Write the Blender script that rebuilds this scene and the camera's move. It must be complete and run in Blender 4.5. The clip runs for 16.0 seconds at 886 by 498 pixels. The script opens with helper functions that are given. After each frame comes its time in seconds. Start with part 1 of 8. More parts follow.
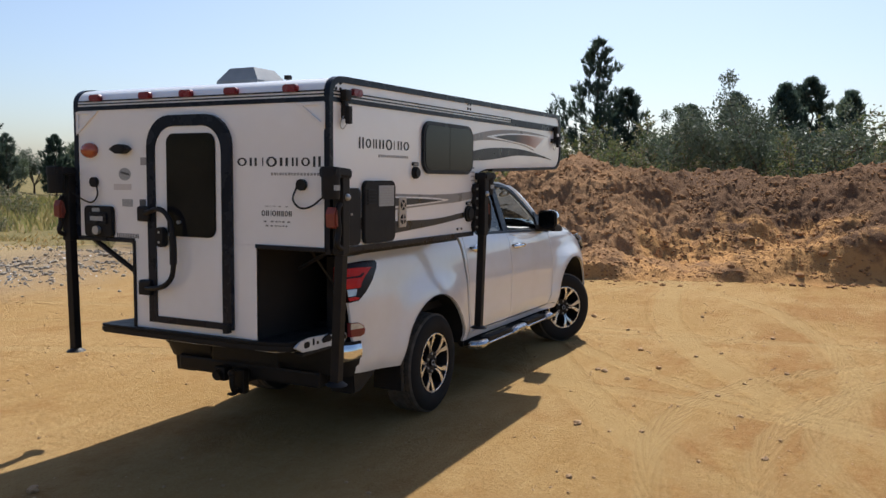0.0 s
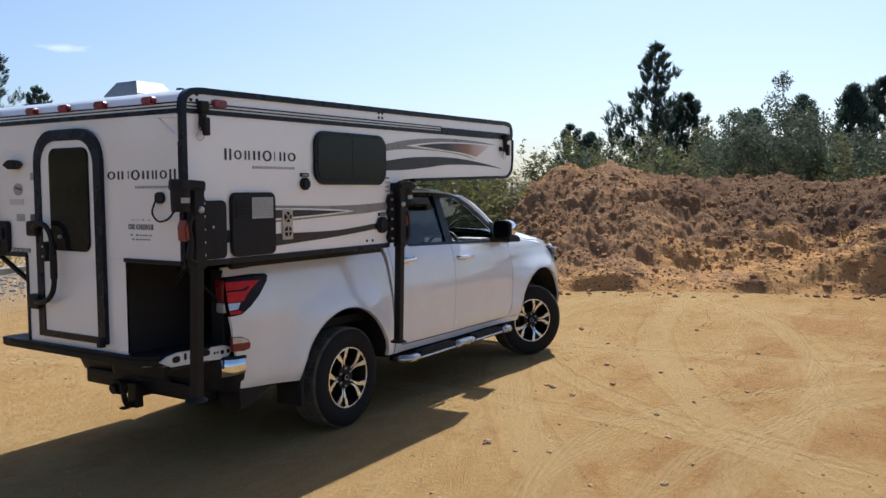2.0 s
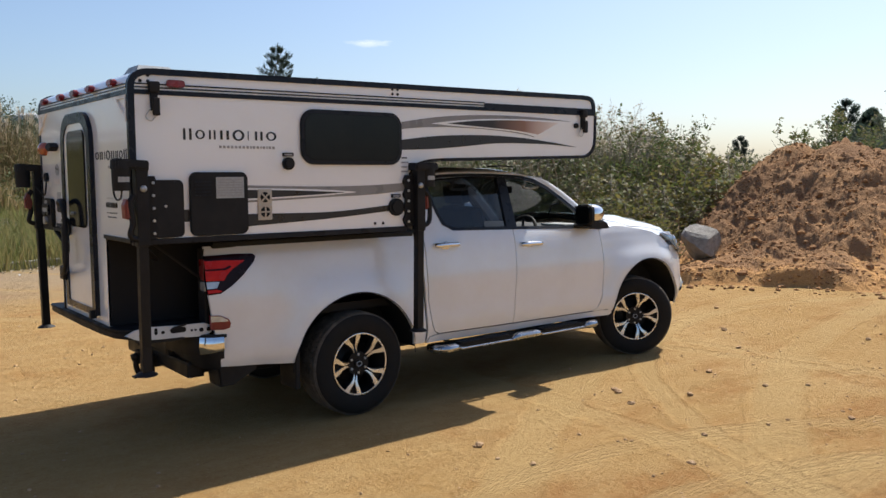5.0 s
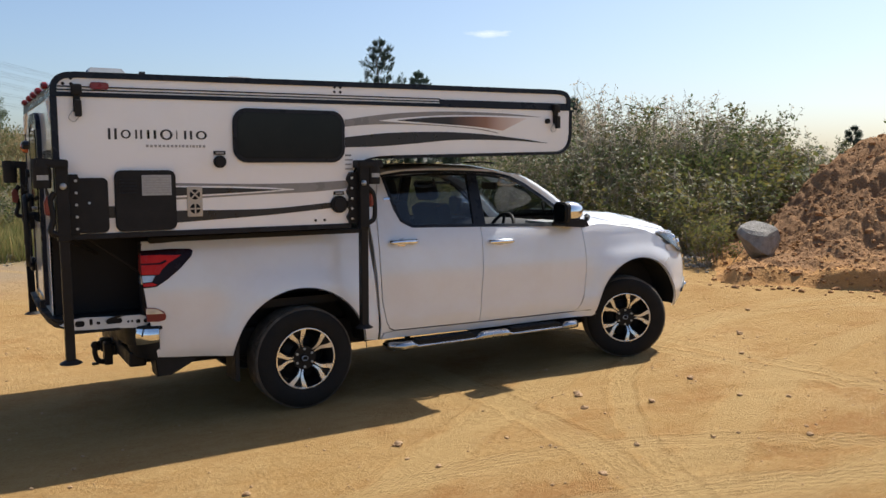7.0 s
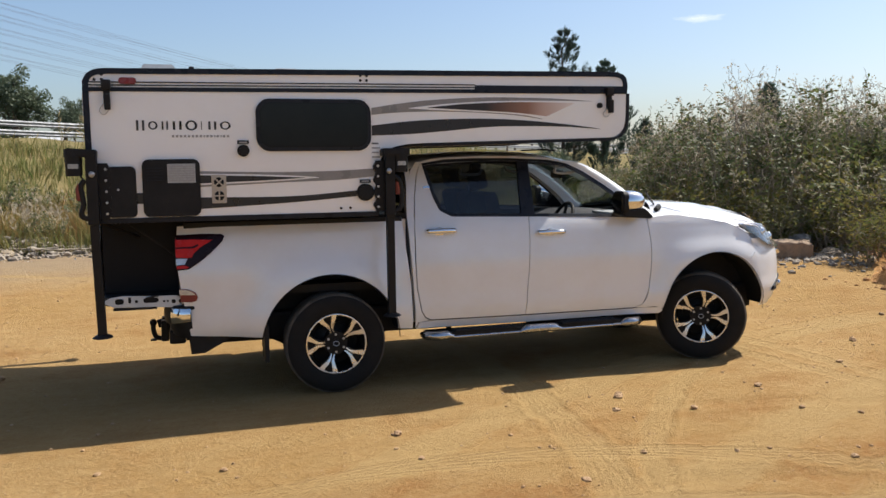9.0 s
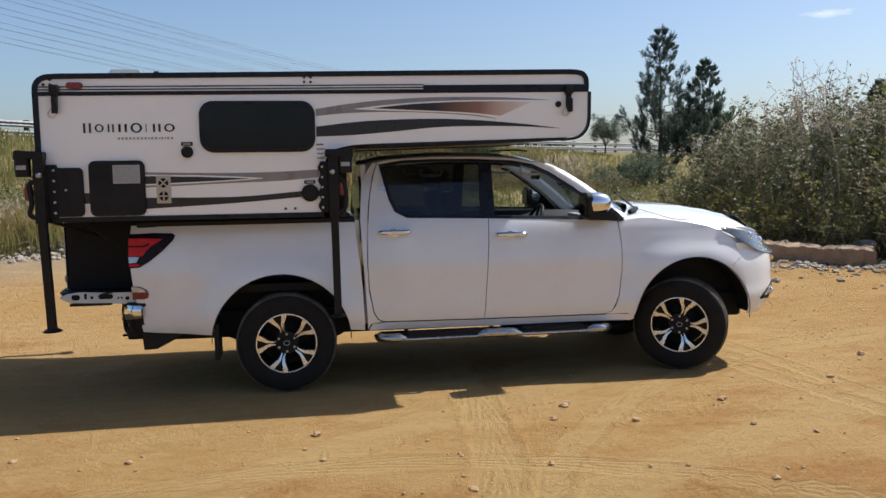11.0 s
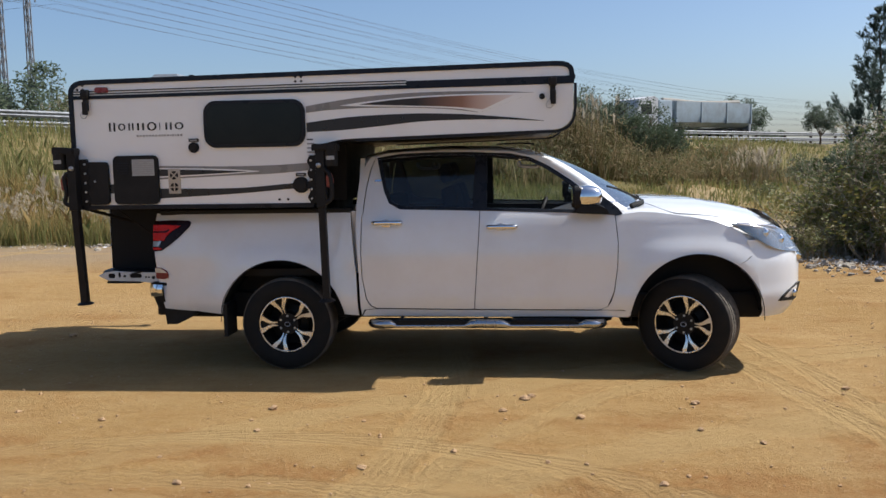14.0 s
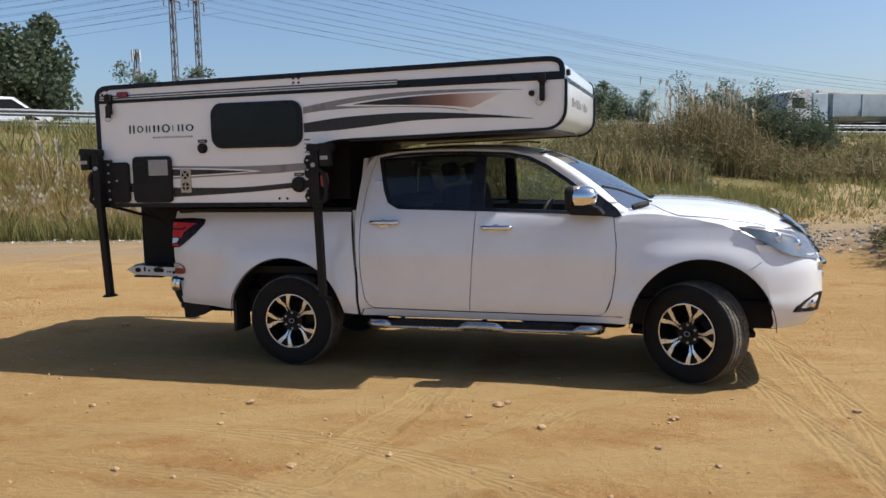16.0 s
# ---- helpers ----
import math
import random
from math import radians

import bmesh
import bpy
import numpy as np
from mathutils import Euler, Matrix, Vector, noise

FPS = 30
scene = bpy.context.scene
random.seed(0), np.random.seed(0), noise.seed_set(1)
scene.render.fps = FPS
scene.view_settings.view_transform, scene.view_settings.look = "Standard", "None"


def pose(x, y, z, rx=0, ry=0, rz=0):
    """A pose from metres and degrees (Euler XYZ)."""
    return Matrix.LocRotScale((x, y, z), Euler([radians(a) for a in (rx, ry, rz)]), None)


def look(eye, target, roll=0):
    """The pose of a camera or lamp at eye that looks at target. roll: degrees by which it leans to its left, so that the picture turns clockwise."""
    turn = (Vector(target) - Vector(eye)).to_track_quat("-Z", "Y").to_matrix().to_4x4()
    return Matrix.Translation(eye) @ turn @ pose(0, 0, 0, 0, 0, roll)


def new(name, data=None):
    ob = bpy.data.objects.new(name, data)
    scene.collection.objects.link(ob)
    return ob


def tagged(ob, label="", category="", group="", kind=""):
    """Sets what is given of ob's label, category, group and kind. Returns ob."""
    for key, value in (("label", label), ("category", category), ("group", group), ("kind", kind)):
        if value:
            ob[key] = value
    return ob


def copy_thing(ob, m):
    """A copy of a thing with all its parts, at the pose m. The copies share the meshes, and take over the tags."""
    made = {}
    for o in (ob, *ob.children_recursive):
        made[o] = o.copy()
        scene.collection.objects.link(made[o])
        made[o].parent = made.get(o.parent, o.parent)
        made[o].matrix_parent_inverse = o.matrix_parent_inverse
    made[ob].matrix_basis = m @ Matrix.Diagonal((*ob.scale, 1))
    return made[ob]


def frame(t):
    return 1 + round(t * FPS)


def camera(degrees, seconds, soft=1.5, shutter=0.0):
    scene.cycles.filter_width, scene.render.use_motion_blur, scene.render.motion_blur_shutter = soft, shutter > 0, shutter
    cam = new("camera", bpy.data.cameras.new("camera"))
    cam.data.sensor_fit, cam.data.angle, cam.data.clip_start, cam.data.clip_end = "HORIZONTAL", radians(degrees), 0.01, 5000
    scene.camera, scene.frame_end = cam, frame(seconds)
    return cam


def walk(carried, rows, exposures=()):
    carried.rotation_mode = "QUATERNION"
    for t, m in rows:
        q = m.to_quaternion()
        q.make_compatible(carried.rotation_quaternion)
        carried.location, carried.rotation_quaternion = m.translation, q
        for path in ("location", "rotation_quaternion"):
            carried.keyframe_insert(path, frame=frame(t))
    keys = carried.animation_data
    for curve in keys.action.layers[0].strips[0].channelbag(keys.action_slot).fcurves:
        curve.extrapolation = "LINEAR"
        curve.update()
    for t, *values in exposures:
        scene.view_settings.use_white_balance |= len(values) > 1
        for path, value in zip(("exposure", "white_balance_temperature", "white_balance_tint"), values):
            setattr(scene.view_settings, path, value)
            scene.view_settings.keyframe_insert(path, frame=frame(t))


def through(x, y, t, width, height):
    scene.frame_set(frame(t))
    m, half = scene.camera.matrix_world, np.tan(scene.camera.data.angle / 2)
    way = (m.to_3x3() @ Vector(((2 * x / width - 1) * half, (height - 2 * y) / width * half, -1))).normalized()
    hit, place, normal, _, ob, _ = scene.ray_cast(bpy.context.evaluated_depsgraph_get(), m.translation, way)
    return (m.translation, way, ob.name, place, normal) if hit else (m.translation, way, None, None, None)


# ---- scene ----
from mathutils.geometry import delaunay_2d_cdt

cam = camera(55.9, 16.0)
PATH = [
    (0, (-5.705, -3.802, 1.819), (-3.927, -2.902, 1.651), 0.5),
    (0.5, (-5.517, -4.107, 1.862), (-3.776, -3.139, 1.68), 0.8),
    (1, (-5.405, -4.465, 1.88), (-3.704, -3.441, 1.642), 0.6),
    (1.5, (-5.152, -4.641, 1.799), (-3.468, -3.584, 1.578), 0.8),
    (1.6, (-5.107, -4.66, 1.797), (-3.451, -3.557, 1.591), 0.0),
    (2, (-4.926, -4.83, 1.817), (-3.24, -3.763, 1.674), -0.3),
    (2.5, (-4.697, -5.088, 1.827), (-3.137, -3.857, 1.604), -0.9),
    (3, (-4.414, -5.24, 1.799), (-2.973, -3.877, 1.545), -0.1),
    (3.2, (-4.302, -5.319, 1.816), (-2.891, -3.919, 1.6), 0.4),
    (5.3, (-3.151, -6.097, 1.778), (-1.966, -4.496, 1.589), -0.0),
    (5.5, (-3.053, -6.166, 1.787), (-1.901, -4.546, 1.57), 0.5),
    (6, (-2.782, -6.398, 1.781), (-1.607, -4.793, 1.569), 0.2),
    (6.5, (-2.472, -6.503, 1.813), (-1.305, -4.892, 1.605), 0.4),
    (7, (-2.229, -6.694, 1.824), (-1.222, -4.977, 1.626), -0.2),
    (7.5, (-2.027, -6.834, 1.841), (-1.116, -5.064, 1.643), -0.3),
    (8, (-1.71, -6.865, 1.837), (-0.939, -5.028, 1.654), 0.2),
    (8.5, (-1.395, -6.938, 1.812), (-0.719, -5.065, 1.631), -0.4),
    (9, (-1.006, -7.104, 1.784), (-0.438, -5.198, 1.57), -0.6),
    (9.5, (-0.709, -7.118, 1.766), (-0.166, -5.204, 1.558), 0.1),
    (9.7, (-0.601, -7.127, 1.782), (-0.072, -5.211, 1.57), 0.3),
    (11.8, (0.748, -7.422, 1.725), (0.894, -5.438, 1.526), -0.7),
    (12, (0.879, -7.442, 1.72), (0.991, -5.456, 1.512), -0.4),
    (12.5, (1.157, -7.467, 1.712), (1.207, -5.48, 1.496), -0.7),
    (13, (1.422, -7.403, 1.731), (1.37, -5.415, 1.516), -0.1),
    (13.5, (1.653, -7.466, 1.744), (1.526, -5.48, 1.548), -0.5),
    (14, (1.982, -7.534, 1.725), (1.785, -5.555, 1.513), -1.0),
    (14.5, (2.24, -7.458, 1.722), (1.964, -5.487, 1.526), -1.4),
    (15, (2.515, -7.364, 1.75), (2.168, -5.403, 1.568), -1.6),
    (15.5, (2.888, -7.336, 1.742), (2.404, -5.406, 1.543), -1.4),
    (16, (3.19, -7.215, 1.713), (2.64, -5.303, 1.503), -1.2),
]
walk(cam, [(t, look(eye, target, roll)) for t, eye, target, roll in PATH], [(0, 0.32, 6230, 10), (1.0, 0.33, 6050, 10), (2.0, 0.35, 5850, 9), (3.0, 0.38, 5950, 9), (6.0, 0.46, 6400, 10), (9.5, 0.48, 6450, 10), (12.0, 0.27, 6080, 10), (16.0, 0.33, 6100, 10)])

# ---- world, sun and exposure ----
SUN = Vector((0.76, 0.20, 1.0)).normalized()
world = bpy.data.worlds.new("sky")
scene.world = world
world.use_nodes = True
wn = world.node_tree
sky = wn.nodes.new("ShaderNodeTexSky")
sky.sky_type = "NISHITA"
sky.sun_disc = False
sky.sun_elevation = math.asin(SUN.z)
sky.sun_rotation = math.pi / 2 - math.atan2(SUN.y, SUN.x)
sky.altitude = 1400
sky.air_density, sky.dust_density, sky.ozone_density = 1.1, 5.5, 3.2
wn.nodes["Background"].inputs["Strength"].default_value = 0.107
wn.links.new(sky.outputs[0], wn.nodes["Background"].inputs["Color"])
sun = new("sun", bpy.data.lights.new("sun", "SUN"))
sun.data.energy, sun.data.angle, sun.data.color = 5.0, radians(0.55), (1.0, 0.95, 0.87)
sun.matrix_world = look(SUN * 60, (0, 0, 0))


# ---- materials ----
def node_mat(name):
    m = bpy.data.materials.new(name)
    m.use_nodes = True
    nt = m.node_tree
    return m, nt, nt.nodes["Principled BSDF"]


def mix_rgb(nt, fac, a, b):
    """A colour mix whose ends are colours or sockets."""
    n = nt.nodes.new("ShaderNodeMix")
    n.data_type = "RGBA"
    for sock, v in ((n.inputs[0], fac), (n.inputs[6], a), (n.inputs[7], b)):
        if isinstance(v, bpy.types.NodeSocket):
            nt.links.new(v, sock)
        elif isinstance(v, (int, float)):
            sock.default_value = v
        else:
            sock.default_value = (*v, 1)
    return n.outputs[2]


def tex_noise(nt, scale, detail=4.0, rough=0.55, coord="Object", stretch=None):
    tc = nt.nodes.new("ShaderNodeTexCoord")
    n = nt.nodes.new("ShaderNodeTexNoise")
    n.inputs["Scale"].default_value, n.inputs["Detail"].default_value, n.inputs["Roughness"].default_value = scale, detail, rough
    if stretch:
        mp = nt.nodes.new("ShaderNodeMapping")
        mp.inputs["Scale"].default_value = stretch
        nt.links.new(tc.outputs[coord], mp.inputs[0])
        nt.links.new(mp.outputs[0], n.inputs["Vector"])
    else:
        nt.links.new(tc.outputs[coord], n.inputs["Vector"])
    return n.outputs["Fac"]


def ramp(nt, fac, lo, hi, a=0.0, b=1.0):
    n = nt.nodes.new("ShaderNodeMapRange")
    n.inputs[1].default_value, n.inputs[2].default_value, n.inputs[3].default_value, n.inputs[4].default_value = lo, hi, a, b
    nt.links.new(fac, n.inputs[0])
    return n.outputs[0]


def bump(nt, bsdf, fac, strength, dist):
    n = nt.nodes.new("ShaderNodeBump")
    n.inputs["Strength"].default_value, n.inputs["Distance"].default_value = strength, dist
    nt.links.new(fac, n.inputs["Height"])
    nt.links.new(n.outputs[0], bsdf.inputs["Normal"])


def surface(name, a, b, rough=0.6, metal=0.0, scale=6.0, fine=60.0, depth=0.0, coat=0.0, spread=0.12, coord="Object"):
    """Two tones of one material mixed by a coarse and a fine noise, with its roughness varied too."""
    m, nt, p = node_mat(name)
    coarse = ramp(nt, tex_noise(nt, scale, 5, 0.6, coord), 0.35, 0.65)
    grain = tex_noise(nt, fine, 3, 0.6, coord)
    c = mix_rgb(nt, coarse, a, b)
    c = mix_rgb(nt, ramp(nt, grain, 0.3, 0.8, 0.0, 0.35), c, [x * 0.78 for x in a])
    nt.links.new(c, p.inputs["Base Color"])
    nt.links.new(ramp(nt, coarse, 0, 1, max(0.02, rough - spread), min(1, rough + spread)), p.inputs["Roughness"])
    p.inputs["Metallic"].default_value, p.inputs["Coat Weight"].default_value = metal, coat
    p.inputs["Coat Roughness"].default_value = 0.06
    if depth:
        bump(nt, p, grain, 0.6, depth)
    return m


def paint_mat(name, col, dust):
    """Glossy car paint with a film of road dust low down and in streaks."""
    m, nt, p = node_mat(name)
    f = ramp(nt, tex_noise(nt, 2.2, 6, 0.65), 0.42, 0.75, 0.0, 0.5)
    c = mix_rgb(nt, f, col, dust)
    nt.links.new(c, p.inputs["Base Color"])
    nt.links.new(ramp(nt, f, 0, 0.5, 0.30, 0.48), p.inputs["Roughness"])
    p.inputs["Coat Weight"].default_value, p.inputs["Coat Roughness"].default_value = 1.0, 0.06
    return m


def leaf_mat(name, cols, rough=0.55, through=0.35):
    """Foliage: a tone for each leaf, with some light let through."""
    m, nt, p = node_mat(name)
    g = nt.nodes.new("ShaderNodeNewGeometry")
    r = nt.nodes.new("ShaderNodeValToRGB")
    while len(r.color_ramp.elements) < len(cols):
        r.color_ramp.elements.new(0.5)
    for i, c in enumerate(cols):
        r.color_ramp.elements[i].position = i / (len(cols) - 1)
        r.color_ramp.elements[i].color = (*c, 1)
    nt.links.new(g.outputs["Random Per Island"], r.inputs[0])
    nt.links.new(r.outputs[0], p.inputs["Base Color"])
    p.inputs["Roughness"].default_value = rough
    p.inputs["Specular IOR Level"].default_value = 0.15
    tr = nt.nodes.new("ShaderNodeBsdfTranslucent")
    nt.links.new(r.outputs[0], tr.inputs[0])
    mx = nt.nodes.new("ShaderNodeMixShader")
    mx.inputs[0].default_value = through
    out = nt.nodes["Material Output"]
    nt.links.new(p.outputs[0], mx.inputs[1])
    nt.links.new(tr.outputs[0], mx.inputs[2])
    nt.links.new(mx.outputs[0], out.inputs[0])
    return m


def glass_mat(name, tint, film=0.04, dust=0.0):
    """A thin tinted pane: light passes straight through, with a mirror film that grows at a glancing view and a veil of dust."""
    m, nt, p = node_mat(name)
    t = nt.nodes.new("ShaderNodeBsdfTransparent")
    t.inputs[0].default_value = (*tint, 1)
    gl = nt.nodes.new("ShaderNodeBsdfGlossy")
    gl.inputs["Roughness"].default_value = 0.02
    lw = nt.nodes.new("ShaderNodeLayerWeight")
    lw.inputs[0].default_value = 0.5
    pw = nt.nodes.new("ShaderNodeMath")
    pw.operation = "POWER"
    pw.inputs[1].default_value = 5.0
    nt.links.new(lw.outputs["Facing"], pw.inputs[0])
    ad = nt.nodes.new("ShaderNodeMath")
    ad.operation = "MULTIPLY_ADD"
    ad.inputs[1].default_value = 1.0 - film
    ad.inputs[2].default_value = film
    nt.links.new(pw.outputs[0], ad.inputs[0])
    df = nt.nodes.new("ShaderNodeBsdfDiffuse")
    df.inputs[0].default_value = (0.62, 0.64, 0.66, 1)
    veil = nt.nodes.new("ShaderNodeMixShader")
    veil.inputs[0].default_value = dust
    nt.links.new(t.outputs[0], veil.inputs[1])
    nt.links.new(df.outputs[0], veil.inputs[2])
    mx = nt.nodes.new("ShaderNodeMixShader")
    nt.links.new(ad.outputs[0], mx.inputs[0])
    nt.links.new(veil.outputs[0], mx.inputs[1])
    nt.links.new(gl.outputs[0], mx.inputs[2])
    nt.links.new(mx.outputs[0], nt.nodes["Material Output"].inputs[0])
    return m


def earth_mat(name, tones, scale, fine, depth, clump=0.0):
    """Loose soil: broad patches, mottling, grit and a grainy relief."""
    m, nt, p = node_mat(name)
    broad = ramp(nt, tex_noise(nt, scale, 6, 0.6), 0.36, 0.64)
    mid = ramp(nt, tex_noise(nt, scale * 7, 6, 0.65), 0.35, 0.7)
    grit = tex_noise(nt, fine, 6, 0.7)
    c = mix_rgb(nt, broad, tones[0], tones[1])
    c = mix_rgb(nt, ramp(nt, mid, 0, 1, 0, 0.55), c, tones[2])
    c = mix_rgb(nt, ramp(nt, grit, 0.55, 0.75, 0, 0.7), c, tones[3])
    c = mix_rgb(nt, ramp(nt, grit, 0.45, 0.25, 0, 0.6), c, [x * 0.55 for x in tones[0]])
    speck = tex_noise(nt, fine * 3, 5, 0.75)
    c = mix_rgb(nt, ramp(nt, speck, 0.55, 0.70, 0, 0.6), c, [x * 1.35 for x in tones[2]])
    c = mix_rgb(nt, ramp(nt, speck, 0.45, 0.30, 0, 0.6), c, [x * 0.6 for x in tones[1]])
    nt.links.new(c, p.inputs["Base Color"])
    p.inputs["Roughness"].default_value = 0.95
    p.inputs["Specular IOR Level"].default_value = 0.05
    add = nt.nodes.new("ShaderNodeMath")
    add.operation = "MULTIPLY_ADD"
    add.inputs[1].default_value = 0.6
    nt.links.new(grit, add.inputs[0])
    nt.links.new(mid, add.inputs[2])
    bump(nt, p, add.outputs[0], 0.7, depth)
    return m


def heap_mat():
    """The dumped soil: red-brown, with loads of darker moist earth along one end of the top and pale loose sand low down."""
    m = earth_mat("dumped_red_soil", ((0.340, 0.192, 0.094), (0.168, 0.096, 0.056), (0.285, 0.158, 0.078), (0.45, 0.31, 0.185)), 0.55, 26, 0.04)
    nt, p = m.node_tree, m.node_tree.nodes["Principled BSDF"]
    c = p.inputs["Base Color"].links[0].from_socket
    geo = nt.nodes.new("ShaderNodeNewGeometry")
    sep = nt.nodes.new("ShaderNodeSeparateXYZ")
    nt.links.new(geo.outputs["Position"], sep.inputs[0])

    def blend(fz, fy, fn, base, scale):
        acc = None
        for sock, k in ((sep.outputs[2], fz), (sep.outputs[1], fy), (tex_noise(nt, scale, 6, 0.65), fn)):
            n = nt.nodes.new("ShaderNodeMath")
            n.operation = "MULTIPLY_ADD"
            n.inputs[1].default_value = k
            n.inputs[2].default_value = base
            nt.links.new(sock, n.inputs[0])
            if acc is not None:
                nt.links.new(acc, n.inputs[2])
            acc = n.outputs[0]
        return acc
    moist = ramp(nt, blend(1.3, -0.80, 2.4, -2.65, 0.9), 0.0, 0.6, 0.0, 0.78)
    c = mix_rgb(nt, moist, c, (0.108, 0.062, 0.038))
    loose = ramp(nt, blend(-0.80, -0.06, 3.0, -0.95, 0.75), 0.0, 0.35, 0.0, 0.80)
    c = mix_rgb(nt, loose, c, (0.500, 0.270, 0.102))
    nt.links.new(c, p.inputs["Base Color"])
    return m


WHITE_PAINT = paint_mat("white_car_paint", (0.76, 0.76, 0.76), (0.66, 0.62, 0.57))
WHITE_PAINT.node_tree.nodes["Principled BSDF"].inputs["Coat IOR"].default_value = 1.65
CAMPER_WHITE = paint_mat("white_fibreglass", (0.86, 0.855, 0.845), (0.79, 0.765, 0.73))
BLACK_TRIM = surface("black_trim", (0.012, 0.014, 0.02), (0.02, 0.022, 0.028), 0.35, scale=8, fine=120, depth=0.0004)
NAVY_TRIM = surface("dark_edge_trim", (0.010, 0.013, 0.022), (0.016, 0.02, 0.03), 0.28, scale=5, fine=80)
BLACK_PLASTIC = surface("black_plastic", (0.012, 0.012, 0.013), (0.024, 0.023, 0.022), 0.55, scale=7, fine=140, depth=0.0006)
BLACK_BOX = surface("black_panel", (0.008, 0.008, 0.009), (0.015, 0.014, 0.014), 0.6, scale=3, fine=90, depth=0.0005)
RUBBER = surface("tyre_rubber", (0.012, 0.0115, 0.011), (0.024, 0.021, 0.018), 0.8, scale=9, fine=90, depth=0.001)
# Much paler than the sidewall: dust, with sunlight on the tread put into the colour.
TREAD_RUBBER = surface("dusty_sunlit_tread_rubber", (0.08, 0.07, 0.058), (0.16, 0.135, 0.108), 0.9, scale=14, fine=120, depth=0.001)
CHROME = surface("chrome", (0.82, 0.83, 0.85), (0.76, 0.76, 0.77), 0.09, 1.0, spread=0.05)
SATIN_CHROME = surface("satin_chrome", (0.50, 0.51, 0.53), (0.42, 0.42, 0.43), 0.24, 1.0, spread=0.06)
ALLOY = surface("machined_alloy", (0.78, 0.77, 0.76), (0.70, 0.69, 0.67), 0.28, 0.85, fine=200)
ALLOY_DARK = surface("black_alloy", (0.008, 0.008, 0.009), (0.015, 0.014, 0.013), 0.45)
STEEL = surface("galvanised_steel", (0.52, 0.53, 0.54), (0.40, 0.41, 0.42), 0.45, 0.7, fine=150)
EDGE_METAL = surface("pale_zinc_plate", (0.66, 0.68, 0.69), (0.54, 0.56, 0.57), 0.45, 0.15, fine=150)
BLACK_STEEL = surface("black_powder_coat", (0.011, 0.011, 0.012), (0.022, 0.02, 0.019), 0.5, 0.0, fine=150)
RED_LENS = surface("red_lens", (0.62, 0.022, 0.016), (0.44, 0.012, 0.012), 0.25)
DARK_RED_LENS = surface("smoked_red_lens", (0.016, 0.003, 0.004), (0.010, 0.002, 0.003), 0.2)
MARKER_RED = surface("red_marker_lens", (0.22, 0.014, 0.016), (0.15, 0.011, 0.013), 0.35, coat=0.15)
AMBER_LENS = surface("amber_lens", (0.42, 0.10, 0.03), (0.30, 0.06, 0.03), 0.2, coat=0.5)
for m in (NAVY_TRIM, RED_LENS, DARK_RED_LENS, BLACK_PLASTIC, BLACK_BOX, BLACK_STEEL, RUBBER, TREAD_RUBBER, BLACK_TRIM, ALLOY_DARK):
    m.node_tree.nodes["Principled BSDF"].inputs["Specular IOR Level"].default_value = 0.18
CLEAR_LENS = surface("clear_lamp_lens", (0.62, 0.64, 0.66), (0.38, 0.40, 0.42), 0.10, 0.35, scale=16, coat=1.0)
LAMP_DARK = surface("smoked_lamp_lens", (0.10, 0.115, 0.13), (0.27, 0.29, 0.31), 0.08, 0.5, scale=5, coat=1.0)
GUARD_PLASTIC = surface("dark_tinted_plastic", (0.012, 0.016, 0.028), (0.02, 0.026, 0.04), 0.06, coat=1.0)
DARK_GLASS = surface("black_acrylic_window", (0.008, 0.009, 0.011), (0.016, 0.016, 0.016), 0.07, scale=2.5, spread=0.03)
DARK_GLASS.node_tree.nodes["Principled BSDF"].inputs["Specular IOR Level"].default_value = 0.22
PRIVACY_GLASS = glass_mat("privacy_glass", (0.20, 0.215, 0.235), 0.05, 0.01)
LAMP_GLASS = glass_mat("lamp_glass", (0.86, 0.90, 0.93), 0.10, 0.10)
CLEAR_GLASS = glass_mat("clear_glass", (0.72, 0.80, 0.80), 0.04, 0.02)
SCREEN_GLASS = glass_mat("windscreen_glass", (0.42, 0.54, 0.60), 0.50, 0.08)
SEAT_CLOTH = surface("dark_seat_cloth", (0.02, 0.02, 0.022), (0.035, 0.034, 0.034), 0.85, fine=200, depth=0.001)
GUSSET_WHITE = surface("white_plastic", (0.82, 0.81, 0.79), (0.76, 0.75, 0.73), 0.4)
DASH_PLASTIC = surface("dash_plastic", (0.03, 0.03, 0.032), (0.05, 0.05, 0.05), 0.6)
DECAL_BLACK = surface("black_decal", (0.012, 0.012, 0.014), (0.02, 0.02, 0.022), 0.35)
DECAL_GREY = surface("grey_decal", (0.23, 0.22, 0.21), (0.28, 0.265, 0.25), 0.35)
DECAL_INK = surface("printed_ink", (0.07, 0.07, 0.072), (0.11, 0.11, 0.11), 0.4)
DECAL_PALE = surface("pale_ink", (0.30, 0.29, 0.28), (0.36, 0.35, 0.34), 0.4)
LABEL_GREY = surface("label_grey", (0.40, 0.41, 0.40), (0.30, 0.31, 0.31), 0.5, scale=60)
LABEL_BEIGE = surface("beige_vent_plate", (0.55, 0.48, 0.38), (0.46, 0.40, 0.32), 0.5)
RED_PLASTIC = surface("faded_red_plastic", (0.26, 0.05, 0.03), (0.15, 0.03, 0.02), 0.5)
CONCRETE = surface("weathered_concrete", (0.36, 0.35, 0.32), (0.24, 0.225, 0.20), 0.9, scale=3, fine=25, depth=0.01)
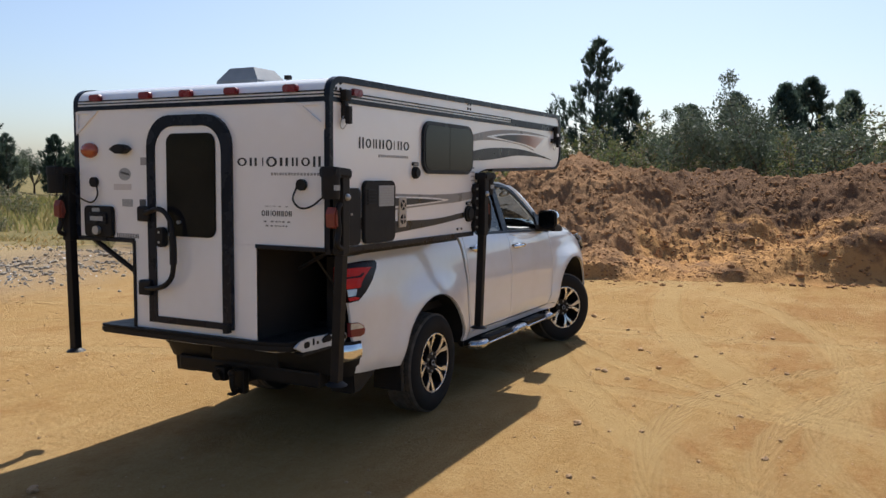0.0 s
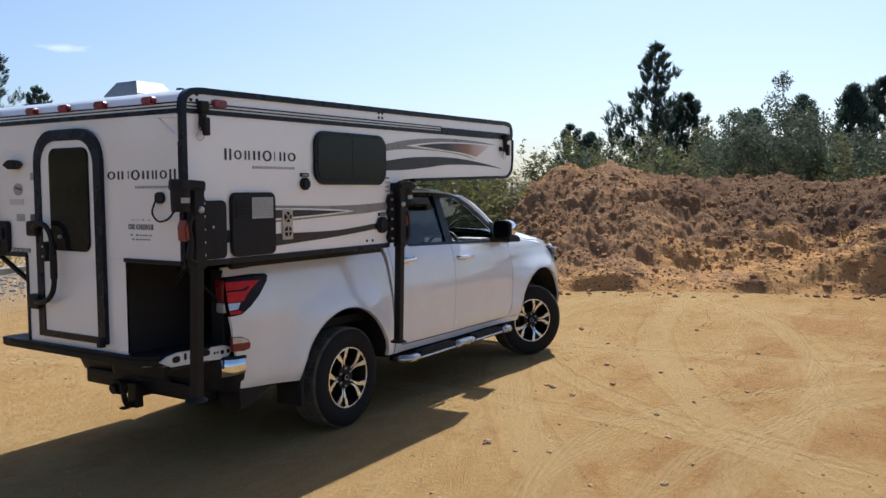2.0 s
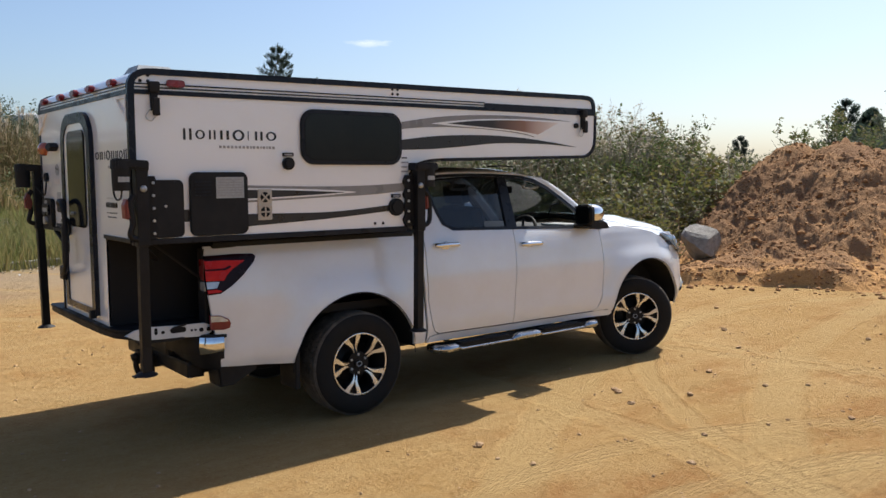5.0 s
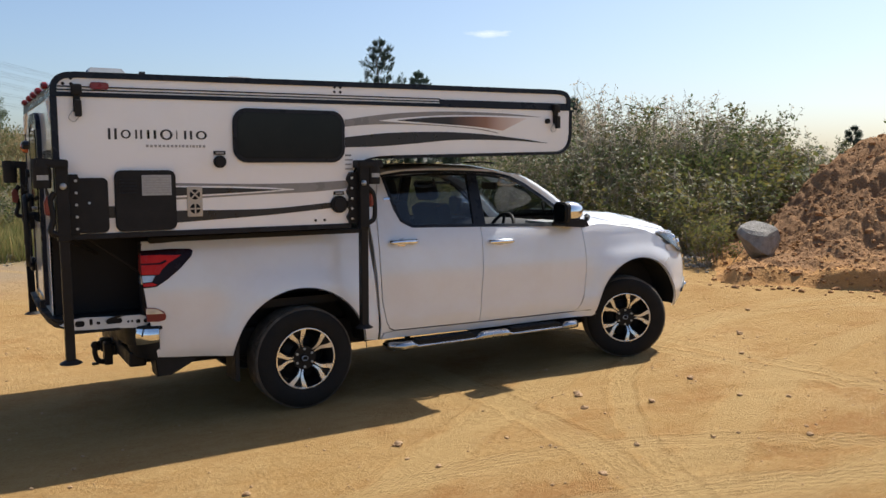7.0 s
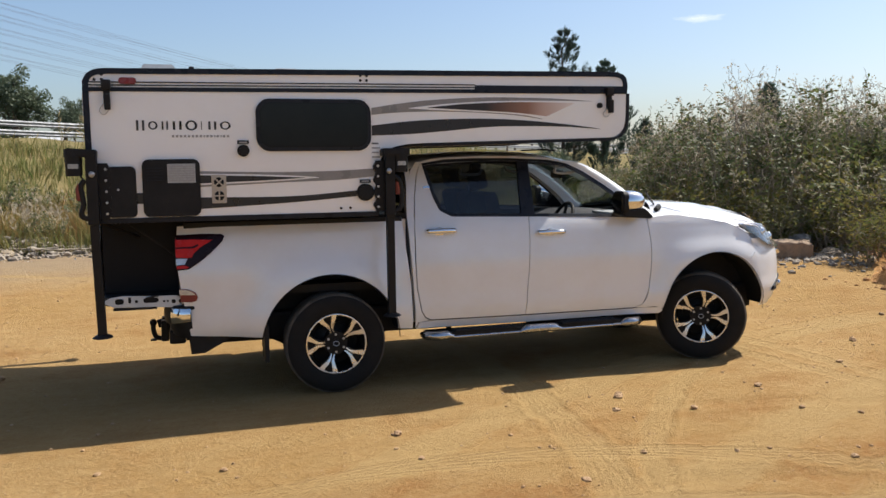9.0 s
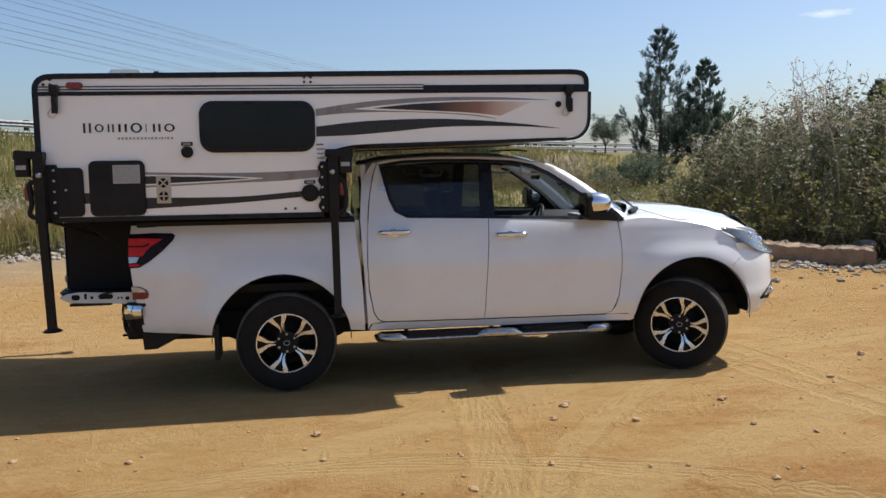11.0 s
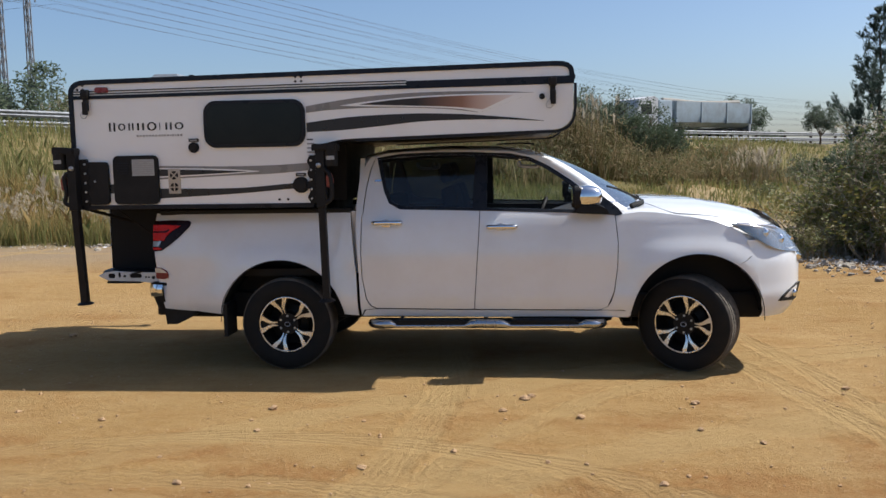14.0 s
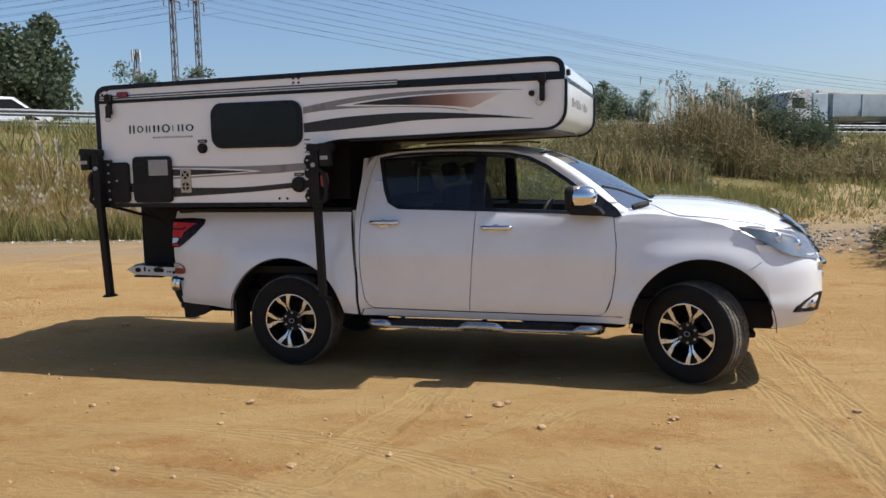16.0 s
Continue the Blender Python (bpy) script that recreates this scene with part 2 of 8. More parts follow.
ASPHALT = surface("asphalt", (0.06, 0.06, 0.062), (0.09, 0.088, 0.085), 0.9, fine=30, depth=0.004)
RUBBLE = surface("dusty_rubble", (0.36, 0.31, 0.24), (0.22, 0.18, 0.14), 0.95, scale=9, fine=60, depth=0.004)
STONE = surface("dusty_stone", (0.48, 0.31, 0.165), (0.33, 0.20, 0.10), 0.95, scale=20, fine=90, depth=0.004)
CLOD = earth_mat("soil_clod", ((0.38, 0.205, 0.092), (0.18, 0.100, 0.056), (0.35, 0.195, 0.09), (0.48, 0.33, 0.19)), 0.5, 30, 0.02)
MOUND = heap_mat()
BARK = surface("bark", (0.11, 0.075, 0.05), (0.06, 0.045, 0.033), 0.95, scale=8, fine=40, depth=0.02)
DRY_STEM = surface("dry_stems", (0.34, 0.29, 0.22), (0.20, 0.165, 0.12), 0.9, scale=8)
SHRUB_LEAF = leaf_mat("shrub_leaves", ((0.055, 0.088, 0.028), (0.105, 0.130, 0.042), (0.16, 0.155, 0.060), (0.17, 0.140, 0.075), (0.080, 0.112, 0.038), (0.125, 0.145, 0.058)), 0.5, 0.45)
YELLOW_LEAF = leaf_mat("yellowing_leaves", ((0.09, 0.12, 0.036), (0.15, 0.16, 0.05), (0.23, 0.19, 0.06), (0.10, 0.125, 0.045)))
# Far crowns: leaf and needle tones raised, so distance haze is in the colour.
TREE_LEAF = leaf_mat("tree_leaves", ((0.070, 0.098, 0.062), (0.098, 0.126, 0.076), (0.125, 0.145, 0.090)), 0.5, 0.4)
PINE_NEEDLE = leaf_mat("pine_needles", ((0.046, 0.072, 0.060), (0.062, 0.092, 0.070), (0.082, 0.110, 0.080)), 0.5, 0.45)
GOLD_GRASS = leaf_mat("dry_grass", ((0.42, 0.28, 0.10), (0.52, 0.37, 0.16), (0.24, 0.20, 0.06), (0.36, 0.21, 0.09), (0.17, 0.17, 0.05), (0.46, 0.33, 0.15)), 0.7, 0.45)
GREEN_GRASS = leaf_mat("green_grass", ((0.17, 0.20, 0.065), (0.24, 0.24, 0.085), (0.38, 0.30, 0.13), (0.20, 0.21, 0.075), (0.31, 0.25, 0.11), (0.13, 0.17, 0.05)), 0.7, 0.45)
PLUME = leaf_mat("grass_plumes", ((0.48, 0.40, 0.28), (0.55, 0.47, 0.35), (0.38, 0.31, 0.21)), 0.8, 0.4)
REED = leaf_mat("dead_reeds", ((0.30, 0.22, 0.12), (0.42, 0.32, 0.18), (0.22, 0.19, 0.08), (0.15, 0.16, 0.06), (0.36, 0.25, 0.13)), 0.8, 0.45)
LITTER = leaf_mat("scattered_rubbish", ((0.60, 0.58, 0.55), (0.42, 0.38, 0.33), (0.70, 0.70, 0.70), (0.25, 0.20, 0.15), (0.55, 0.46, 0.36)), 0.7, 0.05)
CABLE = surface("cable", (0.10, 0.10, 0.11), (0.13, 0.13, 0.14), 0.6)
# Rail steel darkened: the shade on its near face is in the colour.
RAIL_STEEL = surface("shaded_rail_steel", (0.24, 0.25, 0.26), (0.16, 0.165, 0.17), 0.6, 0.1)
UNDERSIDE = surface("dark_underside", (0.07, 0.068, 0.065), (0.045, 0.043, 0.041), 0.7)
TOWER_STEEL = surface("tower_steel", (0.16, 0.17, 0.19), (0.22, 0.23, 0.25), 0.6, 0.2)
TRUCK_BLUE = surface("dusty_tipper_paint", (0.36, 0.43, 0.48), (0.28, 0.31, 0.33), 0.5, scale=1.2)
HAZE_ROOF = surface("sheet_roof", (0.50, 0.50, 0.50), (0.40, 0.40, 0.41), 0.6, scale=2)


# ---- mesh helpers ----
def part(name, bm, material, parent=None, label="", smooth=None):
    """Links a bmesh as one mesh object, under a thing or a part when a parent is given."""
    me = bpy.data.meshes.new(name)
    if smooth is not None:
        for f in bm.faces:
            f.smooth = True
    bm.to_mesh(me)
    bm.free()
    if smooth is not None:
        me.set_sharp_from_angle(angle=radians(smooth))
    mats = material if isinstance(material, (list, tuple)) else [material]
    for m in mats:
        me.materials.append(m)
    ob = new(name, me)
    if parent:
        ob.parent = parent
    if label:
        ob["label"] = label
    return ob


def raw_part(name, verts, faces, material, parent=None, label="", smooth=False):
    me = bpy.data.meshes.new(name)
    me.from_pydata(verts, [], faces)
    if smooth:
        me.shade_smooth()
    me.materials.append(material)
    ob = new(name, me)
    if parent:
        ob.parent = parent
    if label:
        ob["label"] = label
    return ob


def thing(name, label, category, at=(0, 0, 0), group=""):
    e = new(name)
    e.empty_display_size = 0.2
    e.location = at
    return tagged(e, label, category, group)


def add_box(bm, x0, x1, y0, y1, z0, z1, bevel=0.0, m=None, seg=2):
    r = bmesh.ops.create_cube(bm, size=1.0)
    vs = r["verts"]
    for v in vs:
        v.co = Vector(((x0 + x1) / 2 + v.co.x * (x1 - x0), (y0 + y1) / 2 + v.co.y * (y1 - y0), (z0 + z1) / 2 + v.co.z * (z1 - z0)))
    if bevel:
        es = list({e for v in vs for e in v.link_edges})
        r = bmesh.ops.bevel(bm, geom=es, offset=bevel, segments=seg, affect="EDGES", profile=0.6)
        vs = list({v for f in r["faces"] for v in f.verts} | {v for v in vs if v.is_valid})
    if m:
        bmesh.ops.transform(bm, matrix=m, verts=vs)
    return vs


def box_bm(*a, **k):
    bm = bmesh.new()
    add_box(bm, *a, **k)
    return bm


def tube(bm, pts, r, seg=10, cap=True, r_end=None):
    """A round bar along a line of points."""
    pts = [Vector(p) for p in pts]
    rings = []
    side = None
    for i, p in enumerate(pts):
        d = (pts[min(i + 1, len(pts) - 1)] - pts[max(i - 1, 0)]).normalized()
        if side is None:
            side = d.orthogonal().normalized()
        side = (side - d * side.dot(d)).normalized()
        up = d.cross(side)
        rr = r if r_end is None else r + (r_end - r) * i / (len(pts) - 1)
        rings.append([bm.verts.new(p + (side * math.cos(a) + up * math.sin(a)) * rr) for a in (2 * math.pi * k / seg for k in range(seg))])
    for a, b in zip(rings, rings[1:]):
        for k in range(seg):
            bm.faces.new((a[k], a[(k + 1) % seg], b[(k + 1) % seg], b[k]))
    if cap:
        bm.faces.new(rings[0][::-1])
        bm.faces.new(rings[-1])
    return bm


def spline(pts, n=6):
    """Points of a smooth line through the points given (Catmull-Rom), of any dimension."""
    p = [np.array(q, float) for q in pts]
    p = [2 * p[0] - p[1], *p, 2 * p[-1] - p[-2]]
    out = []
    for i in range(1, len(p) - 2):
        for k in range(n):
            t = k / n
            out.append(0.5 * (2 * p[i] + (p[i + 1] - p[i - 1]) * t + (2 * p[i - 1] - 5 * p[i] + 4 * p[i + 1] - p[i + 2]) * t * t + (3 * p[i] - p[i - 1] - 3 * p[i + 1] + p[i + 2]) * t ** 3))
    out.append(p[-2])
    return [tuple(q) for q in out]


def rrect(x0, x1, z0, z1, r, n=6, corners=(1, 1, 1, 1)):
    """A rounded rectangle as a polygon; corners: lower right, upper right, upper left, lower left."""
    out = []
    for k, (cx, cz, a) in enumerate(((x1 - r, z0 + r, -90), (x1 - r, z1 - r, 0), (x0 + r, z1 - r, 90), (x0 + r, z0 + r, 180))):
        if corners[k]:
            out += [(cx + r * math.cos(radians(a + 90 * i / n)), cz + r * math.sin(radians(a + 90 * i / n))) for i in range(n + 1)]
        else:
            out.append(((x1 if k < 2 else x0), (z0 if k in (0, 3) else z1)))
    return out


def prism(bm, poly, axis, a, b, bevel=0.0, hole=None):
    """A polygon of two coordinates, drawn out along an axis from a to b; with a hole it is a frame between two polygons of equally many points."""
    def at(p, t):
        return {"x": (t, p[0], p[1]), "y": (p[0], t, p[1]), "z": (p[0], p[1], t)}[axis]
    lo, hi = [bm.verts.new(at(p, a)) for p in poly], [bm.verts.new(at(p, b)) for p in poly]
    n = len(poly)
    made = [bm.faces.new((lo[i], lo[(i + 1) % n], hi[(i + 1) % n], hi[i])) for i in range(n)]
    if hole:
        lo2, hi2 = [bm.verts.new(at(p, a)) for p in hole], [bm.verts.new(at(p, b)) for p in hole]
        for i in range(n):
            j = (i + 1) % n
            made += [bm.faces.new((lo2[j], lo2[i], hi2[i], hi2[j])), bm.faces.new((lo[j], lo[i], lo2[i], lo2[j])), bm.faces.new((hi[i], hi[j], hi2[j], hi2[i]))]
        caps = []
    else:
        caps = [bm.faces.new(lo[::-1]), bm.faces.new(hi)]
    bmesh.ops.recalc_face_normals(bm, faces=made + caps)
    if bevel and not hole:
        es = list({e for f in caps for e in f.edges})
        bmesh.ops.bevel(bm, geom=es, offset=bevel, segments=2, affect="EDGES")
    return bm


def prism_bm(poly, axis, a, b, bevel=0.0, hole=None):
    return prism(bmesh.new(), poly, axis, a, b, bevel, hole)


def inside(p, poly):
    x, z = p
    c = False
    j = len(poly) - 1
    for i in range(len(poly)):
        (xi, zi), (xj, zj) = poly[i], poly[j]
        if (zi > z) != (zj > z) and x < (xj - xi) * (z - zi) / (zj - zi) + xi:
            c = not c
        j = i
    return c


def dense(poly, step):
    out = []
    for i, p in enumerate(poly):
        q = poly[(i + 1) % len(poly)]
        n = max(1, int(math.hypot(q[0] - p[0], q[1] - p[1]) / step))
        out += [(p[0] + (q[0] - p[0]) * k / n, p[1] + (q[1] - p[1]) * k / n) for k in range(n)]
    return out


def panel(outline, skin, step=0.05, holes=(), thick=0.02, sign=-1):
    """Pressed sheet: the side view's outline filled with a fine net, laid on skin(x, z), with its rim turned in. sign -1: the right side."""
    loops = [dense(o, step) for o in (outline, *holes)]
    pts, edges = [], []
    for lp in loops:
        b = len(pts)
        pts += lp
        edges += [(b + i, b + (i + 1) % len(lp)) for i in range(len(lp))]
    xs, zs = [p[0] for p in outline], [p[1] for p in outline]
    rim = pts[:]
    x = min(xs) + step / 2
    while x < max(xs):
        z = min(zs) + step / 2
        while z < max(zs):
            if inside((x, z), outline) and not any(inside((x, z), h) for h in holes):
                if min((x - a) ** 2 + (z - b) ** 2 for a, b in rim) > (step * 0.5) ** 2:
                    pts.append((x, z))
            z += step
        x += step
    vs, es, fs, *_ = delaunay_2d_cdt([Vector(p) for p in pts], edges, [], 0, 1e-5)
    bm = bmesh.new()
    bv = [bm.verts.new((v.x, sign * skin(v.x, v.y), v.y)) for v in vs]
    for f in fs:
        c = sum((vs[i] for i in f), Vector((0, 0))) / len(f)
        if inside(c, outline) and not any(inside(c, h) for h in holes):
            try:
                bm.faces.new([bv[i] for i in f])
            except ValueError:
                pass
    for v in [v for v in bm.verts if not v.link_faces]:
        bm.verts.remove(v)
    bmesh.ops.recalc_face_normals(bm, faces=bm.faces)
    if sum(f.normal.y * f.calc_area() for f in bm.faces) * sign < 0:
        bmesh.ops.reverse_faces(bm, faces=bm.faces)
    if thick:
        r = bmesh.ops.extrude_edge_only(bm, edges=[e for e in bm.edges if e.is_boundary])
        for v in r["geom"]:
            if isinstance(v, bmesh.types.BMVert):
                v.co.y -= sign * thick
    return bm


def grid(bm, fn, nu, nv, wrap=False):
    """A surface fn(u, v) with u and v from 0 to 1."""
    vs = [[bm.verts.new(fn(i / nu, j / nv)) for j in range(nv + 1)] for i in range(nu + 1)]
    for i in range(nu):
        for j in range(nv):
            bm.faces.new((vs[i][j], vs[i + 1][j], vs[i + 1][j + 1], vs[i][j + 1]))
    return bm


def revolve(bm, prof, seg, centre=(0, 0, 0)):
    """A profile of (radius, y) turned round the y axis."""
    rings = [[bm.verts.new((centre[0] + r * math.cos(2 * math.pi * k / seg), centre[1] + y, centre[2] + r * math.sin(2 * math.pi * k / seg))) for k in range(seg)] for r, y in prof]
    for a, b in zip(rings, rings[1:]):
        for k in range(seg):
            bm.faces.new((a[k], a[(k + 1) % seg], b[(k + 1) % seg], b[k]))
    bmesh.ops.recalc_face_normals(bm, faces=bm.faces)
    return bm


def lerp_at(x, table):
    """Smooth reading of a table of (x, value)."""
    if x <= table[0][0]:
        return table[0][1]
    for (a, va), (b, vb) in zip(table, table[1:]):
        if x <= b:
            t = (x - a) / (b - a)
            t = t * t * (3 - 2 * t) * 0.5 + t * 0.5
            return va + (vb - va) * t
    return table[-1][1]


# ---- the lie of the land ----
ROAD = [(-95, -62, 3.7), (-45, -2, 3.4), (-24.4, 24.5, 3.15), (-11.3, 40.5, 2.85), (0, 50, 2.8), (15, 62, 2.6), (35, 80, 2.5), (70, 112, 2.4), (260, 290, 2.4)]
YARD_EDGE = [(-60, 1.0), (-20, 6.5), (-12, 9.2), (-4, 10.4), (0, 11.4), (4, 12.8), (7, 16), (9, 40), (14, 60)]


def line_near(x, y, line):
    """The distance to a line of points on the plan, and the height there."""
    best = (1e9, 0)
    for a, b in zip(line, line[1:]):
        dx, dy = b[0] - a[0], b[1] - a[1]
        t = min(1, max(0, ((x - a[0]) * dx + (y - a[1]) * dy) / (dx * dx + dy * dy)))
        d = math.hypot(x - a[0] - dx * t, y - a[1] - dy * t)
        if d < best[0]:
            best = (d, (a[2] + (b[2] - a[2]) * t) if len(a) > 2 else 0)
    return best


def edge_y(x):
    for a, b in zip(YARD_EDGE, YARD_EDGE[1:]):
        if a[0] <= x <= b[0]:
            return a[1] + (b[1] - a[1]) * (x - a[0]) / (b[0] - a[0])
    return YARD_EDGE[0][1] if x < YARD_EDGE[0][0] else 60


def smooth01(t):
    t = min(1, max(0, t))
    return t * t * (3 - 2 * t)


def ground_z(x, y, rough=True):
    z = 0.0
    beyond = y - edge_y(x)
    if x < 40 and beyond > 0 or math.hypot(x, y) > 25:
        d, h = line_near(x, y, ROAD)
        side = 1 if beyond > 0 or (x > 0 and y > 30) else 0
        if side:
            z = h * smooth01(1 - (d - 6.5) / 13.0) + min(0.5, 0.016 * max(beyond, 0.0)) * smooth01((d - 8) / 8)
        elif d < 30:
            z = h * smooth01(1 - (d - 6.5) / 20)
    if rough and abs(x) < 40 and abs(y) < 60:
        n = noise.noise((x * 0.35, y * 0.35, 0.0)) * 0.03 + noise.noise((x * 1.3, y * 1.3, 3.0)) * 0.012 + noise.noise((x * 5, y * 5, 5.0)) * 0.003
        if beyond > 0:
            n *= 3.5
        if x > 5.5 and y > 2.5:
            n += 0.12 * smooth01((x - 5.5) / 2) * smooth01((y - 2.5) / 2) * (0.5 + noise.noise((x, y, 7.0)))
        z += n * min(1.0, max(0.15, (math.hypot(x - 1.6, y) - 2.0) / 2.0))
        # wheel tracks of turning vehicles across the yard
        for cx, cy, r in ((1.0, -9.5, 6.3), (1.0, -9.5, 7.7), (8.5, -12.0, 9.0), (8.5, -12.0, 10.5), (-1.5, -16, 13.2)):
            d = abs(math.hypot(x - cx, y - cy) - r)
            if d < 0.24 and y < -1.3:
                z += -0.016 * math.cos(d / 0.24 * math.pi / 2) + 0.010 * math.sin(d / 0.24 * math.pi)
                z += 0.006 * math.sin(math.atan2(y - cy, x - cx) * r * 40)
    return z


def axis(lo, hi, step, far, grow=1.22):
    v = list(np.arange(lo, hi + 1e-6, step))
    s, a, b = step, lo, hi
    while a > -far or b < far:
        s *= grow
        a -= s
        b += s
        v = [a] + v + [b]
    return v


gx, gy = axis(-6.0, 9.0, 0.075, 2600), axis(-6.0, 4.0, 0.075, 2600, 1.16)
gverts = [(x, y, ground_z(x, y)) for x in gx for y in gy]
gn = len(gy)
gfaces = [(i * gn + j, (i + 1) * gn + j, (i + 1) * gn + j + 1, i * gn + j + 1) for i in range(len(gx) - 1) for j in range(gn - 1)]


def ground_mat():
    """Packed tan sand with redder loose patches, grit and damp stains; grass ground and litter-stained earth beyond the yard."""
    m, nt, p = node_mat("packed_sand")
    geo = nt.nodes.new("ShaderNodeNewGeometry")
    broad = ramp(nt, tex_noise(nt, 0.35, 6, 0.6), 0.38, 0.62)
    mid = ramp(nt, tex_noise(nt, 2.4, 7, 0.65, stretch=(1.0, 1.7, 1)), 0.36, 0.68)
    small = ramp(nt, tex_noise(nt, 11, 7, 0.75), 0.4, 0.72)
    grit = tex_noise(nt, 48, 6, 0.8)
    sand = tex_noise(nt, 130, 4, 0.7)
    place = nt.nodes.new("ShaderNodeSeparateXYZ")
    nt.links.new(geo.outputs["Position"], place.inputs[0])
    churned = nt.nodes.new("ShaderNodeMath")
    nt.links.new(tex_noise(nt, 0.8, 7, 0.62, stretch=(1.0, 1.5, 1)), churned.inputs[0])
    nt.links.new(ramp(nt, place.outputs[1], -2.3, -3.2, 0.0, 0.10), churned.inputs[1])
    loose = ramp(nt, churned.outputs[0], 0.53, 0.66)
    scraped = ramp(nt, tex_noise(nt, 1.1, 6, 0.7, stretch=(0.5, 5.0, 1)), 0.40, 0.66)
    c = mix_rgb(nt, broad, (0.312, 0.191, 0.070), (0.371, 0.243, 0.105))
    c = mix_rgb(nt, ramp(nt, scraped, 0, 1, 0, 0.40), c, (0.262, 0.153, 0.058))
    c = mix_rgb(nt, ramp(nt, mid, 0, 1, 0, 0.50), c, (0.266, 0.143, 0.049))
    c = mix_rgb(nt, ramp(nt, loose, 0, 1, 0, 0.85), c, (0.245, 0.120, 0.040))
    c = mix_rgb(nt, ramp(nt, small, 0, 1, 0, 0.45), c, (0.394, 0.264, 0.117))
    c = mix_rgb(nt, ramp(nt, grit, 0.56, 0.70, 0, 0.7), c, (0.431, 0.309, 0.167))
    c = mix_rgb(nt, ramp(nt, grit, 0.44, 0.30, 0, 0.75), c, (0.150, 0.075, 0.030))
    c = mix_rgb(nt, ramp(nt, sand, 0.42, 0.28, 0, 0.6), c, (0.137, 0.073, 0.030))
    c = mix_rgb(nt, ramp(nt, sand, 0.60, 0.74, 0, 0.5), c, (0.459, 0.339, 0.193))
    sep = nt.nodes.new("ShaderNodeSeparateXYZ")
    nt.links.new(geo.outputs["Position"], sep.inputs[0])
    # grassy soil past the yard's edge
    edge = nt.nodes.new("ShaderNodeMath")
    edge.operation = "MULTIPLY_ADD"
    edge.inputs[1].default_value = -0.22
    nt.links.new(sep.outputs["X"], edge.inputs[0])
    nt.links.new(sep.outputs["Y"], edge.inputs[2])
    wob = nt.nodes.new("ShaderNodeMath")
    wob.operation = "MULTIPLY_ADD"
    wob.inputs[1].default_value = 3.0
    nt.links.new(tex_noise(nt, 0.9, 5, 0.6), wob.inputs[0])
    nt.links.new(edge.outputs[0], wob.inputs[2])
    over = ramp(nt, wob.outputs[0], 12.2, 14.0)
    turf = mix_rgb(nt, ramp(nt, tex_noise(nt, 0.7, 6, 0.7), 0.4, 0.6), (0.205, 0.160, 0.074), (0.130, 0.118, 0.048))
    turf = mix_rgb(nt, ramp(nt, tex_noise(nt, 9, 5, 0.7), 0.45, 0.7, 0, 0.6), turf, (0.225, 0.172, 0.086))
    verge = ramp(nt, wob.outputs[0], 7.5, 11.0)
    c = mix_rgb(nt, ramp(nt, verge, 0, 1, 0, 0.65), c, (0.238, 0.192, 0.139))
    # a trodden path through the grass
    lane = nt.nodes.new("ShaderNodeMath")
    lane.operation = "MULTIPLY_ADD"
    lane.inputs[1].default_value = -0.17
    nt.links.new(sep.outputs["Y"], lane.inputs[0])
    nt.links.new(sep.outputs["X"], lane.inputs[2])
    off_lane = nt.nodes.new("ShaderNodeMath")
    off_lane.operation = "MULTIPLY_ADD"
    off_lane.inputs[1].default_value = 2.2
    nt.links.new(tex_noise(nt, 0.8, 5, 0.6), off_lane.inputs[0])
    nt.links.new(lane.outputs[0], off_lane.inputs[2])
    gap = nt.nodes.new("ShaderNodeMath")
    gap.operation = "ABSOLUTE"
    shift = nt.nodes.new("ShaderNodeMath")
    shift.inputs[1].default_value = -5.6
    nt.links.new(off_lane.outputs[0], shift.inputs[0])
    nt.links.new(shift.outputs[0], gap.inputs[0])
    turf = mix_rgb(nt, ramp(nt, gap.outputs[0], 0.9, 1.7, 0.80, 0.0), turf, (0.34, 0.25, 0.14))
    c = mix_rgb(nt, over, c, turf)
    p.inputs["Roughness"].default_value = 0.95
    p.inputs["Specular IOR Level"].default_value = 0.05
    add = nt.nodes.new("ShaderNodeMath")
    add.operation = "MULTIPLY_ADD"
    add.inputs[1].default_value = 0.8
    nt.links.new(grit, add.inputs[0])
    nt.links.new(small, add.inputs[2])
    # wheel tracks: smooth pale bands with tread marks across them
    height = add.outputs[0]
    for cx, cy, r, w, tread in ((0.38, -6.43, 3.90, 0.13, 1.2), (0.03, -8.20, 4.94, 0.13, 1.1), (0.9, -6.6, 3.05, 0.12, 0.8), (-27.5, -5.0, 32.0, 0.11, 1.0), (-26.0, -9.0, 30.9, 0.12, 0.9), (6.5, -5.5, 5.6, 0.12, 0.25), (9.0, -14, 13.0, 0.2, 0.2), (9.0, -14, 14.6, 0.2, 0.2), (2.0, 6.5, 10.3, 0.15, 0.5), (-8.0, -1.0, 9.4, 0.16, 0.4)):
        off = nt.nodes.new("ShaderNodeVectorMath")
        off.operation = "SUBTRACT"
        off.inputs[1].default_value = (cx, cy, 0)
        nt.links.new(geo.outputs["Position"], off.inputs[0])
        flat = nt.nodes.new("ShaderNodeSeparateXYZ")
        nt.links.new(off.outputs[0], flat.inputs[0])

        def op(kind, a, b=None, c3=None):
            n = nt.nodes.new("ShaderNodeMath")
            n.operation = kind
            for sock, v in zip(n.inputs, (a, b, c3)):
                if v is None:
                    continue
                if isinstance(v, bpy.types.NodeSocket):
                    nt.links.new(v, sock)
                else:
                    sock.default_value = v
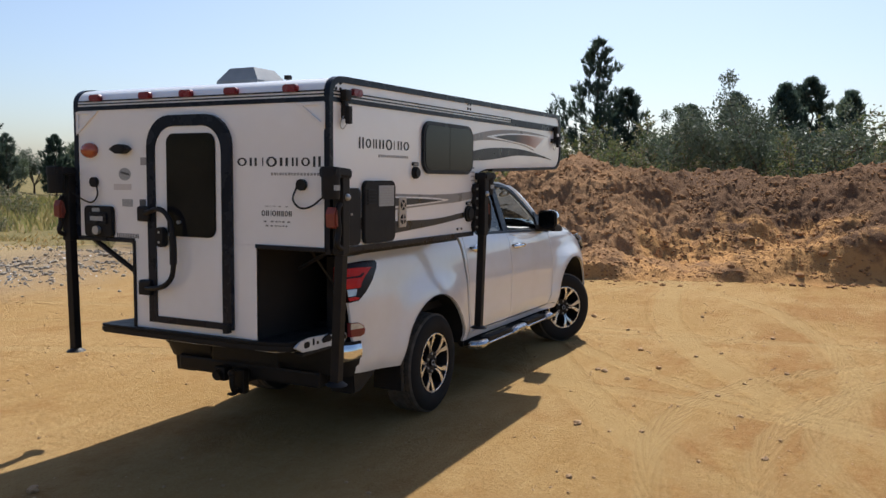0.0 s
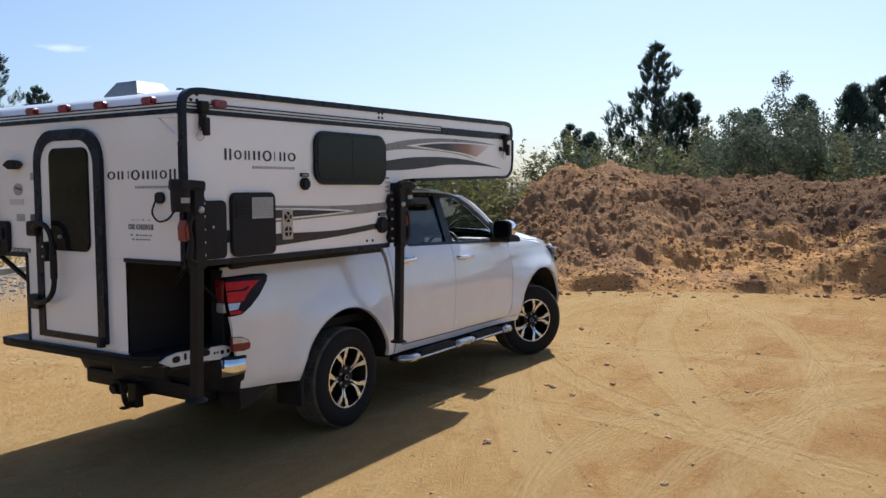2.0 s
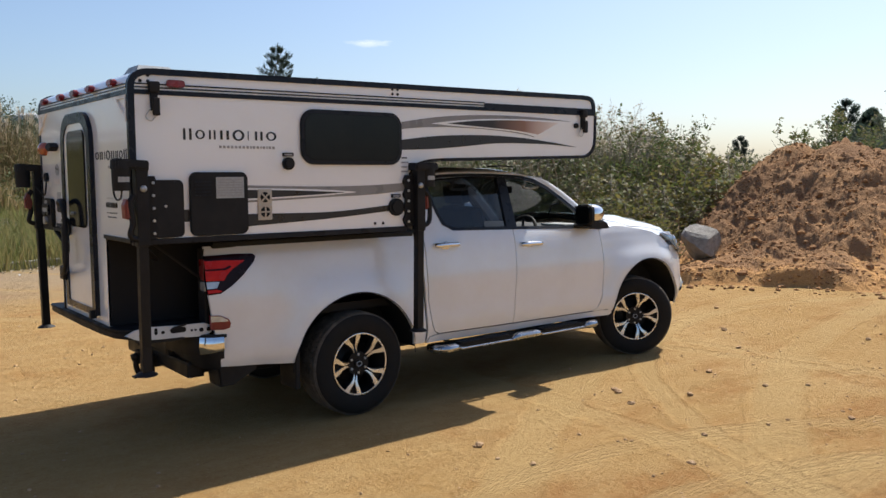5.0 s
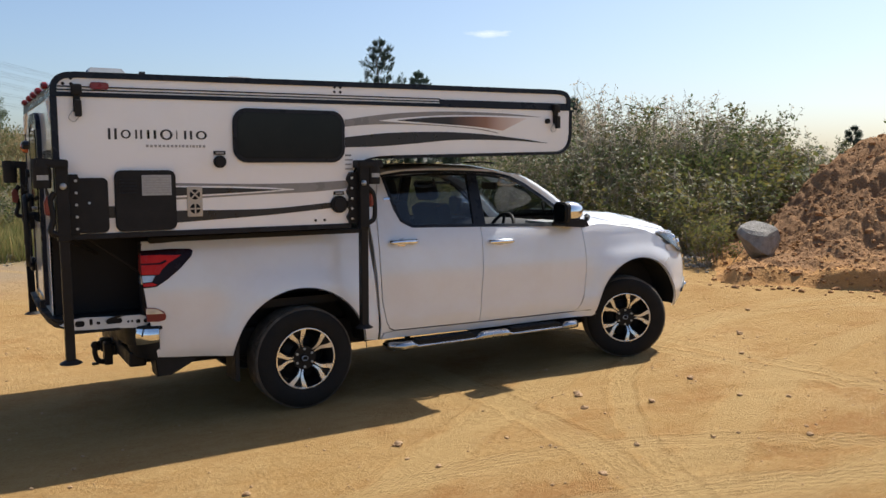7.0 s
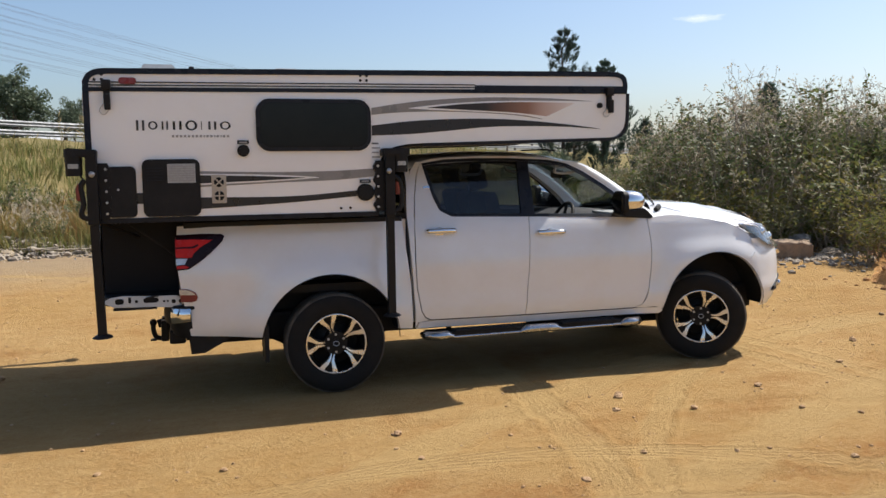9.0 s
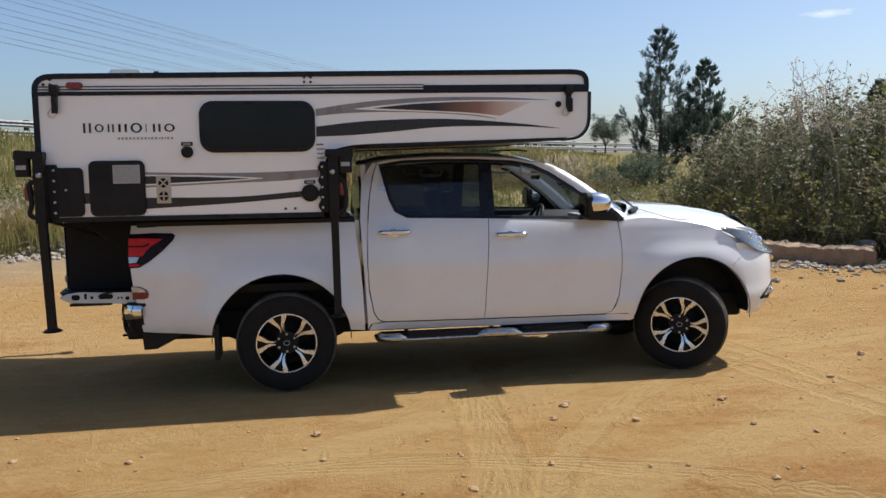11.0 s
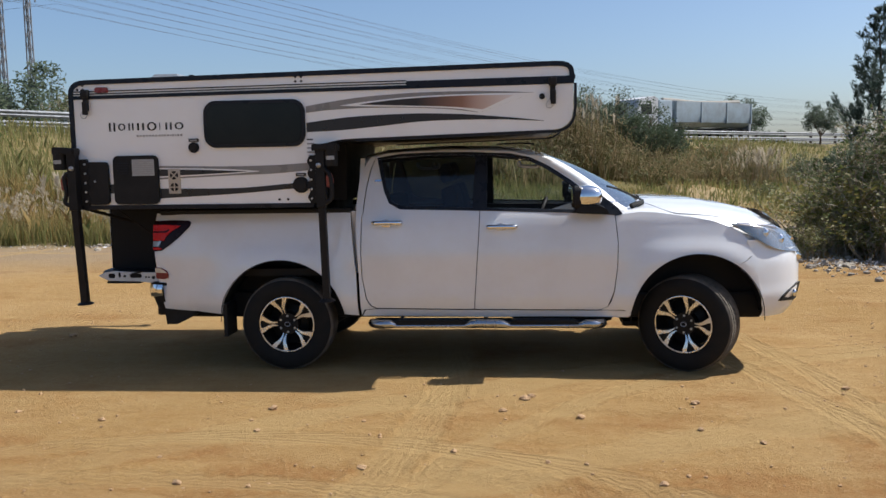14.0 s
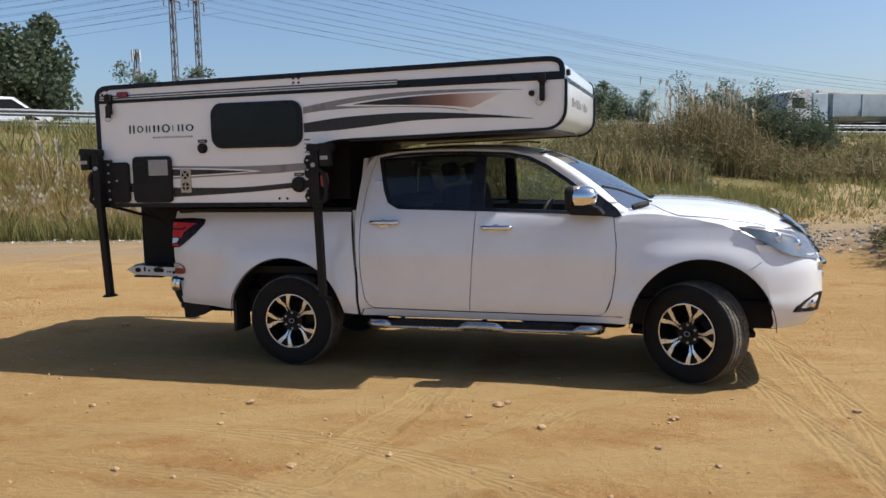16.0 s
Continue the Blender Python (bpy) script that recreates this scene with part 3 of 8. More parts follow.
            return n.outputs[0]
        rad = op("SQRT", op("ADD", op("MULTIPLY", flat.outputs[0], flat.outputs[0]), op("MULTIPLY", flat.outputs[1], flat.outputs[1])))
        dist = op("ABSOLUTE", op("SUBTRACT", rad, r))
        wobble = op("MULTIPLY_ADD", mid, 0.05, dist)
        band = op("MULTIPLY", ramp(nt, wobble, w * 0.8, w * 1.15, 1.0, 0.0), ramp(nt, broad, 0.0, 0.6, 0.55, 1.0))
        turn = op("ARCTAN2", flat.outputs[1], flat.outputs[0])
        marks = op("SINE", op("ADD", op("MULTIPLY", turn, r * 14.0), op("MULTIPLY", dist, 130.0)))
        c = mix_rgb(nt, op("MULTIPLY", band, 0.60), c, (0.355, 0.240, 0.105))
        c = mix_rgb(nt, op("MULTIPLY", op("MULTIPLY", band, ramp(nt, marks, -0.2, -0.8)), 0.30 * min(1.0, tread)), c, (0.20, 0.11, 0.045))
        height = op("SUBTRACT", height, op("MULTIPLY", band, 0.5))
        height = op("MULTIPLY_ADD", op("MULTIPLY", marks, band), 0.25 * tread, height)
        rim = ramp(nt, op("ABSOLUTE", op("SUBTRACT", wobble, w * 1.25)), 0.0, 0.05, 0.6, 0.0)
        height = op("ADD", height, rim)
    nt.links.new(c, p.inputs["Base Color"])
    bump(nt, p, height, 0.75, 0.014)
    return m


ground = raw_part("ground", gverts, gfaces, ground_mat(), smooth=True)
tagged(ground, "packed tan sand yard with wheel tracks, rising to grass", "ground", kind="structure")


# ---- the heap of dumped soil ----
def toe_x(y):
    return lerp_at(y, [(-14, 12.5), (-6, 11.3), (-3.8, 10.55), (-2.5, 10.2), (-1.6, 9.75), (-0.8, 9.38), (0.1, 9.15), (0.9, 8.75), (1.6, 8.25), (2.6, 8.2), (3.2, 8.9), (4.0, 9.6), (7.0, 13.0)])


def mound_z(x, y):
    s = x - toe_x(y) + 0.26 * noise.noise((x * 0.7, y * 1.6, 4.0)) + 0.30 * noise.noise((x * 0.5, y * 0.75, 9.0)) + 0.10 * noise.noise((x * 2.6, y * 3.1, 1.0))
    w = smooth01((y + 3.2) / 2.2)
    # a cut bank and a shelf at the one end, a low ledge below a long slope at the other
    bankh = 0.62 + 0.35 * smooth01((-2.6 - y) / 1.4)
    cliff = bankh * smooth01(s / 1.05) + 0.26 * smooth01((s - 0.8) / 1.6) + 0.98 * smooth01((s - 2.0) / 2.4)
    # the ledge is crumbled: steep here, run out into loose spill there
    crumble = smooth01(0.5 + 1.1 * noise.noise((3.0, y * 0.85, 6.0)))
    slope = (0.16 + 0.13 * crumble) * smooth01(s / (0.16 + 0.55 * (1 - crumble))) + 0.07 * smooth01((s - 0.3) / 0.8) + 1.80 * smooth01((s - 0.65) / 4.6)
    slope += 0.13 * abs(noise.noise((x * 1.9, y * 2.3, 3.0))) * smooth01(s / 0.2) * smooth01((1.6 - s) / 0.8)
    slope *= 0.9 + 0.25 * noise.noise((x * 0.2, y * 0.9, 2.0))
    h = cliff * (1 - w) + slope * w
    h += 0.42 * math.exp(-((x - 14.2) ** 2 + (y - 2.6) ** 2) / 5.0)
    h -= 0.20 * math.exp(-((y - 0.9) ** 2) / 0.6) * smooth01((s - 2.0) / 3)
    h *= smooth01((19.5 - x) / 3.0 * 0.9 + 0.1) * smooth01((9.5 - y) / 4.0) * smooth01((y + 16) / 4)
    amp = smooth01(s / 0.5) * (0.45 + 0.55 * smooth01((s - 0.9) / 0.8))
    q = Vector((x, y, 0))
    pits = noise.noise(q * 1.7 + Vector((5, 2, 0)))
    lump = abs(noise.noise(q * 2.1)) * 0.15 + abs(noise.noise(q * 4.3 + Vector((3, 0, 0)))) * 0.13 + abs(noise.noise(q * 8.5)) * 0.085
    h += amp * (0.16 * noise.noise(q * 0.55) + 0.13 * noise.noise(q * 1.3) + lump - 0.11 - 0.13 * smooth01((pits - 0.3) / 0.3) + 0.045 * noise.noise(q * 14.0) + 0.025 * noise.noise(q * 23.0))
    return h - 0.06 * (1 - smooth01((s + 0.3) / 0.5))


mx, my = np.concatenate([np.arange(7.2, 13.4, 0.042), np.arange(13.4, 20.0, 0.09)]), np.arange(-8.0, 9.6, 0.046)
mverts = [(x, y, mound_z(x, y)) for x in mx for y in my]
mn = len(my)
mfaces = [(i * mn + j, (i + 1) * mn + j, (i + 1) * mn + j + 1, i * mn + j + 1) for i in range(len(mx) - 1) for j in range(mn - 1)]
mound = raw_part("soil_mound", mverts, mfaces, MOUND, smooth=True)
tagged(mound, "long heap of dumped red-brown soil with clods along the yard", "soil heap")


# ---- stones and clods ----
def rock_mesh(name, rng, material, sub=1, squash=0.7, jag=0.28, cuts=0):
    bm = bmesh.new()
    bmesh.ops.create_icosphere(bm, subdivisions=sub, radius=1.0)
    off = Vector((rng.uniform(-50, 50), rng.uniform(-50, 50), rng.uniform(-50, 50)))
    planes = [(Vector((rng.gauss(0, 1), rng.gauss(0, 1), rng.gauss(0, 1))).normalized(), rng.uniform(0.48, 0.74)) for _ in range(cuts)]
    for v in bm.verts:
        for d, far in planes:
            v.co -= d * max(0.0, v.co.dot(d) - far)
        n = noise.noise(v.co * 1.2 + off) * jag * 1.6 + noise.noise(v.co * 3 + off) * jag * 0.6
        v.co *= 1 + n
        v.co.z *= squash
    me = bpy.data.meshes.new(name)
    bm.to_mesh(me)
    bm.free()
    me.materials.append(material)
    return me


def scatter(name, spots, forms, material, label, category):
    """Many small lumps joined into one object. spots: (x, y, z, size, turn)."""
    verts, faces = [], []
    for x, y, z, s, a in spots:
        vs, fs = forms[int(abs(x * 131 + y * 57)) % len(forms)]
        b = len(verts)
        ca, sa = math.cos(a) * s, math.sin(a) * s
        verts += [(x + vx * ca - vy * sa, y + vx * sa + vy * ca, z + vz * s) for vx, vy, vz in vs]
        faces += [tuple(i + b for i in f) for f in fs]
    return tagged(raw_part(name, verts, faces, material), label, category, kind="stuff")


rng = random.Random(5)
lumps = []
for k in range(7):
    me = rock_mesh("lump", rng, STONE)
    lumps.append(([tuple(v.co) for v in me.vertices], [tuple(p.vertices) for p in me.polygons]))
    bpy.data.meshes.remove(me)
spots = []
for k in range(62000):
    x, y = 8.2 + 8.5 * rng.random() ** 1.3, rng.uniform(-8, 7.0)
    z = mound_z(x, y)
    if z > 0.08 and noise.noise((x * 1.1, y * 1.1, 8.0)) > rng.uniform(-0.7, 0.4):
        s = 0.008 + 0.034 * rng.random() ** 3
        if rng.random() < 0.022:
            s = rng.uniform(0.035, 0.10)
        spots.append((x, y, z - s * 0.3, s, rng.uniform(0, 6.3)))
for k in range(700):
    y = rng.uniform(-8, 3)
    x = toe_x(y) + 0.10 - 0.9 * rng.random() ** 2.2
    if noise.noise((x * 0.8, y * 1.4, 3.0)) < rng.uniform(-0.6, 0.35):
        continue
    s = 0.007 + 0.060 * rng.random() ** 5
    spots.append((x, y, s * 0.2, s, rng.uniform(0, 6.3)))
scatter("soil_clods", spots, lumps, CLOD, "loose clods of red-brown soil strewn over the heap", "soil clods")
spots = []
for k in range(16000):
    x, y = rng.uniform(-7, 10), -6.4 + 15.4 * rng.random() ** 1.6
    if noise.noise((x * 0.9, y * 1.3, 4.0)) + 0.5 * noise.noise((x * 3, y * 3, 6.0)) < rng.uniform(-0.5, 0.6):
        continue
    if abs(x - 1.2) < 2.9 and -0.7 < y < 1.0:
        continue
    s = 0.003 + 0.013 * rng.random() ** 4
    spots.append((x, y, ground_z(x, y) + s * 0.15, s, rng.uniform(0, 6.3)))
scatter("gravel", spots, lumps, STONE, "fine gravel and grit strewn over the sand", "gravel")
STONES = [(3.15, -1.71, 0.033), (0.21, -1.95, 0.032), (0.24, -2.42, 0.02), (3.07, -2.3, 0.022), (1.97, -1.65, 0.038), (1.82, -1.91, 0.03), (2.34, -2.08, 0.03), (1.04, -3.0, 0.03),
          (5.05, -0.63, 0.04), (0.07, -3.28, 0.028), (3.4, -2.5, 0.022), (4.32, -1.27, 0.03), (2.02, -1.57, 0.028), (-0.9, -2.25, 0.025), (1.55, -2.75, 0.022), (-2.6, 0.4, 0.04),
          (4.6, -2.9, 0.028), (2.7, -3.2, 0.024), (-0.2, -2.9, 0.018), (-1.6, -2.1, 0.022), (5.8, -1.9, 0.03), (6.3, 0.3, 0.035), (0.9, -2.2, 0.016), (2.1, -2.9, 0.018)]
stone_forms = [rock_mesh("stone", rng, STONE, 2, 0.72, 0.3) for k in range(5)]
for k, (x, y, s) in enumerate(STONES):
    ob = new("stone", stone_forms[k % 5])
    ob.matrix_world = Matrix.LocRotScale((x, y, ground_z(x, y) + s * 0.3), Euler((0, 0, k * 1.7)), (s * 1.05, s * 0.85, s * 0.8))
    tagged(ob, "small rough brown stone lying on the sand", "stone", "stones on the sand")
BOULDER = surface("dusty_boulder", (0.30, 0.275, 0.24), (0.19, 0.168, 0.14), 0.95, scale=4, fine=22, depth=0.03)
# broken concrete and boulders at the toe of the heap
for name, x, y, z, sx, sy, sz, a, label in (
        ("boulder", 9.46, 2.64, 0.50, 0.46, 0.42, 0.50, 0.4, "large grey boulder against the toe of the soil heap"),
        ("boulder", 9.92, 2.95, 0.90, 0.30, 0.27, 0.32, 1.3, "grey boulder resting behind a larger one on the heap"),
        ("boulder", 9.35, 5.3, 0.5, 0.28, 0.22, 0.22, 2.0, "rough brown boulder beside the rubble under the shrubs")):
    ob = new(name, rock_mesh("boulder", rng, BOULDER, 3, 0.9, 0.07, 12))
    rest = max(mound_z(x, y), ground_z(x, y))
    ob.matrix_world = Matrix.LocRotScale((x, y, rest + sz * z), Euler((0.1, 0.05, a)), (sx, sy, sz))
    tagged(ob, label, "boulder")
bm = bmesh.new()


def beam_pt(u, v):
    a = 2 * math.pi * v
    sq = lambda q: math.copysign(abs(q) ** 0.2, q)
    x = -1.0 + 2.0 * u
    e = 1.0 if 0.001 < u < 0.999 else 0.0
    q = Vector((x + (0 if e else 0.0), 0.18 * sq(math.cos(a)) * e, 0.14 * sq(math.sin(a)) * e))
    n = Vector((noise.noise(q * 3), noise.noise(q * 3 + Vector((9, 0, 0))), noise.noise(q * 3 + Vector((0, 9, 0))))) * 0.05
    n += Vector((0, noise.noise(q * 11), noise.noise(q * 11 + Vector((3, 0, 0))))) * 0.03
    return q + n * e + Vector((noise.noise(Vector((u * 9, v * 9, 1))) * 0.02, 0, 0))


grid(bm, beam_pt, 44, 36)
bmesh.ops.remove_doubles(bm, verts=bm.verts, dist=0.002)
bmesh.ops.recalc_face_normals(bm, faces=bm.faces)
slab = part("concrete_block", bm, surface("stained_concrete", (0.40, 0.27, 0.17), (0.24, 0.18, 0.13), 0.95, scale=5, fine=24, depth=0.03), smooth=22)
slab.matrix_world = pose(8.35, 5.32, 0.20, 6, 3, -31)
tagged(slab, "long broken concrete beam stained brown lying on rubble", "concrete block")
bm = box_bm(-5.5, 5.5, -0.07, 0.07, -0.1, 0.12, 0.02)
kerb = part("kerb", bm, CONCRETE)
kerb.matrix_world = pose(0.6, 11.9, 0.02, 0, 0, 14)
tagged(kerb, "low dirty concrete kerb along the grass", "kerb", kind="structure")


# ---- the pickup ----
truck = thing("pickup_truck", "white double-cab pickup with chrome side steps parked on the sand", "pickup truck")
REAR_ARCH, FRONT_ARCH = (-0.03, 0.40, 0.525, 0.525), (3.335, 0.41, 0.52, 0.545)
WALL = [(0.40, 0.78), (0.47, 0.808), (0.55, 0.838), (0.62, 0.847), (0.70, 0.842), (0.80, 0.843), (0.90, 0.847), (0.98, 0.843), (1.12, 0.822), (1.22, 0.803), (1.28, 0.782), (1.33, 0.758), (1.36, 0.74)]


def half_width(x, z):
    """How far the body side stands from the middle plane."""
    w = lerp_at(z, WALL) if z < 1.33 else 0.758 - (z - 1.33) * 0.36
    for cx, cz, rx, rz in (REAR_ARCH, FRONT_ARCH):
        r = math.hypot((x - cx) / rx, (z - cz) / rz)
        if z < 1.25:
            w += 0.048 * math.exp(-((r - 1.0) / 0.30) ** 2) * smooth01((1.28 - z) / 0.35)
    if x > 3.45:
        w -= 0.10 * ((x - 3.45) / 0.65) ** 2
    if x < -0.9:
        w -= 0.045 * ((-0.9 - x) / 0.24) ** 2
    return w


def arch(a, lo, n=22, start=None):
    """The wheel opening from its rear foot over the top to its front foot, at height lo."""
    cx, cz, rx, rz = a
    t0 = math.asin((lo - cz) / rz)
    return [(cx - rx * math.cos(t), cz + rz * math.sin(t)) for t in np.linspace(t0, math.pi - t0, n)]


def both(name, outline, material, step=0.05, holes=(), thick=0.02, label="", parent=None, skin=half_width):
    obs = []
    for s in (-1, 1):
        obs.append(part(name, panel(outline, skin, step, holes, thick, s), material, parent or truck, label, 35))
    return obs


# bed side
BED = [(-1.130, 1.315), (-1.140, 1.20), (-1.138, 1.02), (-1.118, 0.85), (-1.088, 0.66), (-1.062, 0.515)] + [(-0.80, 0.495)] + arch(REAR_ARCH, 0.475) + [(0.608, 0.462), (0.595, 0.80), (0.565, 1.10), (0.545, 1.325)]
both("bed_side", BED, WHITE_PAINT)
CAB_REAR = [(0.632, 0.462), (0.655, 0.508), (0.748, 0.517), (0.708, 0.541), (0.675, 0.597), (0.642, 0.78), (0.634, 1.0), (0.640, 1.25), (0.668, 1.50), (0.700, 1.655), (0.742, 1.760), (0.708, 1.764), (0.665, 1.705), (0.615, 1.60), (0.60, 1.45), (0.592, 1.33), (0.60, 1.10), (0.618, 0.80)]
both("cab_corner", CAB_REAR, WHITE_PAINT, 0.04)
# doors with their window openings
REAR_GLASS = [(0.772, 1.742)] + spline([(0.80, 1.60), (0.832, 1.48), (0.872, 1.39), (0.96, 1.343)], 4) + [(1.545, 1.326), (1.580, 1.328), (1.588, 1.765), (1.20, 1.777), (0.95, 1.768)]
FRONT_GLASS = [(1.655, 1.323), (2.25, 1.305), (2.635, 1.288), (2.50, 1.415), (2.34, 1.535), (2.16, 1.655), (2.02, 1.722), (1.86, 1.752), (1.655, 1.765)]
REAR_DOOR = [(0.750, 1.765), (0.708, 1.655), (0.676, 1.50), (0.648, 1.25), (0.642, 1.0), (0.650, 0.78), (0.682, 0.60), (0.715, 0.545), (0.76, 0.522), (1.561, 0.512), (1.581, 0.80), (1.603, 1.12), (1.611, 1.30), (1.613, 1.800), (1.30, 1.805), (1.0, 1.797), (0.83, 1.785)]
FRONT_DOOR = [(1.567, 0.512), (2.56, 0.508), (2.63, 0.535), (2.68, 0.66), (2.706, 0.85), (2.712, 1.05), (2.690, 1.262), (2.655, 1.29), (2.52, 1.425), (2.355, 1.552), (2.17, 1.678), (2.03, 1.748), (1.87, 1.785), (1.619, 1.800), (1.617, 1.30), (1.609, 1.12), (1.587, 0.80)]
rear_doors = both("rear_door", REAR_DOOR, WHITE_PAINT, 0.05, [REAR_GLASS])
front_doors = both("front_door", FRONT_DOOR, WHITE_PAINT, 0.05, [FRONT_GLASS])
SILL = [(0.640, 0.455), (0.668, 0.505), (0.76, 0.512), (1.55, 0.502), (2.57, 0.498), (2.62, 0.504), (2.80, 0.504), (2.82, 0.47), (2.79, 0.45), (1.6, 0.445)]
both("sill", SILL, WHITE_PAINT, 0.05)


def inset(fn, d):
    return lambda x, z: fn(x, z) - d


# black window surround, glass, and the post between the windows
DLO_BACK = [(0.755, 1.752), (0.79, 1.60), (0.822, 1.475), (0.865, 1.378), (0.96, 1.328), (1.54, 1.312), (1.70, 1.308), (2.25, 1.290), (2.70, 1.272), (2.50, 1.435), (2.34, 1.555), (2.16, 1.672), (2.02, 1.738), (1.86, 1.77), (1.5, 1.788), (1.20, 1.79), (0.95, 1.782)]
DLO_HOLE_R = [(0.79, 1.735), (0.835, 1.52), (0.885, 1.395), (0.97, 1.352), (1.555, 1.336), (1.575, 1.755), (1.20, 1.765), (0.95, 1.757)]
DLO_HOLE_F = [(1.672, 1.332), (2.25, 1.315), (2.475, 1.308), (2.49, 1.405), (2.33, 1.525), (2.15, 1.642), (2.01, 1.708), (1.86, 1.738), (1.672, 1.752)]
for s, rd, fd in ((-1, rear_doors[0], front_doors[0]), (1, rear_doors[1], front_doors[1])):
    part("window_trim", panel(DLO_BACK, inset(half_width, -0.003), 0.06, [DLO_HOLE_R, DLO_HOLE_F], 0.03, s), BLACK_TRIM, truck, "gloss black window surround", 35)
    g = part("window_glass", panel(REAR_GLASS, inset(half_width, 0.012), 0.08, (), 0, s), PRIVACY_GLASS, rd, "dark privacy glass", 35)
    g.visible_shadow = False
    if s > 0:
        part("window_glass", panel(DLO_HOLE_F, inset(half_width, 0.012), 0.08, (), 0, s), CLEAR_GLASS, fd, "", 35).visible_shadow = False
    part("inner_trim", panel([(0.72, 0.56), (2.66, 0.56), (2.66, 1.28), (0.72, 1.30)], inset(half_width, 0.07), 0.2, (), 0.02, s), DASH_PLASTIC, truck)
    y = s * half_width(1.6, 1.5)
    part("window_post", box_bm(1.588, 1.668, min(y, y - s * 0.06), max(y, y - s * 0.06), 1.30, 1.775, 0.006, m=Matrix.Translation((0, y, 1.5)) @ Matrix.Rotation(s * 0.345, 4, "X") @ Matrix.Translation((0, -y, -1.5))), BLACK_TRIM, truck)


# roof, pillars and screens
def roof_top(x, v):
    """Roof height at x and at v across, from -1 to 1."""
    ridge = lerp_at(x, [(0.64, 1.792), (0.80, 1.828), (1.30, 1.852), (1.75, 1.842), (2.02, 1.805), (2.12, 1.772)])
    return ridge - 0.055 * abs(v) ** 3.0


def roof_pt(u, v):
    x = 0.64 + u * 1.40
    t = 2 * v - 1
    x += 0.07 * (1 - t * t) * smooth01((u - 0.7) / 0.3)
    w = half_width(x, roof_top(x, 1) - 0.03) + 0.004
    if u < 0.05:
        w -= 0.02
    return (x, t * w, roof_top(x, t) - (0.03 if abs(t) > 0.999 else 0))


bm = grid(bmesh.new(), roof_pt, 18, 20)
bmesh.ops.recalc_face_normals(bm, faces=bm.faces)
part("roof", bm, WHITE_PAINT, truck, smooth=50)
for s in (-1, 1):
    pts = spline([(1.93, s * 0.600, 1.752), (2.03, s * 0.604, 1.744), (2.17, s * 0.628, 1.690), (2.36, s * 0.672, 1.572), (2.53, s * 0.712, 1.442), (2.67, s * 0.742, 1.318), (2.80, s * 0.755, 1.255)], 4)
    bm = bmesh.new()
    rows = []
    for k, p in enumerate(pts):
        wdt = 0.050 + 0.03 * k / len(pts)
        th = 0.25 + 0.75 * smooth01(k / 9)
        p = Vector(p)
        rows.append([bm.verts.new(p + Vector(o)) for o in ((0, 0, -0.035), (0, s * 0.008, 0.0), (0.02, 0, 0.022 * th), (wdt, -s * 0.055, 0.028 * th), (wdt, -s * 0.06, -0.02), (0.01, -s * 0.05, -0.04))])
    for r, q in zip(rows, rows[1:]):
        for k in range(6):
            bm.faces.new((r[k], r[(k + 1) % 6], q[(k + 1) % 6], q[k]))
    bmesh.ops.recalc_face_normals(bm, faces=bm.faces)
    part("windscreen_pillar", bm, WHITE_PAINT, truck, smooth=50)


def screen_pt(u, v):
    t = 2 * v - 1
    top = Vector((2.115 - 0.06 * t * t, t * 0.585, 1.782 - 0.03 * t * t))
    low = Vector((2.98 - 0.20 * t * t, t * 0.735, 1.335 - 0.055 * t * t))
    p = top.lerp(low, u)
    return p + Vector((0.3, 0, 0.55)) * 0.10 * math.sin(math.pi * u) * 0.6


wsb = grid(bmesh.new(), screen_pt, 10, 14)
bmesh.ops.recalc_face_normals(wsb, faces=wsb.faces)
if sum(f.normal.z for f in wsb.faces) < 0:
    bmesh.ops.reverse_faces(wsb, faces=wsb.faces)
ws = part("windscreen", wsb, SCREEN_GLASS, truck, "pale blue-green windscreen glass", 60)
ws.visible_shadow = False
part("cowl", grid(bmesh.new(), lambda u, v: (2.95 - 0.21 * (2 * v - 1) ** 2 + 0.15 * u, (2 * v - 1) * 0.74, 1.34 - 0.06 * (2 * v - 1) ** 2 - 0.02 * math.sin(math.pi * u)), 4, 14), BLACK_PLASTIC, truck, smooth=60)
for k, y in enumerate((-0.45, 0.12)):
    bm = bmesh.new()
    tube(bm, [(2.96, y, 1.36), (2.72, y - 0.28, 1.47), (2.62, y - 0.46, 1.50)], 0.009, 6)
    part("wiper", bm, BLACK_PLASTIC, truck)
bm = bmesh.new()
tube(bm, spline([(2.83, -0.70, 1.33), (2.88, -0.66, 1.345), (2.93, -0.58, 1.352)], 4), 0.022, 8)
part("wiper_pivot", bm, BLACK_PLASTIC, truck)
# rear wall of the cab
bm = bmesh.new()
prism(bm, [(-0.77, 0.50), (0.77, 0.50), (0.77, 1.30), (0.60, 1.75), (-0.60, 1.75), (-0.77, 1.30)], "x", 0.612, 0.65)
part("cab_back", bm, WHITE_PAINT, truck)
part("rear_screen", prism_bm([(-0.60, 1.36), (0.60, 1.36), (0.50, 1.66), (-0.50, 1.66)], "x", 0.600, 0.611), DARK_GLASS, truck)
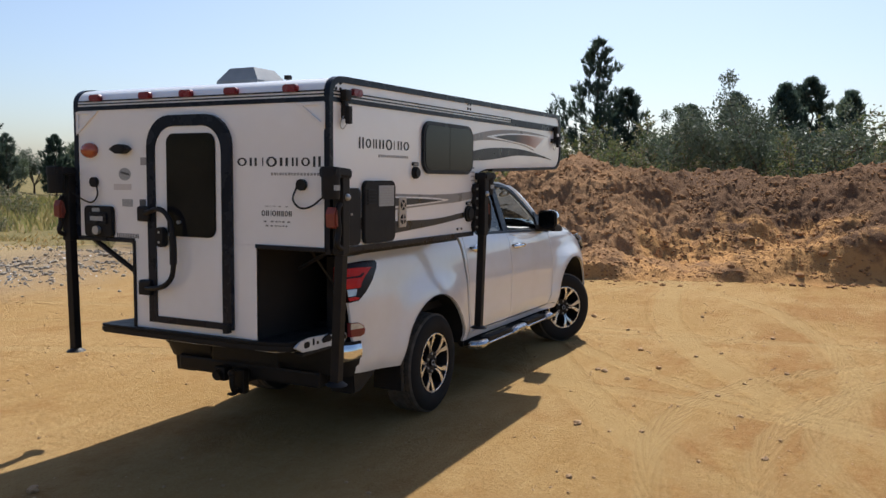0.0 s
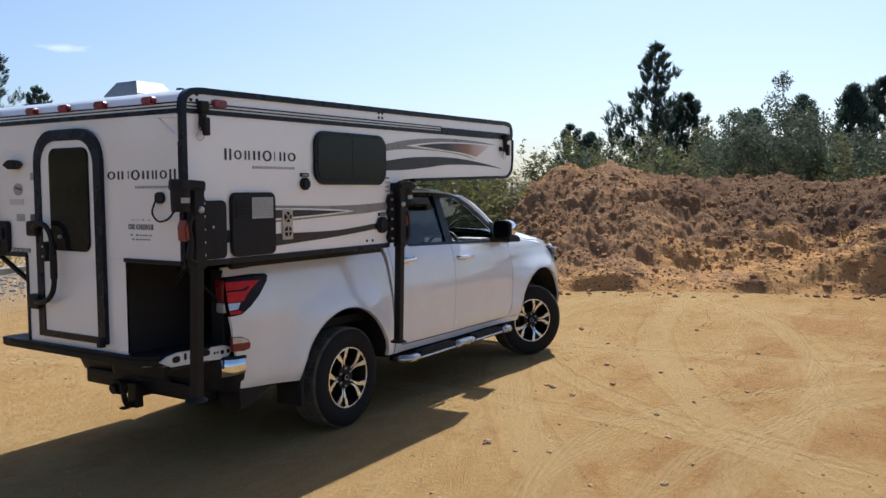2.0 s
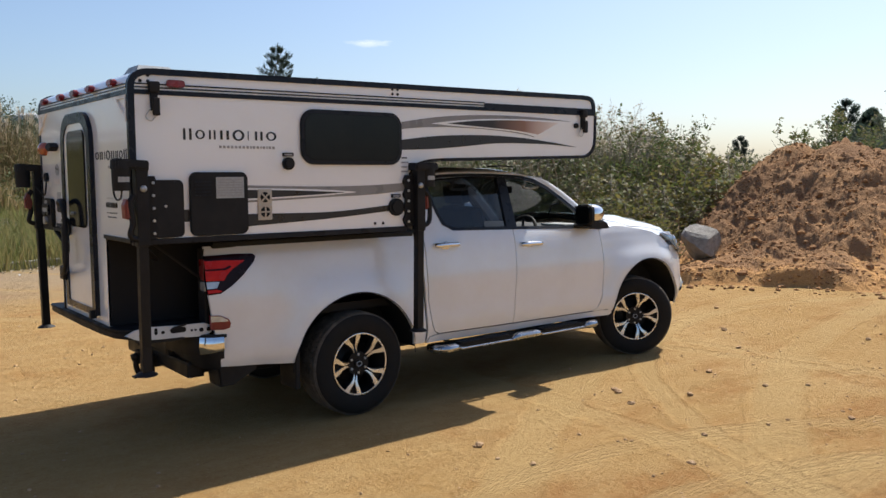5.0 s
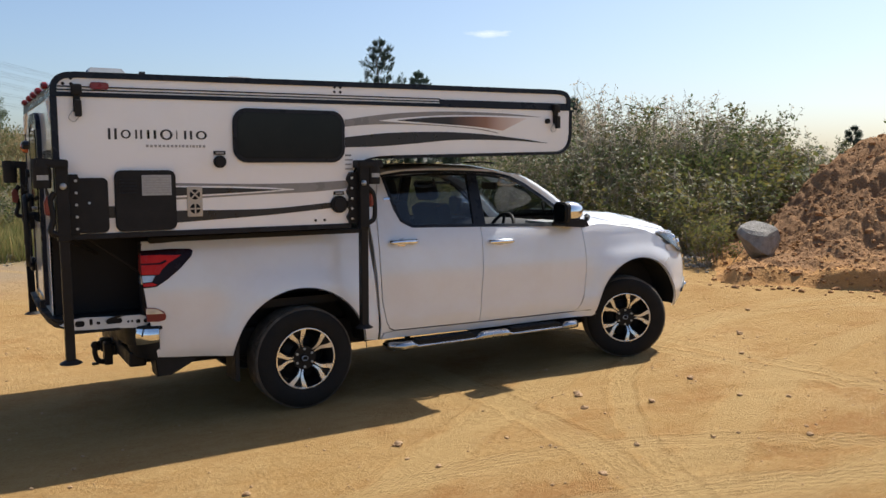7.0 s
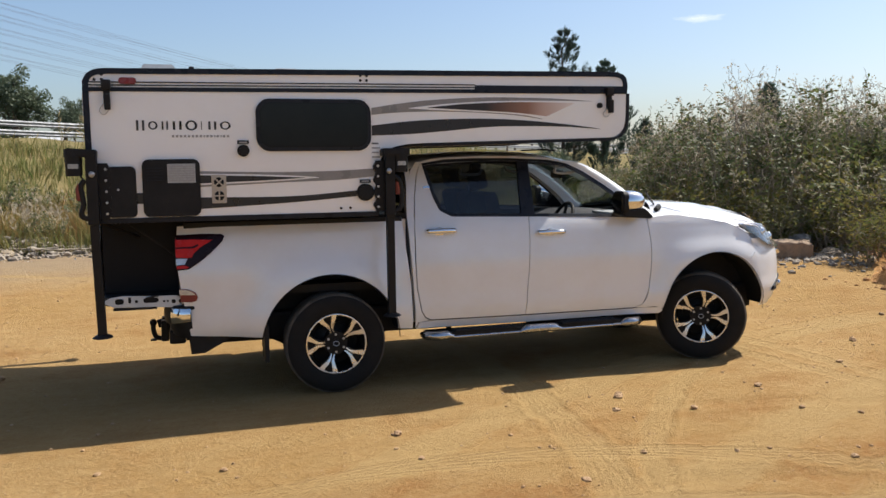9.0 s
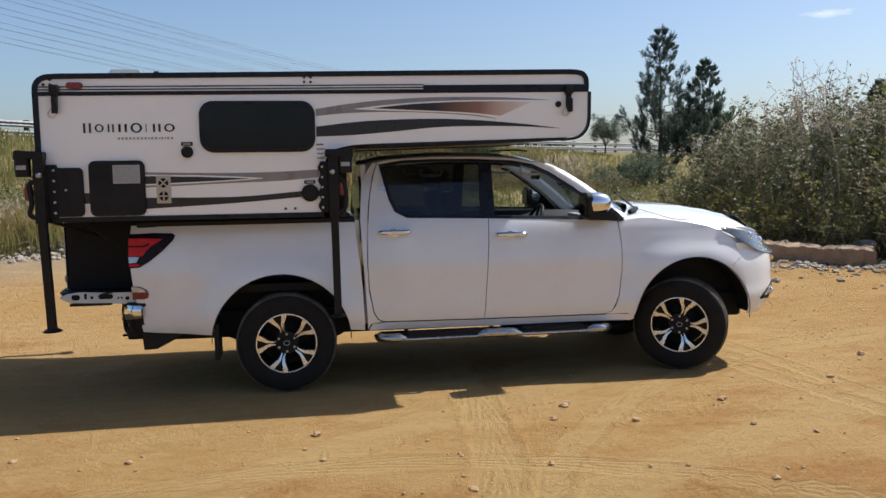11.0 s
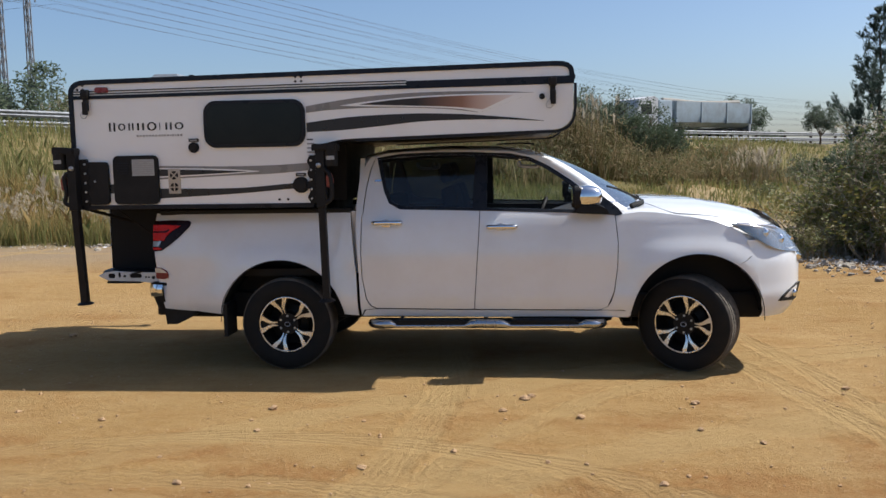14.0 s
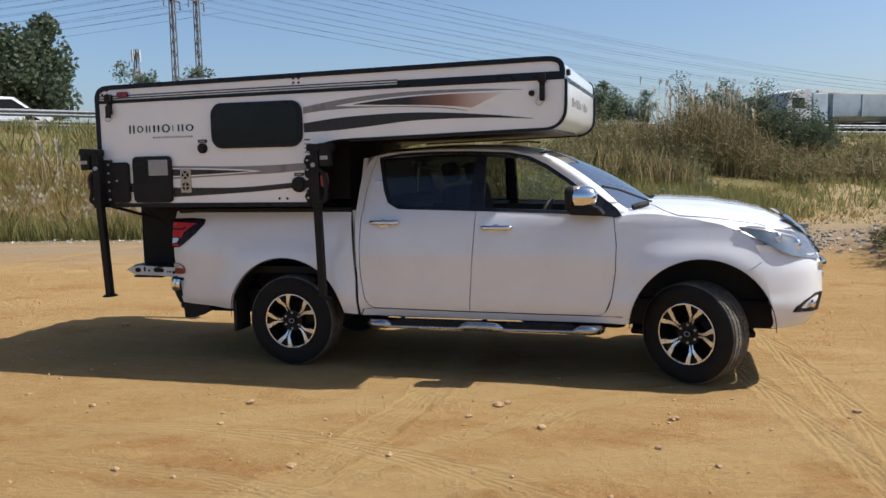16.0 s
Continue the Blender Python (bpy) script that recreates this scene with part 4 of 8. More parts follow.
# bonnet and wings
SHOULDER = [(2.70, 1.260), (2.80, 1.278), (2.90, 1.288), (3.00, 1.284), (3.15, 1.264), (3.25, 1.250), (3.45, 1.212), (3.58, 1.165), (3.68, 1.10), (3.76, 1.02), (3.80, 0.96)]
WING_PANEL = [(2.697, 1.258), (2.718, 1.05), (2.712, 0.85), (2.687, 0.66), (2.660, 0.575), (2.634, 0.533), (2.572, 0.508), (2.66, 0.507), (2.75, 0.512)] + [p for p in arch(FRONT_ARCH, 0.49) if p[0] < 3.61] + [(3.62, 0.866), (3.695, 0.905), (3.765, 0.957)] + [p for p in SHOULDER[::-1][1:-1]]
both("front_wing", WING_PANEL, WHITE_PAINT, 0.03)


def front_x(t, z):
    """The nose in plan: how far forward at t across, from -1 to 1."""
    return lerp_at(z, [(0.42, 4.10), (0.52, 4.17), (0.66, 4.22), (0.85, 4.22), (1.0, 4.19), (1.10, 4.14), (1.2, 4.02)]) - lerp_at(z, [(0.45, 0.30), (0.60, 0.38), (0.72, 0.44), (0.85, 0.46)]) * abs(t) ** 6


def bonnet_pt(u, v):
    t = 2 * v - 1
    a = abs(t)
    x0 = 2.97 - 0.27 * a ** 2.5
    x1 = 4.11 - 0.33 * a ** 4
    x = x0 + (x1 - x0) * u
    ze = lerp_at(x, SHOULDER)
    w = half_width(x, ze)
    crown = lerp_at(x, [(2.7, 0.115), (3.1, 0.125), (3.5, 0.125), (3.8, 0.135), (4.11, 0.13)])
    prof = (1 - a ** 2.6) ** 0.75
    if 0.35 < a < 0.6:
        prof += 0.06 * math.sin((a - 0.35) / 0.25 * math.pi)
    zc = lerp_at(x, [(2.70, 1.258), (3.00, 1.262), (3.38, 1.243), (3.60, 1.205), (3.78, 1.158), (3.95, 1.085), (4.05, 1.02), (4.11, 0.97)])
    e = smooth01((a - 0.80) / 0.2)
    return (x, t * w, ze * e + zc * (1 - e) + crown * prof)


bm = grid(bmesh.new(), bonnet_pt, 28, 40)
bmesh.ops.recalc_face_normals(bm, faces=bm.faces)
part("bonnet", bm, WHITE_PAINT, truck, smooth=60)
def bonnet_at(x, z):
    """The place on the bonnet's flank at x whose height is nearest to z."""
    best = None
    for a in np.linspace(0.60, 0.985, 60):
        x0, x1 = 2.97 - 0.27 * a ** 2.5, 4.11 - 0.33 * a ** 4
        q = bonnet_pt((x - x0) / (x1 - x0), 0.5 + a / 2)
        if best is None or abs(q[2] - z) < abs(best[2] - z):
            best = q
    return best


for s in (-1, 1):
    pts = []
    for x, z in spline([(2.90, 1.352), (2.98, 1.338), (3.07, 1.302), (3.18, 1.272), (3.35, 1.258), (3.52, 1.236), (3.70, 1.208), (3.84, 1.178)], 4):
        q = bonnet_at(x, z)
        pts.append((q[0], s * q[1], q[2] + 0.0005))
    part("bonnet_seam", tube(bmesh.new(), pts, 0.0024, 5), BLACK_TRIM, truck)


def nose(z0, z1, s0, s1, out=0.0):
    """A stretch of the nose between two heights; s runs across from -1 to 1, closer spaced at the corners."""
    def f(u, v):
        z, q = z0 + (z1 - z0) * v, s0 + (s1 - s0) * u
        t = math.sin(q * math.pi / 2)
        w = half_width(front_x(1, z), min(z, 1.0))
        return (front_x(t, z) + out, t * (w + out * abs(t) ** 4), z)
    return f


bm = grid(bmesh.new(), nose(0.45, 0.80, -1, 1), 44, 10)
bmesh.ops.recalc_face_normals(bm, faces=bm.faces)
part("front_bumper", bm, WHITE_PAINT, truck, smooth=50)
for a0, a1 in ((-1, -0.44), (0.44, 1)):
    bm = grid(bmesh.new(), nose(0.80, 0.985, a0, a1), 18, 5)
    b0, b1 = (a0, -0.72) if a0 < 0 else (0.72, a1)
    grid(bm, nose(0.985, 1.06, b0, b1), 12, 3)
    bmesh.ops.recalc_face_normals(bm, faces=bm.faces)
    part("bumper_corner", bm, WHITE_PAINT, truck, smooth=50)
both("bumper_return", [(3.62, 0.866)] + [p for p in arch(FRONT_ARCH, 0.47) if p[0] > 3.63] + [(3.862, 0.458), (3.832, 0.60), (3.80, 0.71), (3.775, 0.85), (3.765, 0.952), (3.70, 0.902)], WHITE_PAINT, 0.04)
part("nose_backing", grid(bmesh.new(), nose(0.78, 1.17, -0.97, 0.97, -0.05), 30, 6), BLACK_PLASTIC, truck, smooth=50)
part("grille", grid(bmesh.new(), nose(0.78, 1.08, -0.44, 0.44, -0.02), 14, 5), BLACK_PLASTIC, truck, "black grille", 50)
for k in range(5):
    bm = bmesh.new()
    tube(bm, [nose(0.82 + 0.055 * k, 0.82 + 0.055 * k, -0.40, 0.40, -0.004)(u / 12, 0) for u in range(13)], 0.012, 6)
    part("grille_bar", bm, CHROME if k in (0, 4) else BLACK_TRIM, truck)
bm = bmesh.new()
tube(bm, [nose(0.90, 0.90, -0.50, 0.50, 0.012)(u / 16, 0) for u in range(17)], 0.022, 8)
part("grille_wing", bm, CHROME, truck, "chrome grille surround")
part("bonnet_guard", grid(bmesh.new(), lambda u, v: (lambda q: (q[0] + 0.012, q[1], q[2] + 0.04 - 0.03 * u))(bonnet_pt(0.86 + 0.14 * u, 0.20 + 0.60 * v)), 4, 20), GUARD_PLASTIC, truck, "dark plastic bonnet guard", 50)
for s in (-1, 1):
    # headlamp: a swept lens between an upper and a lower line
    hi = [Vector(q) for q in spline([(3.575, 0.795, 1.190), (3.76, 0.760, 1.186), (3.93, 0.655, 1.158), (4.06, 0.52, 1.105)], 5)]
    lo = [Vector(q) for q in spline([(3.575, 0.805, 1.180), (3.74, 0.818, 1.085), (3.93, 0.785, 0.985), (4.155, 0.60, 0.940)], 5)]

    def lamp(u, v, out=0.0):
        i = u * (len(hi) - 1)
        k = min(int(i), len(hi) - 2)
        a, b = hi[k].lerp(hi[k + 1], i - k), lo[k].lerp(lo[k + 1], i - k)
        q = b.lerp(a, v) + Vector((0.7, 0.7, 0.2)) * (0.018 * math.sin(math.pi * v) * math.sin(math.pi * (0.15 + 0.85 * u)) + 0.022 + out)
        return (q.x, s * q.y, q.z)
    bm = grid(bmesh.new(), lambda u, v: lamp(u, v, 0.006), 15, 8)
    bmesh.ops.recalc_face_normals(bm, faces=bm.faces)
    hl = part("headlamp", bm, LAMP_GLASS, truck, "clear headlamp lens over bright reflectors", 50)
    hl.visible_shadow = False
    bm = grid(bmesh.new(), lambda u, v: lamp(u, v, -0.010), 15, 8)
    bmesh.ops.recalc_face_normals(bm, faces=bm.faces)
    part("lamp_bowl", bm, LAMP_DARK, hl, "smoked lamp housing", 50)
    for u, v, r in ((0.50, 0.52, 0.040), (0.76, 0.46, 0.046)):
        bm = bmesh.new()
        bmesh.ops.create_uvsphere(bm, u_segments=18, v_segments=10, radius=r, matrix=Matrix.Translation(lamp(u, v, -0.016)) @ Matrix.Diagonal((0.7, 0.7, 1.0, 1)))
        part("projector", bm, CHROME, hl, "bright projector", 60)
    for v, r in ((0.93, 0.008), (0.74, 0.006)):
        bm = bmesh.new()
        tube(bm, [lamp(u / 12, v, 0.000) for u in range(1, 10)], r, 6)
        part("lamp_brow", bm, CHROME, hl)
    # fog lamp in its black bezel
    bm = bmesh.new()
    ring = [Vector(nose(z, z, q, q, 0.016)(0, 0)) for q, z in ((0.46, 0.560), (0.58, 0.562), (0.74, 0.572), (0.72, 0.610), (0.66, 0.655), (0.56, 0.700), (0.48, 0.700))]
    vs = [bm.verts.new((q.x, s * q.y, q.z)) for q in ring]
    bm.faces.new(vs)
    r = bmesh.ops.extrude_face_region(bm, geom=list(bm.faces))
    for v in r["geom"]:
        if isinstance(v, bmesh.types.BMVert):
            v.co += Vector((-0.07, -s * 0.04, 0))
    bmesh.ops.recalc_face_normals(bm, faces=bm.faces)
    fog = part("fog_lamp_bezel", bm, BLACK_PLASTIC, truck)
    c = Vector(nose(0.625, 0.625, 0.60, 0.60, 0.024)(0, 0))
    bm = bmesh.new()
    bmesh.ops.create_uvsphere(bm, u_segments=16, v_segments=8, radius=0.030, matrix=Matrix.Translation((c.x - 0.014, s * c.y, c.z)) @ Matrix.Diagonal((0.7, 0.7, 1.0, 1)))
    part("fog_lamp", bm, CHROME, fog, "bright fog lamp", 60)
part("number_plate", box_bm(4.215, 4.235, -0.26, 0.26, 0.60, 0.72, 0.004), BLACK_PLASTIC, truck)
# underbody that closes the wheel bays
part("floor_pan", box_bm(-1.0, 3.9, -0.60, 0.60, 0.40, 0.62, 0.03), BLACK_BOX, truck)
part("engine_bay", box_bm(2.75, 3.95, -0.56, 0.56, 0.55, 1.16, 0.04), BLACK_BOX, truck)
part("bed_floor", box_bm(-1.05, 0.58, -0.74, 0.74, 0.78, 0.84), BLACK_BOX, truck)
part("bed_front_wall", box_bm(0.55, 0.585, -0.74, 0.74, 0.80, 1.32), WHITE_PAINT, truck)
for a, nm in ((REAR_ARCH, "rear"), (FRONT_ARCH, "front")):
    for s in (-1, 1):
        bm = bmesh.new()
        cx, cz, rx, rz = a
        def liner(u, v):
            t = 0.10 + (math.pi - 0.20) * u
            x, z = cx - rx * 1.02 * math.cos(t), cz + rz * 1.02 * math.sin(t)
            y = half_width(x, max(z, 0.48)) - 0.012
            return (x, s * (y - v * (y - 0.50)), z)
        grid(bm, liner, 24, 3)
        part("arch_liner", bm, BLACK_PLASTIC, truck, smooth=60)
        bm = bmesh.new()
        def lip(u, v):
            t = 0.02 + (math.pi - 0.04) * u
            k = 1.0 + 0.012 * v
            x, z = cx - rx * k * math.cos(t), cz + rz * k * math.sin(t)
            return (x, s * (half_width(x, max(z, 0.48)) + 0.004), z)
        grid(bm, lip, 30, 1)
        part("arch_lip", bm, BLACK_PLASTIC, truck, smooth=60)
        # Black panel added here; the shade inside the wheel bay is in its colour.
        part("arch_shade_panel", prism_bm([(cx - rx * 1.02 * math.cos(t), cz + rz * 1.02 * math.sin(t)) for t in np.linspace(0.10, math.pi - 0.10, 20)], "y", s * 0.49, s * 0.51), BLACK_BOX, truck)
    # mud flap behind each wheel
    for s in (-1, 1):
        x = a[0] - 0.475
        if nm == "front":
            continue
        part("mud_flap", box_bm(x - 0.035, x, min(s * 0.62, s * 0.86), max(s * 0.62, s * 0.86), 0.28, 0.56, 0.01), BLACK_PLASTIC, truck)
part("bed_rail", box_bm(-1.085, 0.55, -0.77, -0.70, 1.30, 1.345, 0.012), BLACK_PLASTIC, truck)
part("bed_rail", box_bm(-1.085, 0.55, 0.70, 0.77, 1.30, 1.345, 0.012), BLACK_PLASTIC, truck)
# tailgate, let down flat
GATE = [(-1.07, -0.742), (-1.58, -0.742), (-1.645, -0.700), (-1.69, -0.60), (-1.712, -0.40), (-1.72, 0.0), (-1.716, 0.50), (-1.712, 0.82), (-1.695, 0.852), (-1.62, 0.852), (-1.07, 0.765)]
gate = part("tailgate", prism_bm(GATE, "z", 0.752, 0.80, 0.010), BLACK_PLASTIC, truck, "tailgate let down flat", 40)
part("gate_skin", prism_bm([(-1.10, -0.70), (-1.56, -0.69), (-1.64, -0.58), (-1.67, 0.0), (-1.66, 0.74), (-1.60, 0.78), (-1.10, 0.72)], "z", 0.738, 0.754, 0.006), WHITE_PAINT, gate, "white outer skin")
part("gate_liner", prism_bm([(-1.08 if x > -1.2 else x - 0.012, y * 0.985) for x, y in GATE], "z", 0.797, 0.813, 0.005), BLACK_PLASTIC, gate, "black plastic liner", 40)
part("gate_edge", prism_bm([(-1.667, 0.788), (-1.61, 0.815), (-1.527, 0.828), (-1.30, 0.817), (-1.158, 0.815), (-1.105, 0.795), (-1.095, 0.763), (-1.135, 0.724), (-1.30, 0.735), (-1.58, 0.746)], "y", -0.760, -0.744, 0.003), EDGE_METAL, gate, "pale metal edge with slots and bolt holes")
for x, w, z, h in ((-1.545, 0.030, 0.788, 0.020), (-1.475, 0.010, 0.795, 0.022), (-1.43, 0.012, 0.784, 0.010), (-1.33, 0.052, 0.788, 0.018), (-1.24, 0.008, 0.776, 0.008), (-1.215, 0.008, 0.776, 0.008), (-1.175, 0.015, 0.772, 0.014), (-1.125, 0.015, 0.772, 0.014)):
    part("edge_hole", prism_bm(rrect(x - w, x + w, z - h, z + h, min(w, h) * 0.9, 4), "y", -0.7615, -0.758), BLACK_BOX, gate)
part("edge_latch", prism_bm([(-1.39, 0.792), (-1.28, 0.815), (-1.265, 0.832), (-1.36, 0.812)], "y", -0.772, -0.758, 0.003), BLACK_STEEL, gate)
part("edge_pad", prism_bm(rrect(-1.59, -1.29, 0.722, 0.740, 0.008, 4), "y", -0.764, -0.70, 0.003), BLACK_PLASTIC, gate)
# tail lamps
for s in (-1, 1):
    TL = spline([(-1.138, 1.000), (-1.146, 1.12), (-1.138, 1.255)], 3) + [(-0.95, 1.262), (-0.82, 1.256), (-0.800, 1.240), (-0.815, 1.205), (-0.90, 1.122), (-0.985, 1.055), (-1.06, 1.008)]
    tl = part("tail_lamp", panel(TL, inset(half_width, -0.010), 0.05, (), 0.03, s), DARK_RED_LENS, truck, "smoked red tail lamp", 35)
    part("lamp_lens", panel([(-1.146, 1.092), (-1.146, 1.222), (-1.03, 1.224), (-0.885, 1.217), (-0.975, 1.165), (-1.02, 1.122), (-1.037, 1.092)], inset(half_width, -0.016), 0.05, (), 0.006, s), RED_LENS, tl, "bright red lens", 35)
    part("lens_rib", panel([(-1.146, 1.158), (-1.146, 1.168), (-1.03, 1.172), (-0.99, 1.190), (-0.985, 1.178), (-1.02, 1.160)], inset(half_width, -0.019), 0.05, (), 0.004, s), DARK_RED_LENS, tl, "", 35)
    part("reverse_lens", panel([(-1.143, 1.040), (-1.146, 1.086), (-1.065, 1.086), (-1.085, 1.045)], inset(half_width, -0.016), 0.05, (), 0.006, s), CLEAR_LENS, tl, "clear reversing lens", 35)
    part("lamp_foot", panel([(-1.140, 1.012), (-1.143, 1.032), (-1.09, 1.037), (-1.055, 1.026), (-1.07, 1.016)], inset(half_width, -0.016), 0.05, (), 0.006, s), RED_LENS, tl, "", 35)
    part("tail_lamp_rear", box_bm(-1.150, -1.10, min(s * 0.68, s * 0.757), max(s * 0.68, s * 0.757), 1.092, 1.235, 0.015), MARKER_RED, tl)
    part("reverse_lens", box_bm(-1.149, -1.10, min(s * 0.68, s * 0.765), max(s * 0.68, s * 0.765), 1.018, 1.086, 0.015), CLEAR_LENS, tl)
    # White body metal by rights; the shadow on this post is given as black.
    part("shaded_bed_post", box_bm(-1.135, -1.07, min(s * 0.62, s * 0.735), max(s * 0.62, s * 0.735), 0.60, 1.30, 0.01), BLACK_PLASTIC, truck)
    rr = part("low_reflector", panel([(-1.125, 0.770), (-1.130, 0.865), (-1.07, 0.862), (-1.02, 0.838), (-1.005, 0.808), (-1.012, 0.778), (-1.05, 0.768)], inset(half_width, -0.010), 0.04, (), 0.03, s), MARKER_RED, truck, "dark red and clear reflector lamp", 35)
    part("reflector_window", panel([(-1.130, 0.822), (-1.132, 0.862), (-1.07, 0.858), (-1.03, 0.835), (-1.02, 0.822)], inset(half_width, -0.014), 0.04, (), 0.006, s), CLEAR_LENS, rr, "", 35)
    # rear step bumper: chrome band that wraps round the corner, over a black skirt
    WRAP = spline([(-1.235, 0.30), (-1.238, 0.52), (-1.228, 0.66), (-1.190, 0.765), (-1.125, 0.822), (-1.055, 0.842)], 4)

    def wrap(z0, z1, out, under):
        def f(u, v):
            i = u * (len(WRAP) - 1)
            k = min(int(i), len(WRAP) - 2)
            x = WRAP[k][0] + (WRAP[k + 1][0] - WRAP[k][0]) * (i - k)
            y = WRAP[k][1] + (WRAP[k + 1][1] - WRAP[k][1]) * (i - k)
            lo = z0 - (0.035 if under else -0.0) * u + (0.055 * u if not under else 0)
            z = lo + (z1 - lo) * v
            d = out + 0.012 * math.sin(math.pi * v) - (under * (1 - v))
            cx, cy = -0.9, 0.35
            n = math.hypot(x - cx, y - cy)
            return (x + (x - cx) / n * d, s * (y + (y - cy) / n * d), z)
        return f
    cover = wrap(0.575, 0.722, 0.006, 0)
    for a, b, mat, label in ((0.0, 0.60, BLACK_PLASTIC, "black bumper step"), (0.60, 1.0, CHROME, "chrome rear bumper end")):
        bm = grid(bmesh.new(), lambda u, v: cover(a + (b - a) * u, v), 12, 6)
        bmesh.ops.recalc_face_normals(bm, faces=bm.faces)
        part("rear_bumper", bm, mat, truck, label, 50)
    bm = grid(bmesh.new(), wrap(0.525, 0.70, 0.002, 0.055), 20, 6)
    bmesh.ops.recalc_face_normals(bm, faces=bm.faces)
    part("bumper_skirt", bm, BLACK_PLASTIC, truck, "black lower bumper", 50)
    part("bumper_step", prism_bm([(x + 0.004, s * (y - 0.008)) for x, y in WRAP] + [(-1.03, s * 0.83), (-1.03, s * 0.30)], "z", 0.712, 0.738, 0.004), BLACK_PLASTIC, truck)
    part("bumper_bracket", prism_bm([(-1.065, 0.372), (-0.97, 0.375), (-0.80, 0.462), (-0.80, 0.56), (-1.085, 0.56)], "y", s * 0.60, s * 0.795, 0.01), BLACK_PLASTIC, truck)
part("bumper_centre", box_bm(-1.24, -1.0, -0.30, 0.30, 0.52, 0.72, 0.03), BLACK_PLASTIC, truck)
part("chassis_rail", box_bm(-1.1, 3.6, -0.50, -0.42, 0.42, 0.55), BLACK_STEEL, truck)
part("chassis_rail", box_bm(-1.1, 3.6, 0.42, 0.50, 0.42, 0.55), BLACK_STEEL, truck)
bm = bmesh.new()
add_box(bm, -1.26, -1.05, -0.04, 0.04, 0.40, 0.48, 0.01)
add_box(bm, -1.30, -1.24, -0.05, 0.05, 0.33, 0.50, 0.012)
add_box(bm, -1.22, -1.10, -0.62, 0.62, 0.42, 0.53, 0.02)
hitch = part("tow_bar", bm, BLACK_STEEL, truck)
bm = bmesh.new()
tube(bm, spline([(-1.25, 0, 0.355), (-1.31, 0, 0.352), (-1.345, 0, 0.372), (-1.36, 0, 0.42), (-1.36, 0, 0.47)], 4), 0.020, 10)
bmesh.ops.create_icosphere(bm, subdivisions=2, radius=0.030, matrix=Matrix.Translation((-1.36, 0, 0.485)))
add_box(bm, -1.385, -1.335, -0.025, 0.025, 0.335, 0.350, 0.005)
part("tow_ball", bm, BLACK_STEEL, hitch, smooth=60)
bm = bmesh.new()
add_box(bm, -1.30, -1.22, 0.12, 0.22, 0.40, 0.50, 0.015)
tube(bm, [(-1.29, 0.17, 0.45), (-1.33, 0.17, 0.44)], 0.035, 12)
part("trailer_socket", bm, BLACK_PLASTIC, hitch, smooth=40)
part("spare_wheel", revolve(bmesh.new(), [(0.12, -0.09), (0.34, -0.09), (0.37, -0.05), (0.37, 0.05), (0.34, 0.09), (0.12, 0.09)], 30), RUBBER, truck, "", 40).matrix_basis = pose(-0.72, 0.0, 0.50, 90, 0, 0)
bm = bmesh.new()
tube(bm, [(0.2, 0.35, 0.44), (-0.5, 0.35, 0.44), (-1.15, 0.36, 0.43)], 0.03, 8)
part("exhaust_pipe", bm, STEEL, truck)
part("rear_axle", tube(bmesh.new(), [(0, -0.66, 0.385), (0, 0.66, 0.385)], 0.05, 10), BLACK_STEEL, truck)
bm = bmesh.new()
bmesh.ops.create_icosphere(bm, subdivisions=2, radius=0.16, matrix=Matrix.Translation((0, 0.05, 0.385)))
part("differential", bm, BLACK_STEEL, truck, smooth=60)
# Unseen springs, tank, gearbox and shaft, added to deepen the shade under the truck.
for sy in (-1, 1):
    bm = bmesh.new()
    for k in range(3):
        pts = spline([(-0.62 + 0.06 * k, sy * 0.54, 0.50), (-0.3, sy * 0.54, 0.34 - 0.012 * k), (0.0, sy * 0.54, 0.31 - 0.012 * k), (0.3, sy * 0.54, 0.34 - 0.012 * k), (0.62 - 0.06 * k, sy * 0.54, 0.50)], 4)
        tube(bm, pts, 0.016, 6)
    part("leaf_spring", bm, BLACK_STEEL, truck)
part("fuel_tank", box_bm(0.75, 1.75, 0.08, 0.42, 0.27, 0.46, 0.05), BLACK_PLASTIC, truck)
part("gearbox", box_bm(1.85, 2.75, -0.20, 0.20, 0.28, 0.50, 0.06), BLACK_STEEL, truck)
part("propeller_shaft", tube(bmesh.new(), [(0.1, 0.03, 0.38), (1.9, 0.0, 0.40)], 0.045, 12), BLACK_STEEL, truck)
part("skid_plate", box_bm(2.8, 3.75, -0.42, 0.42, 0.29, 0.34, 0.02), BLACK_STEEL, truck)
part("front_axle", tube(bmesh.new(), [(3.28, -0.62, 0.386), (3.28, 0.62, 0.386)], 0.04, 10), BLACK_STEEL, truck)
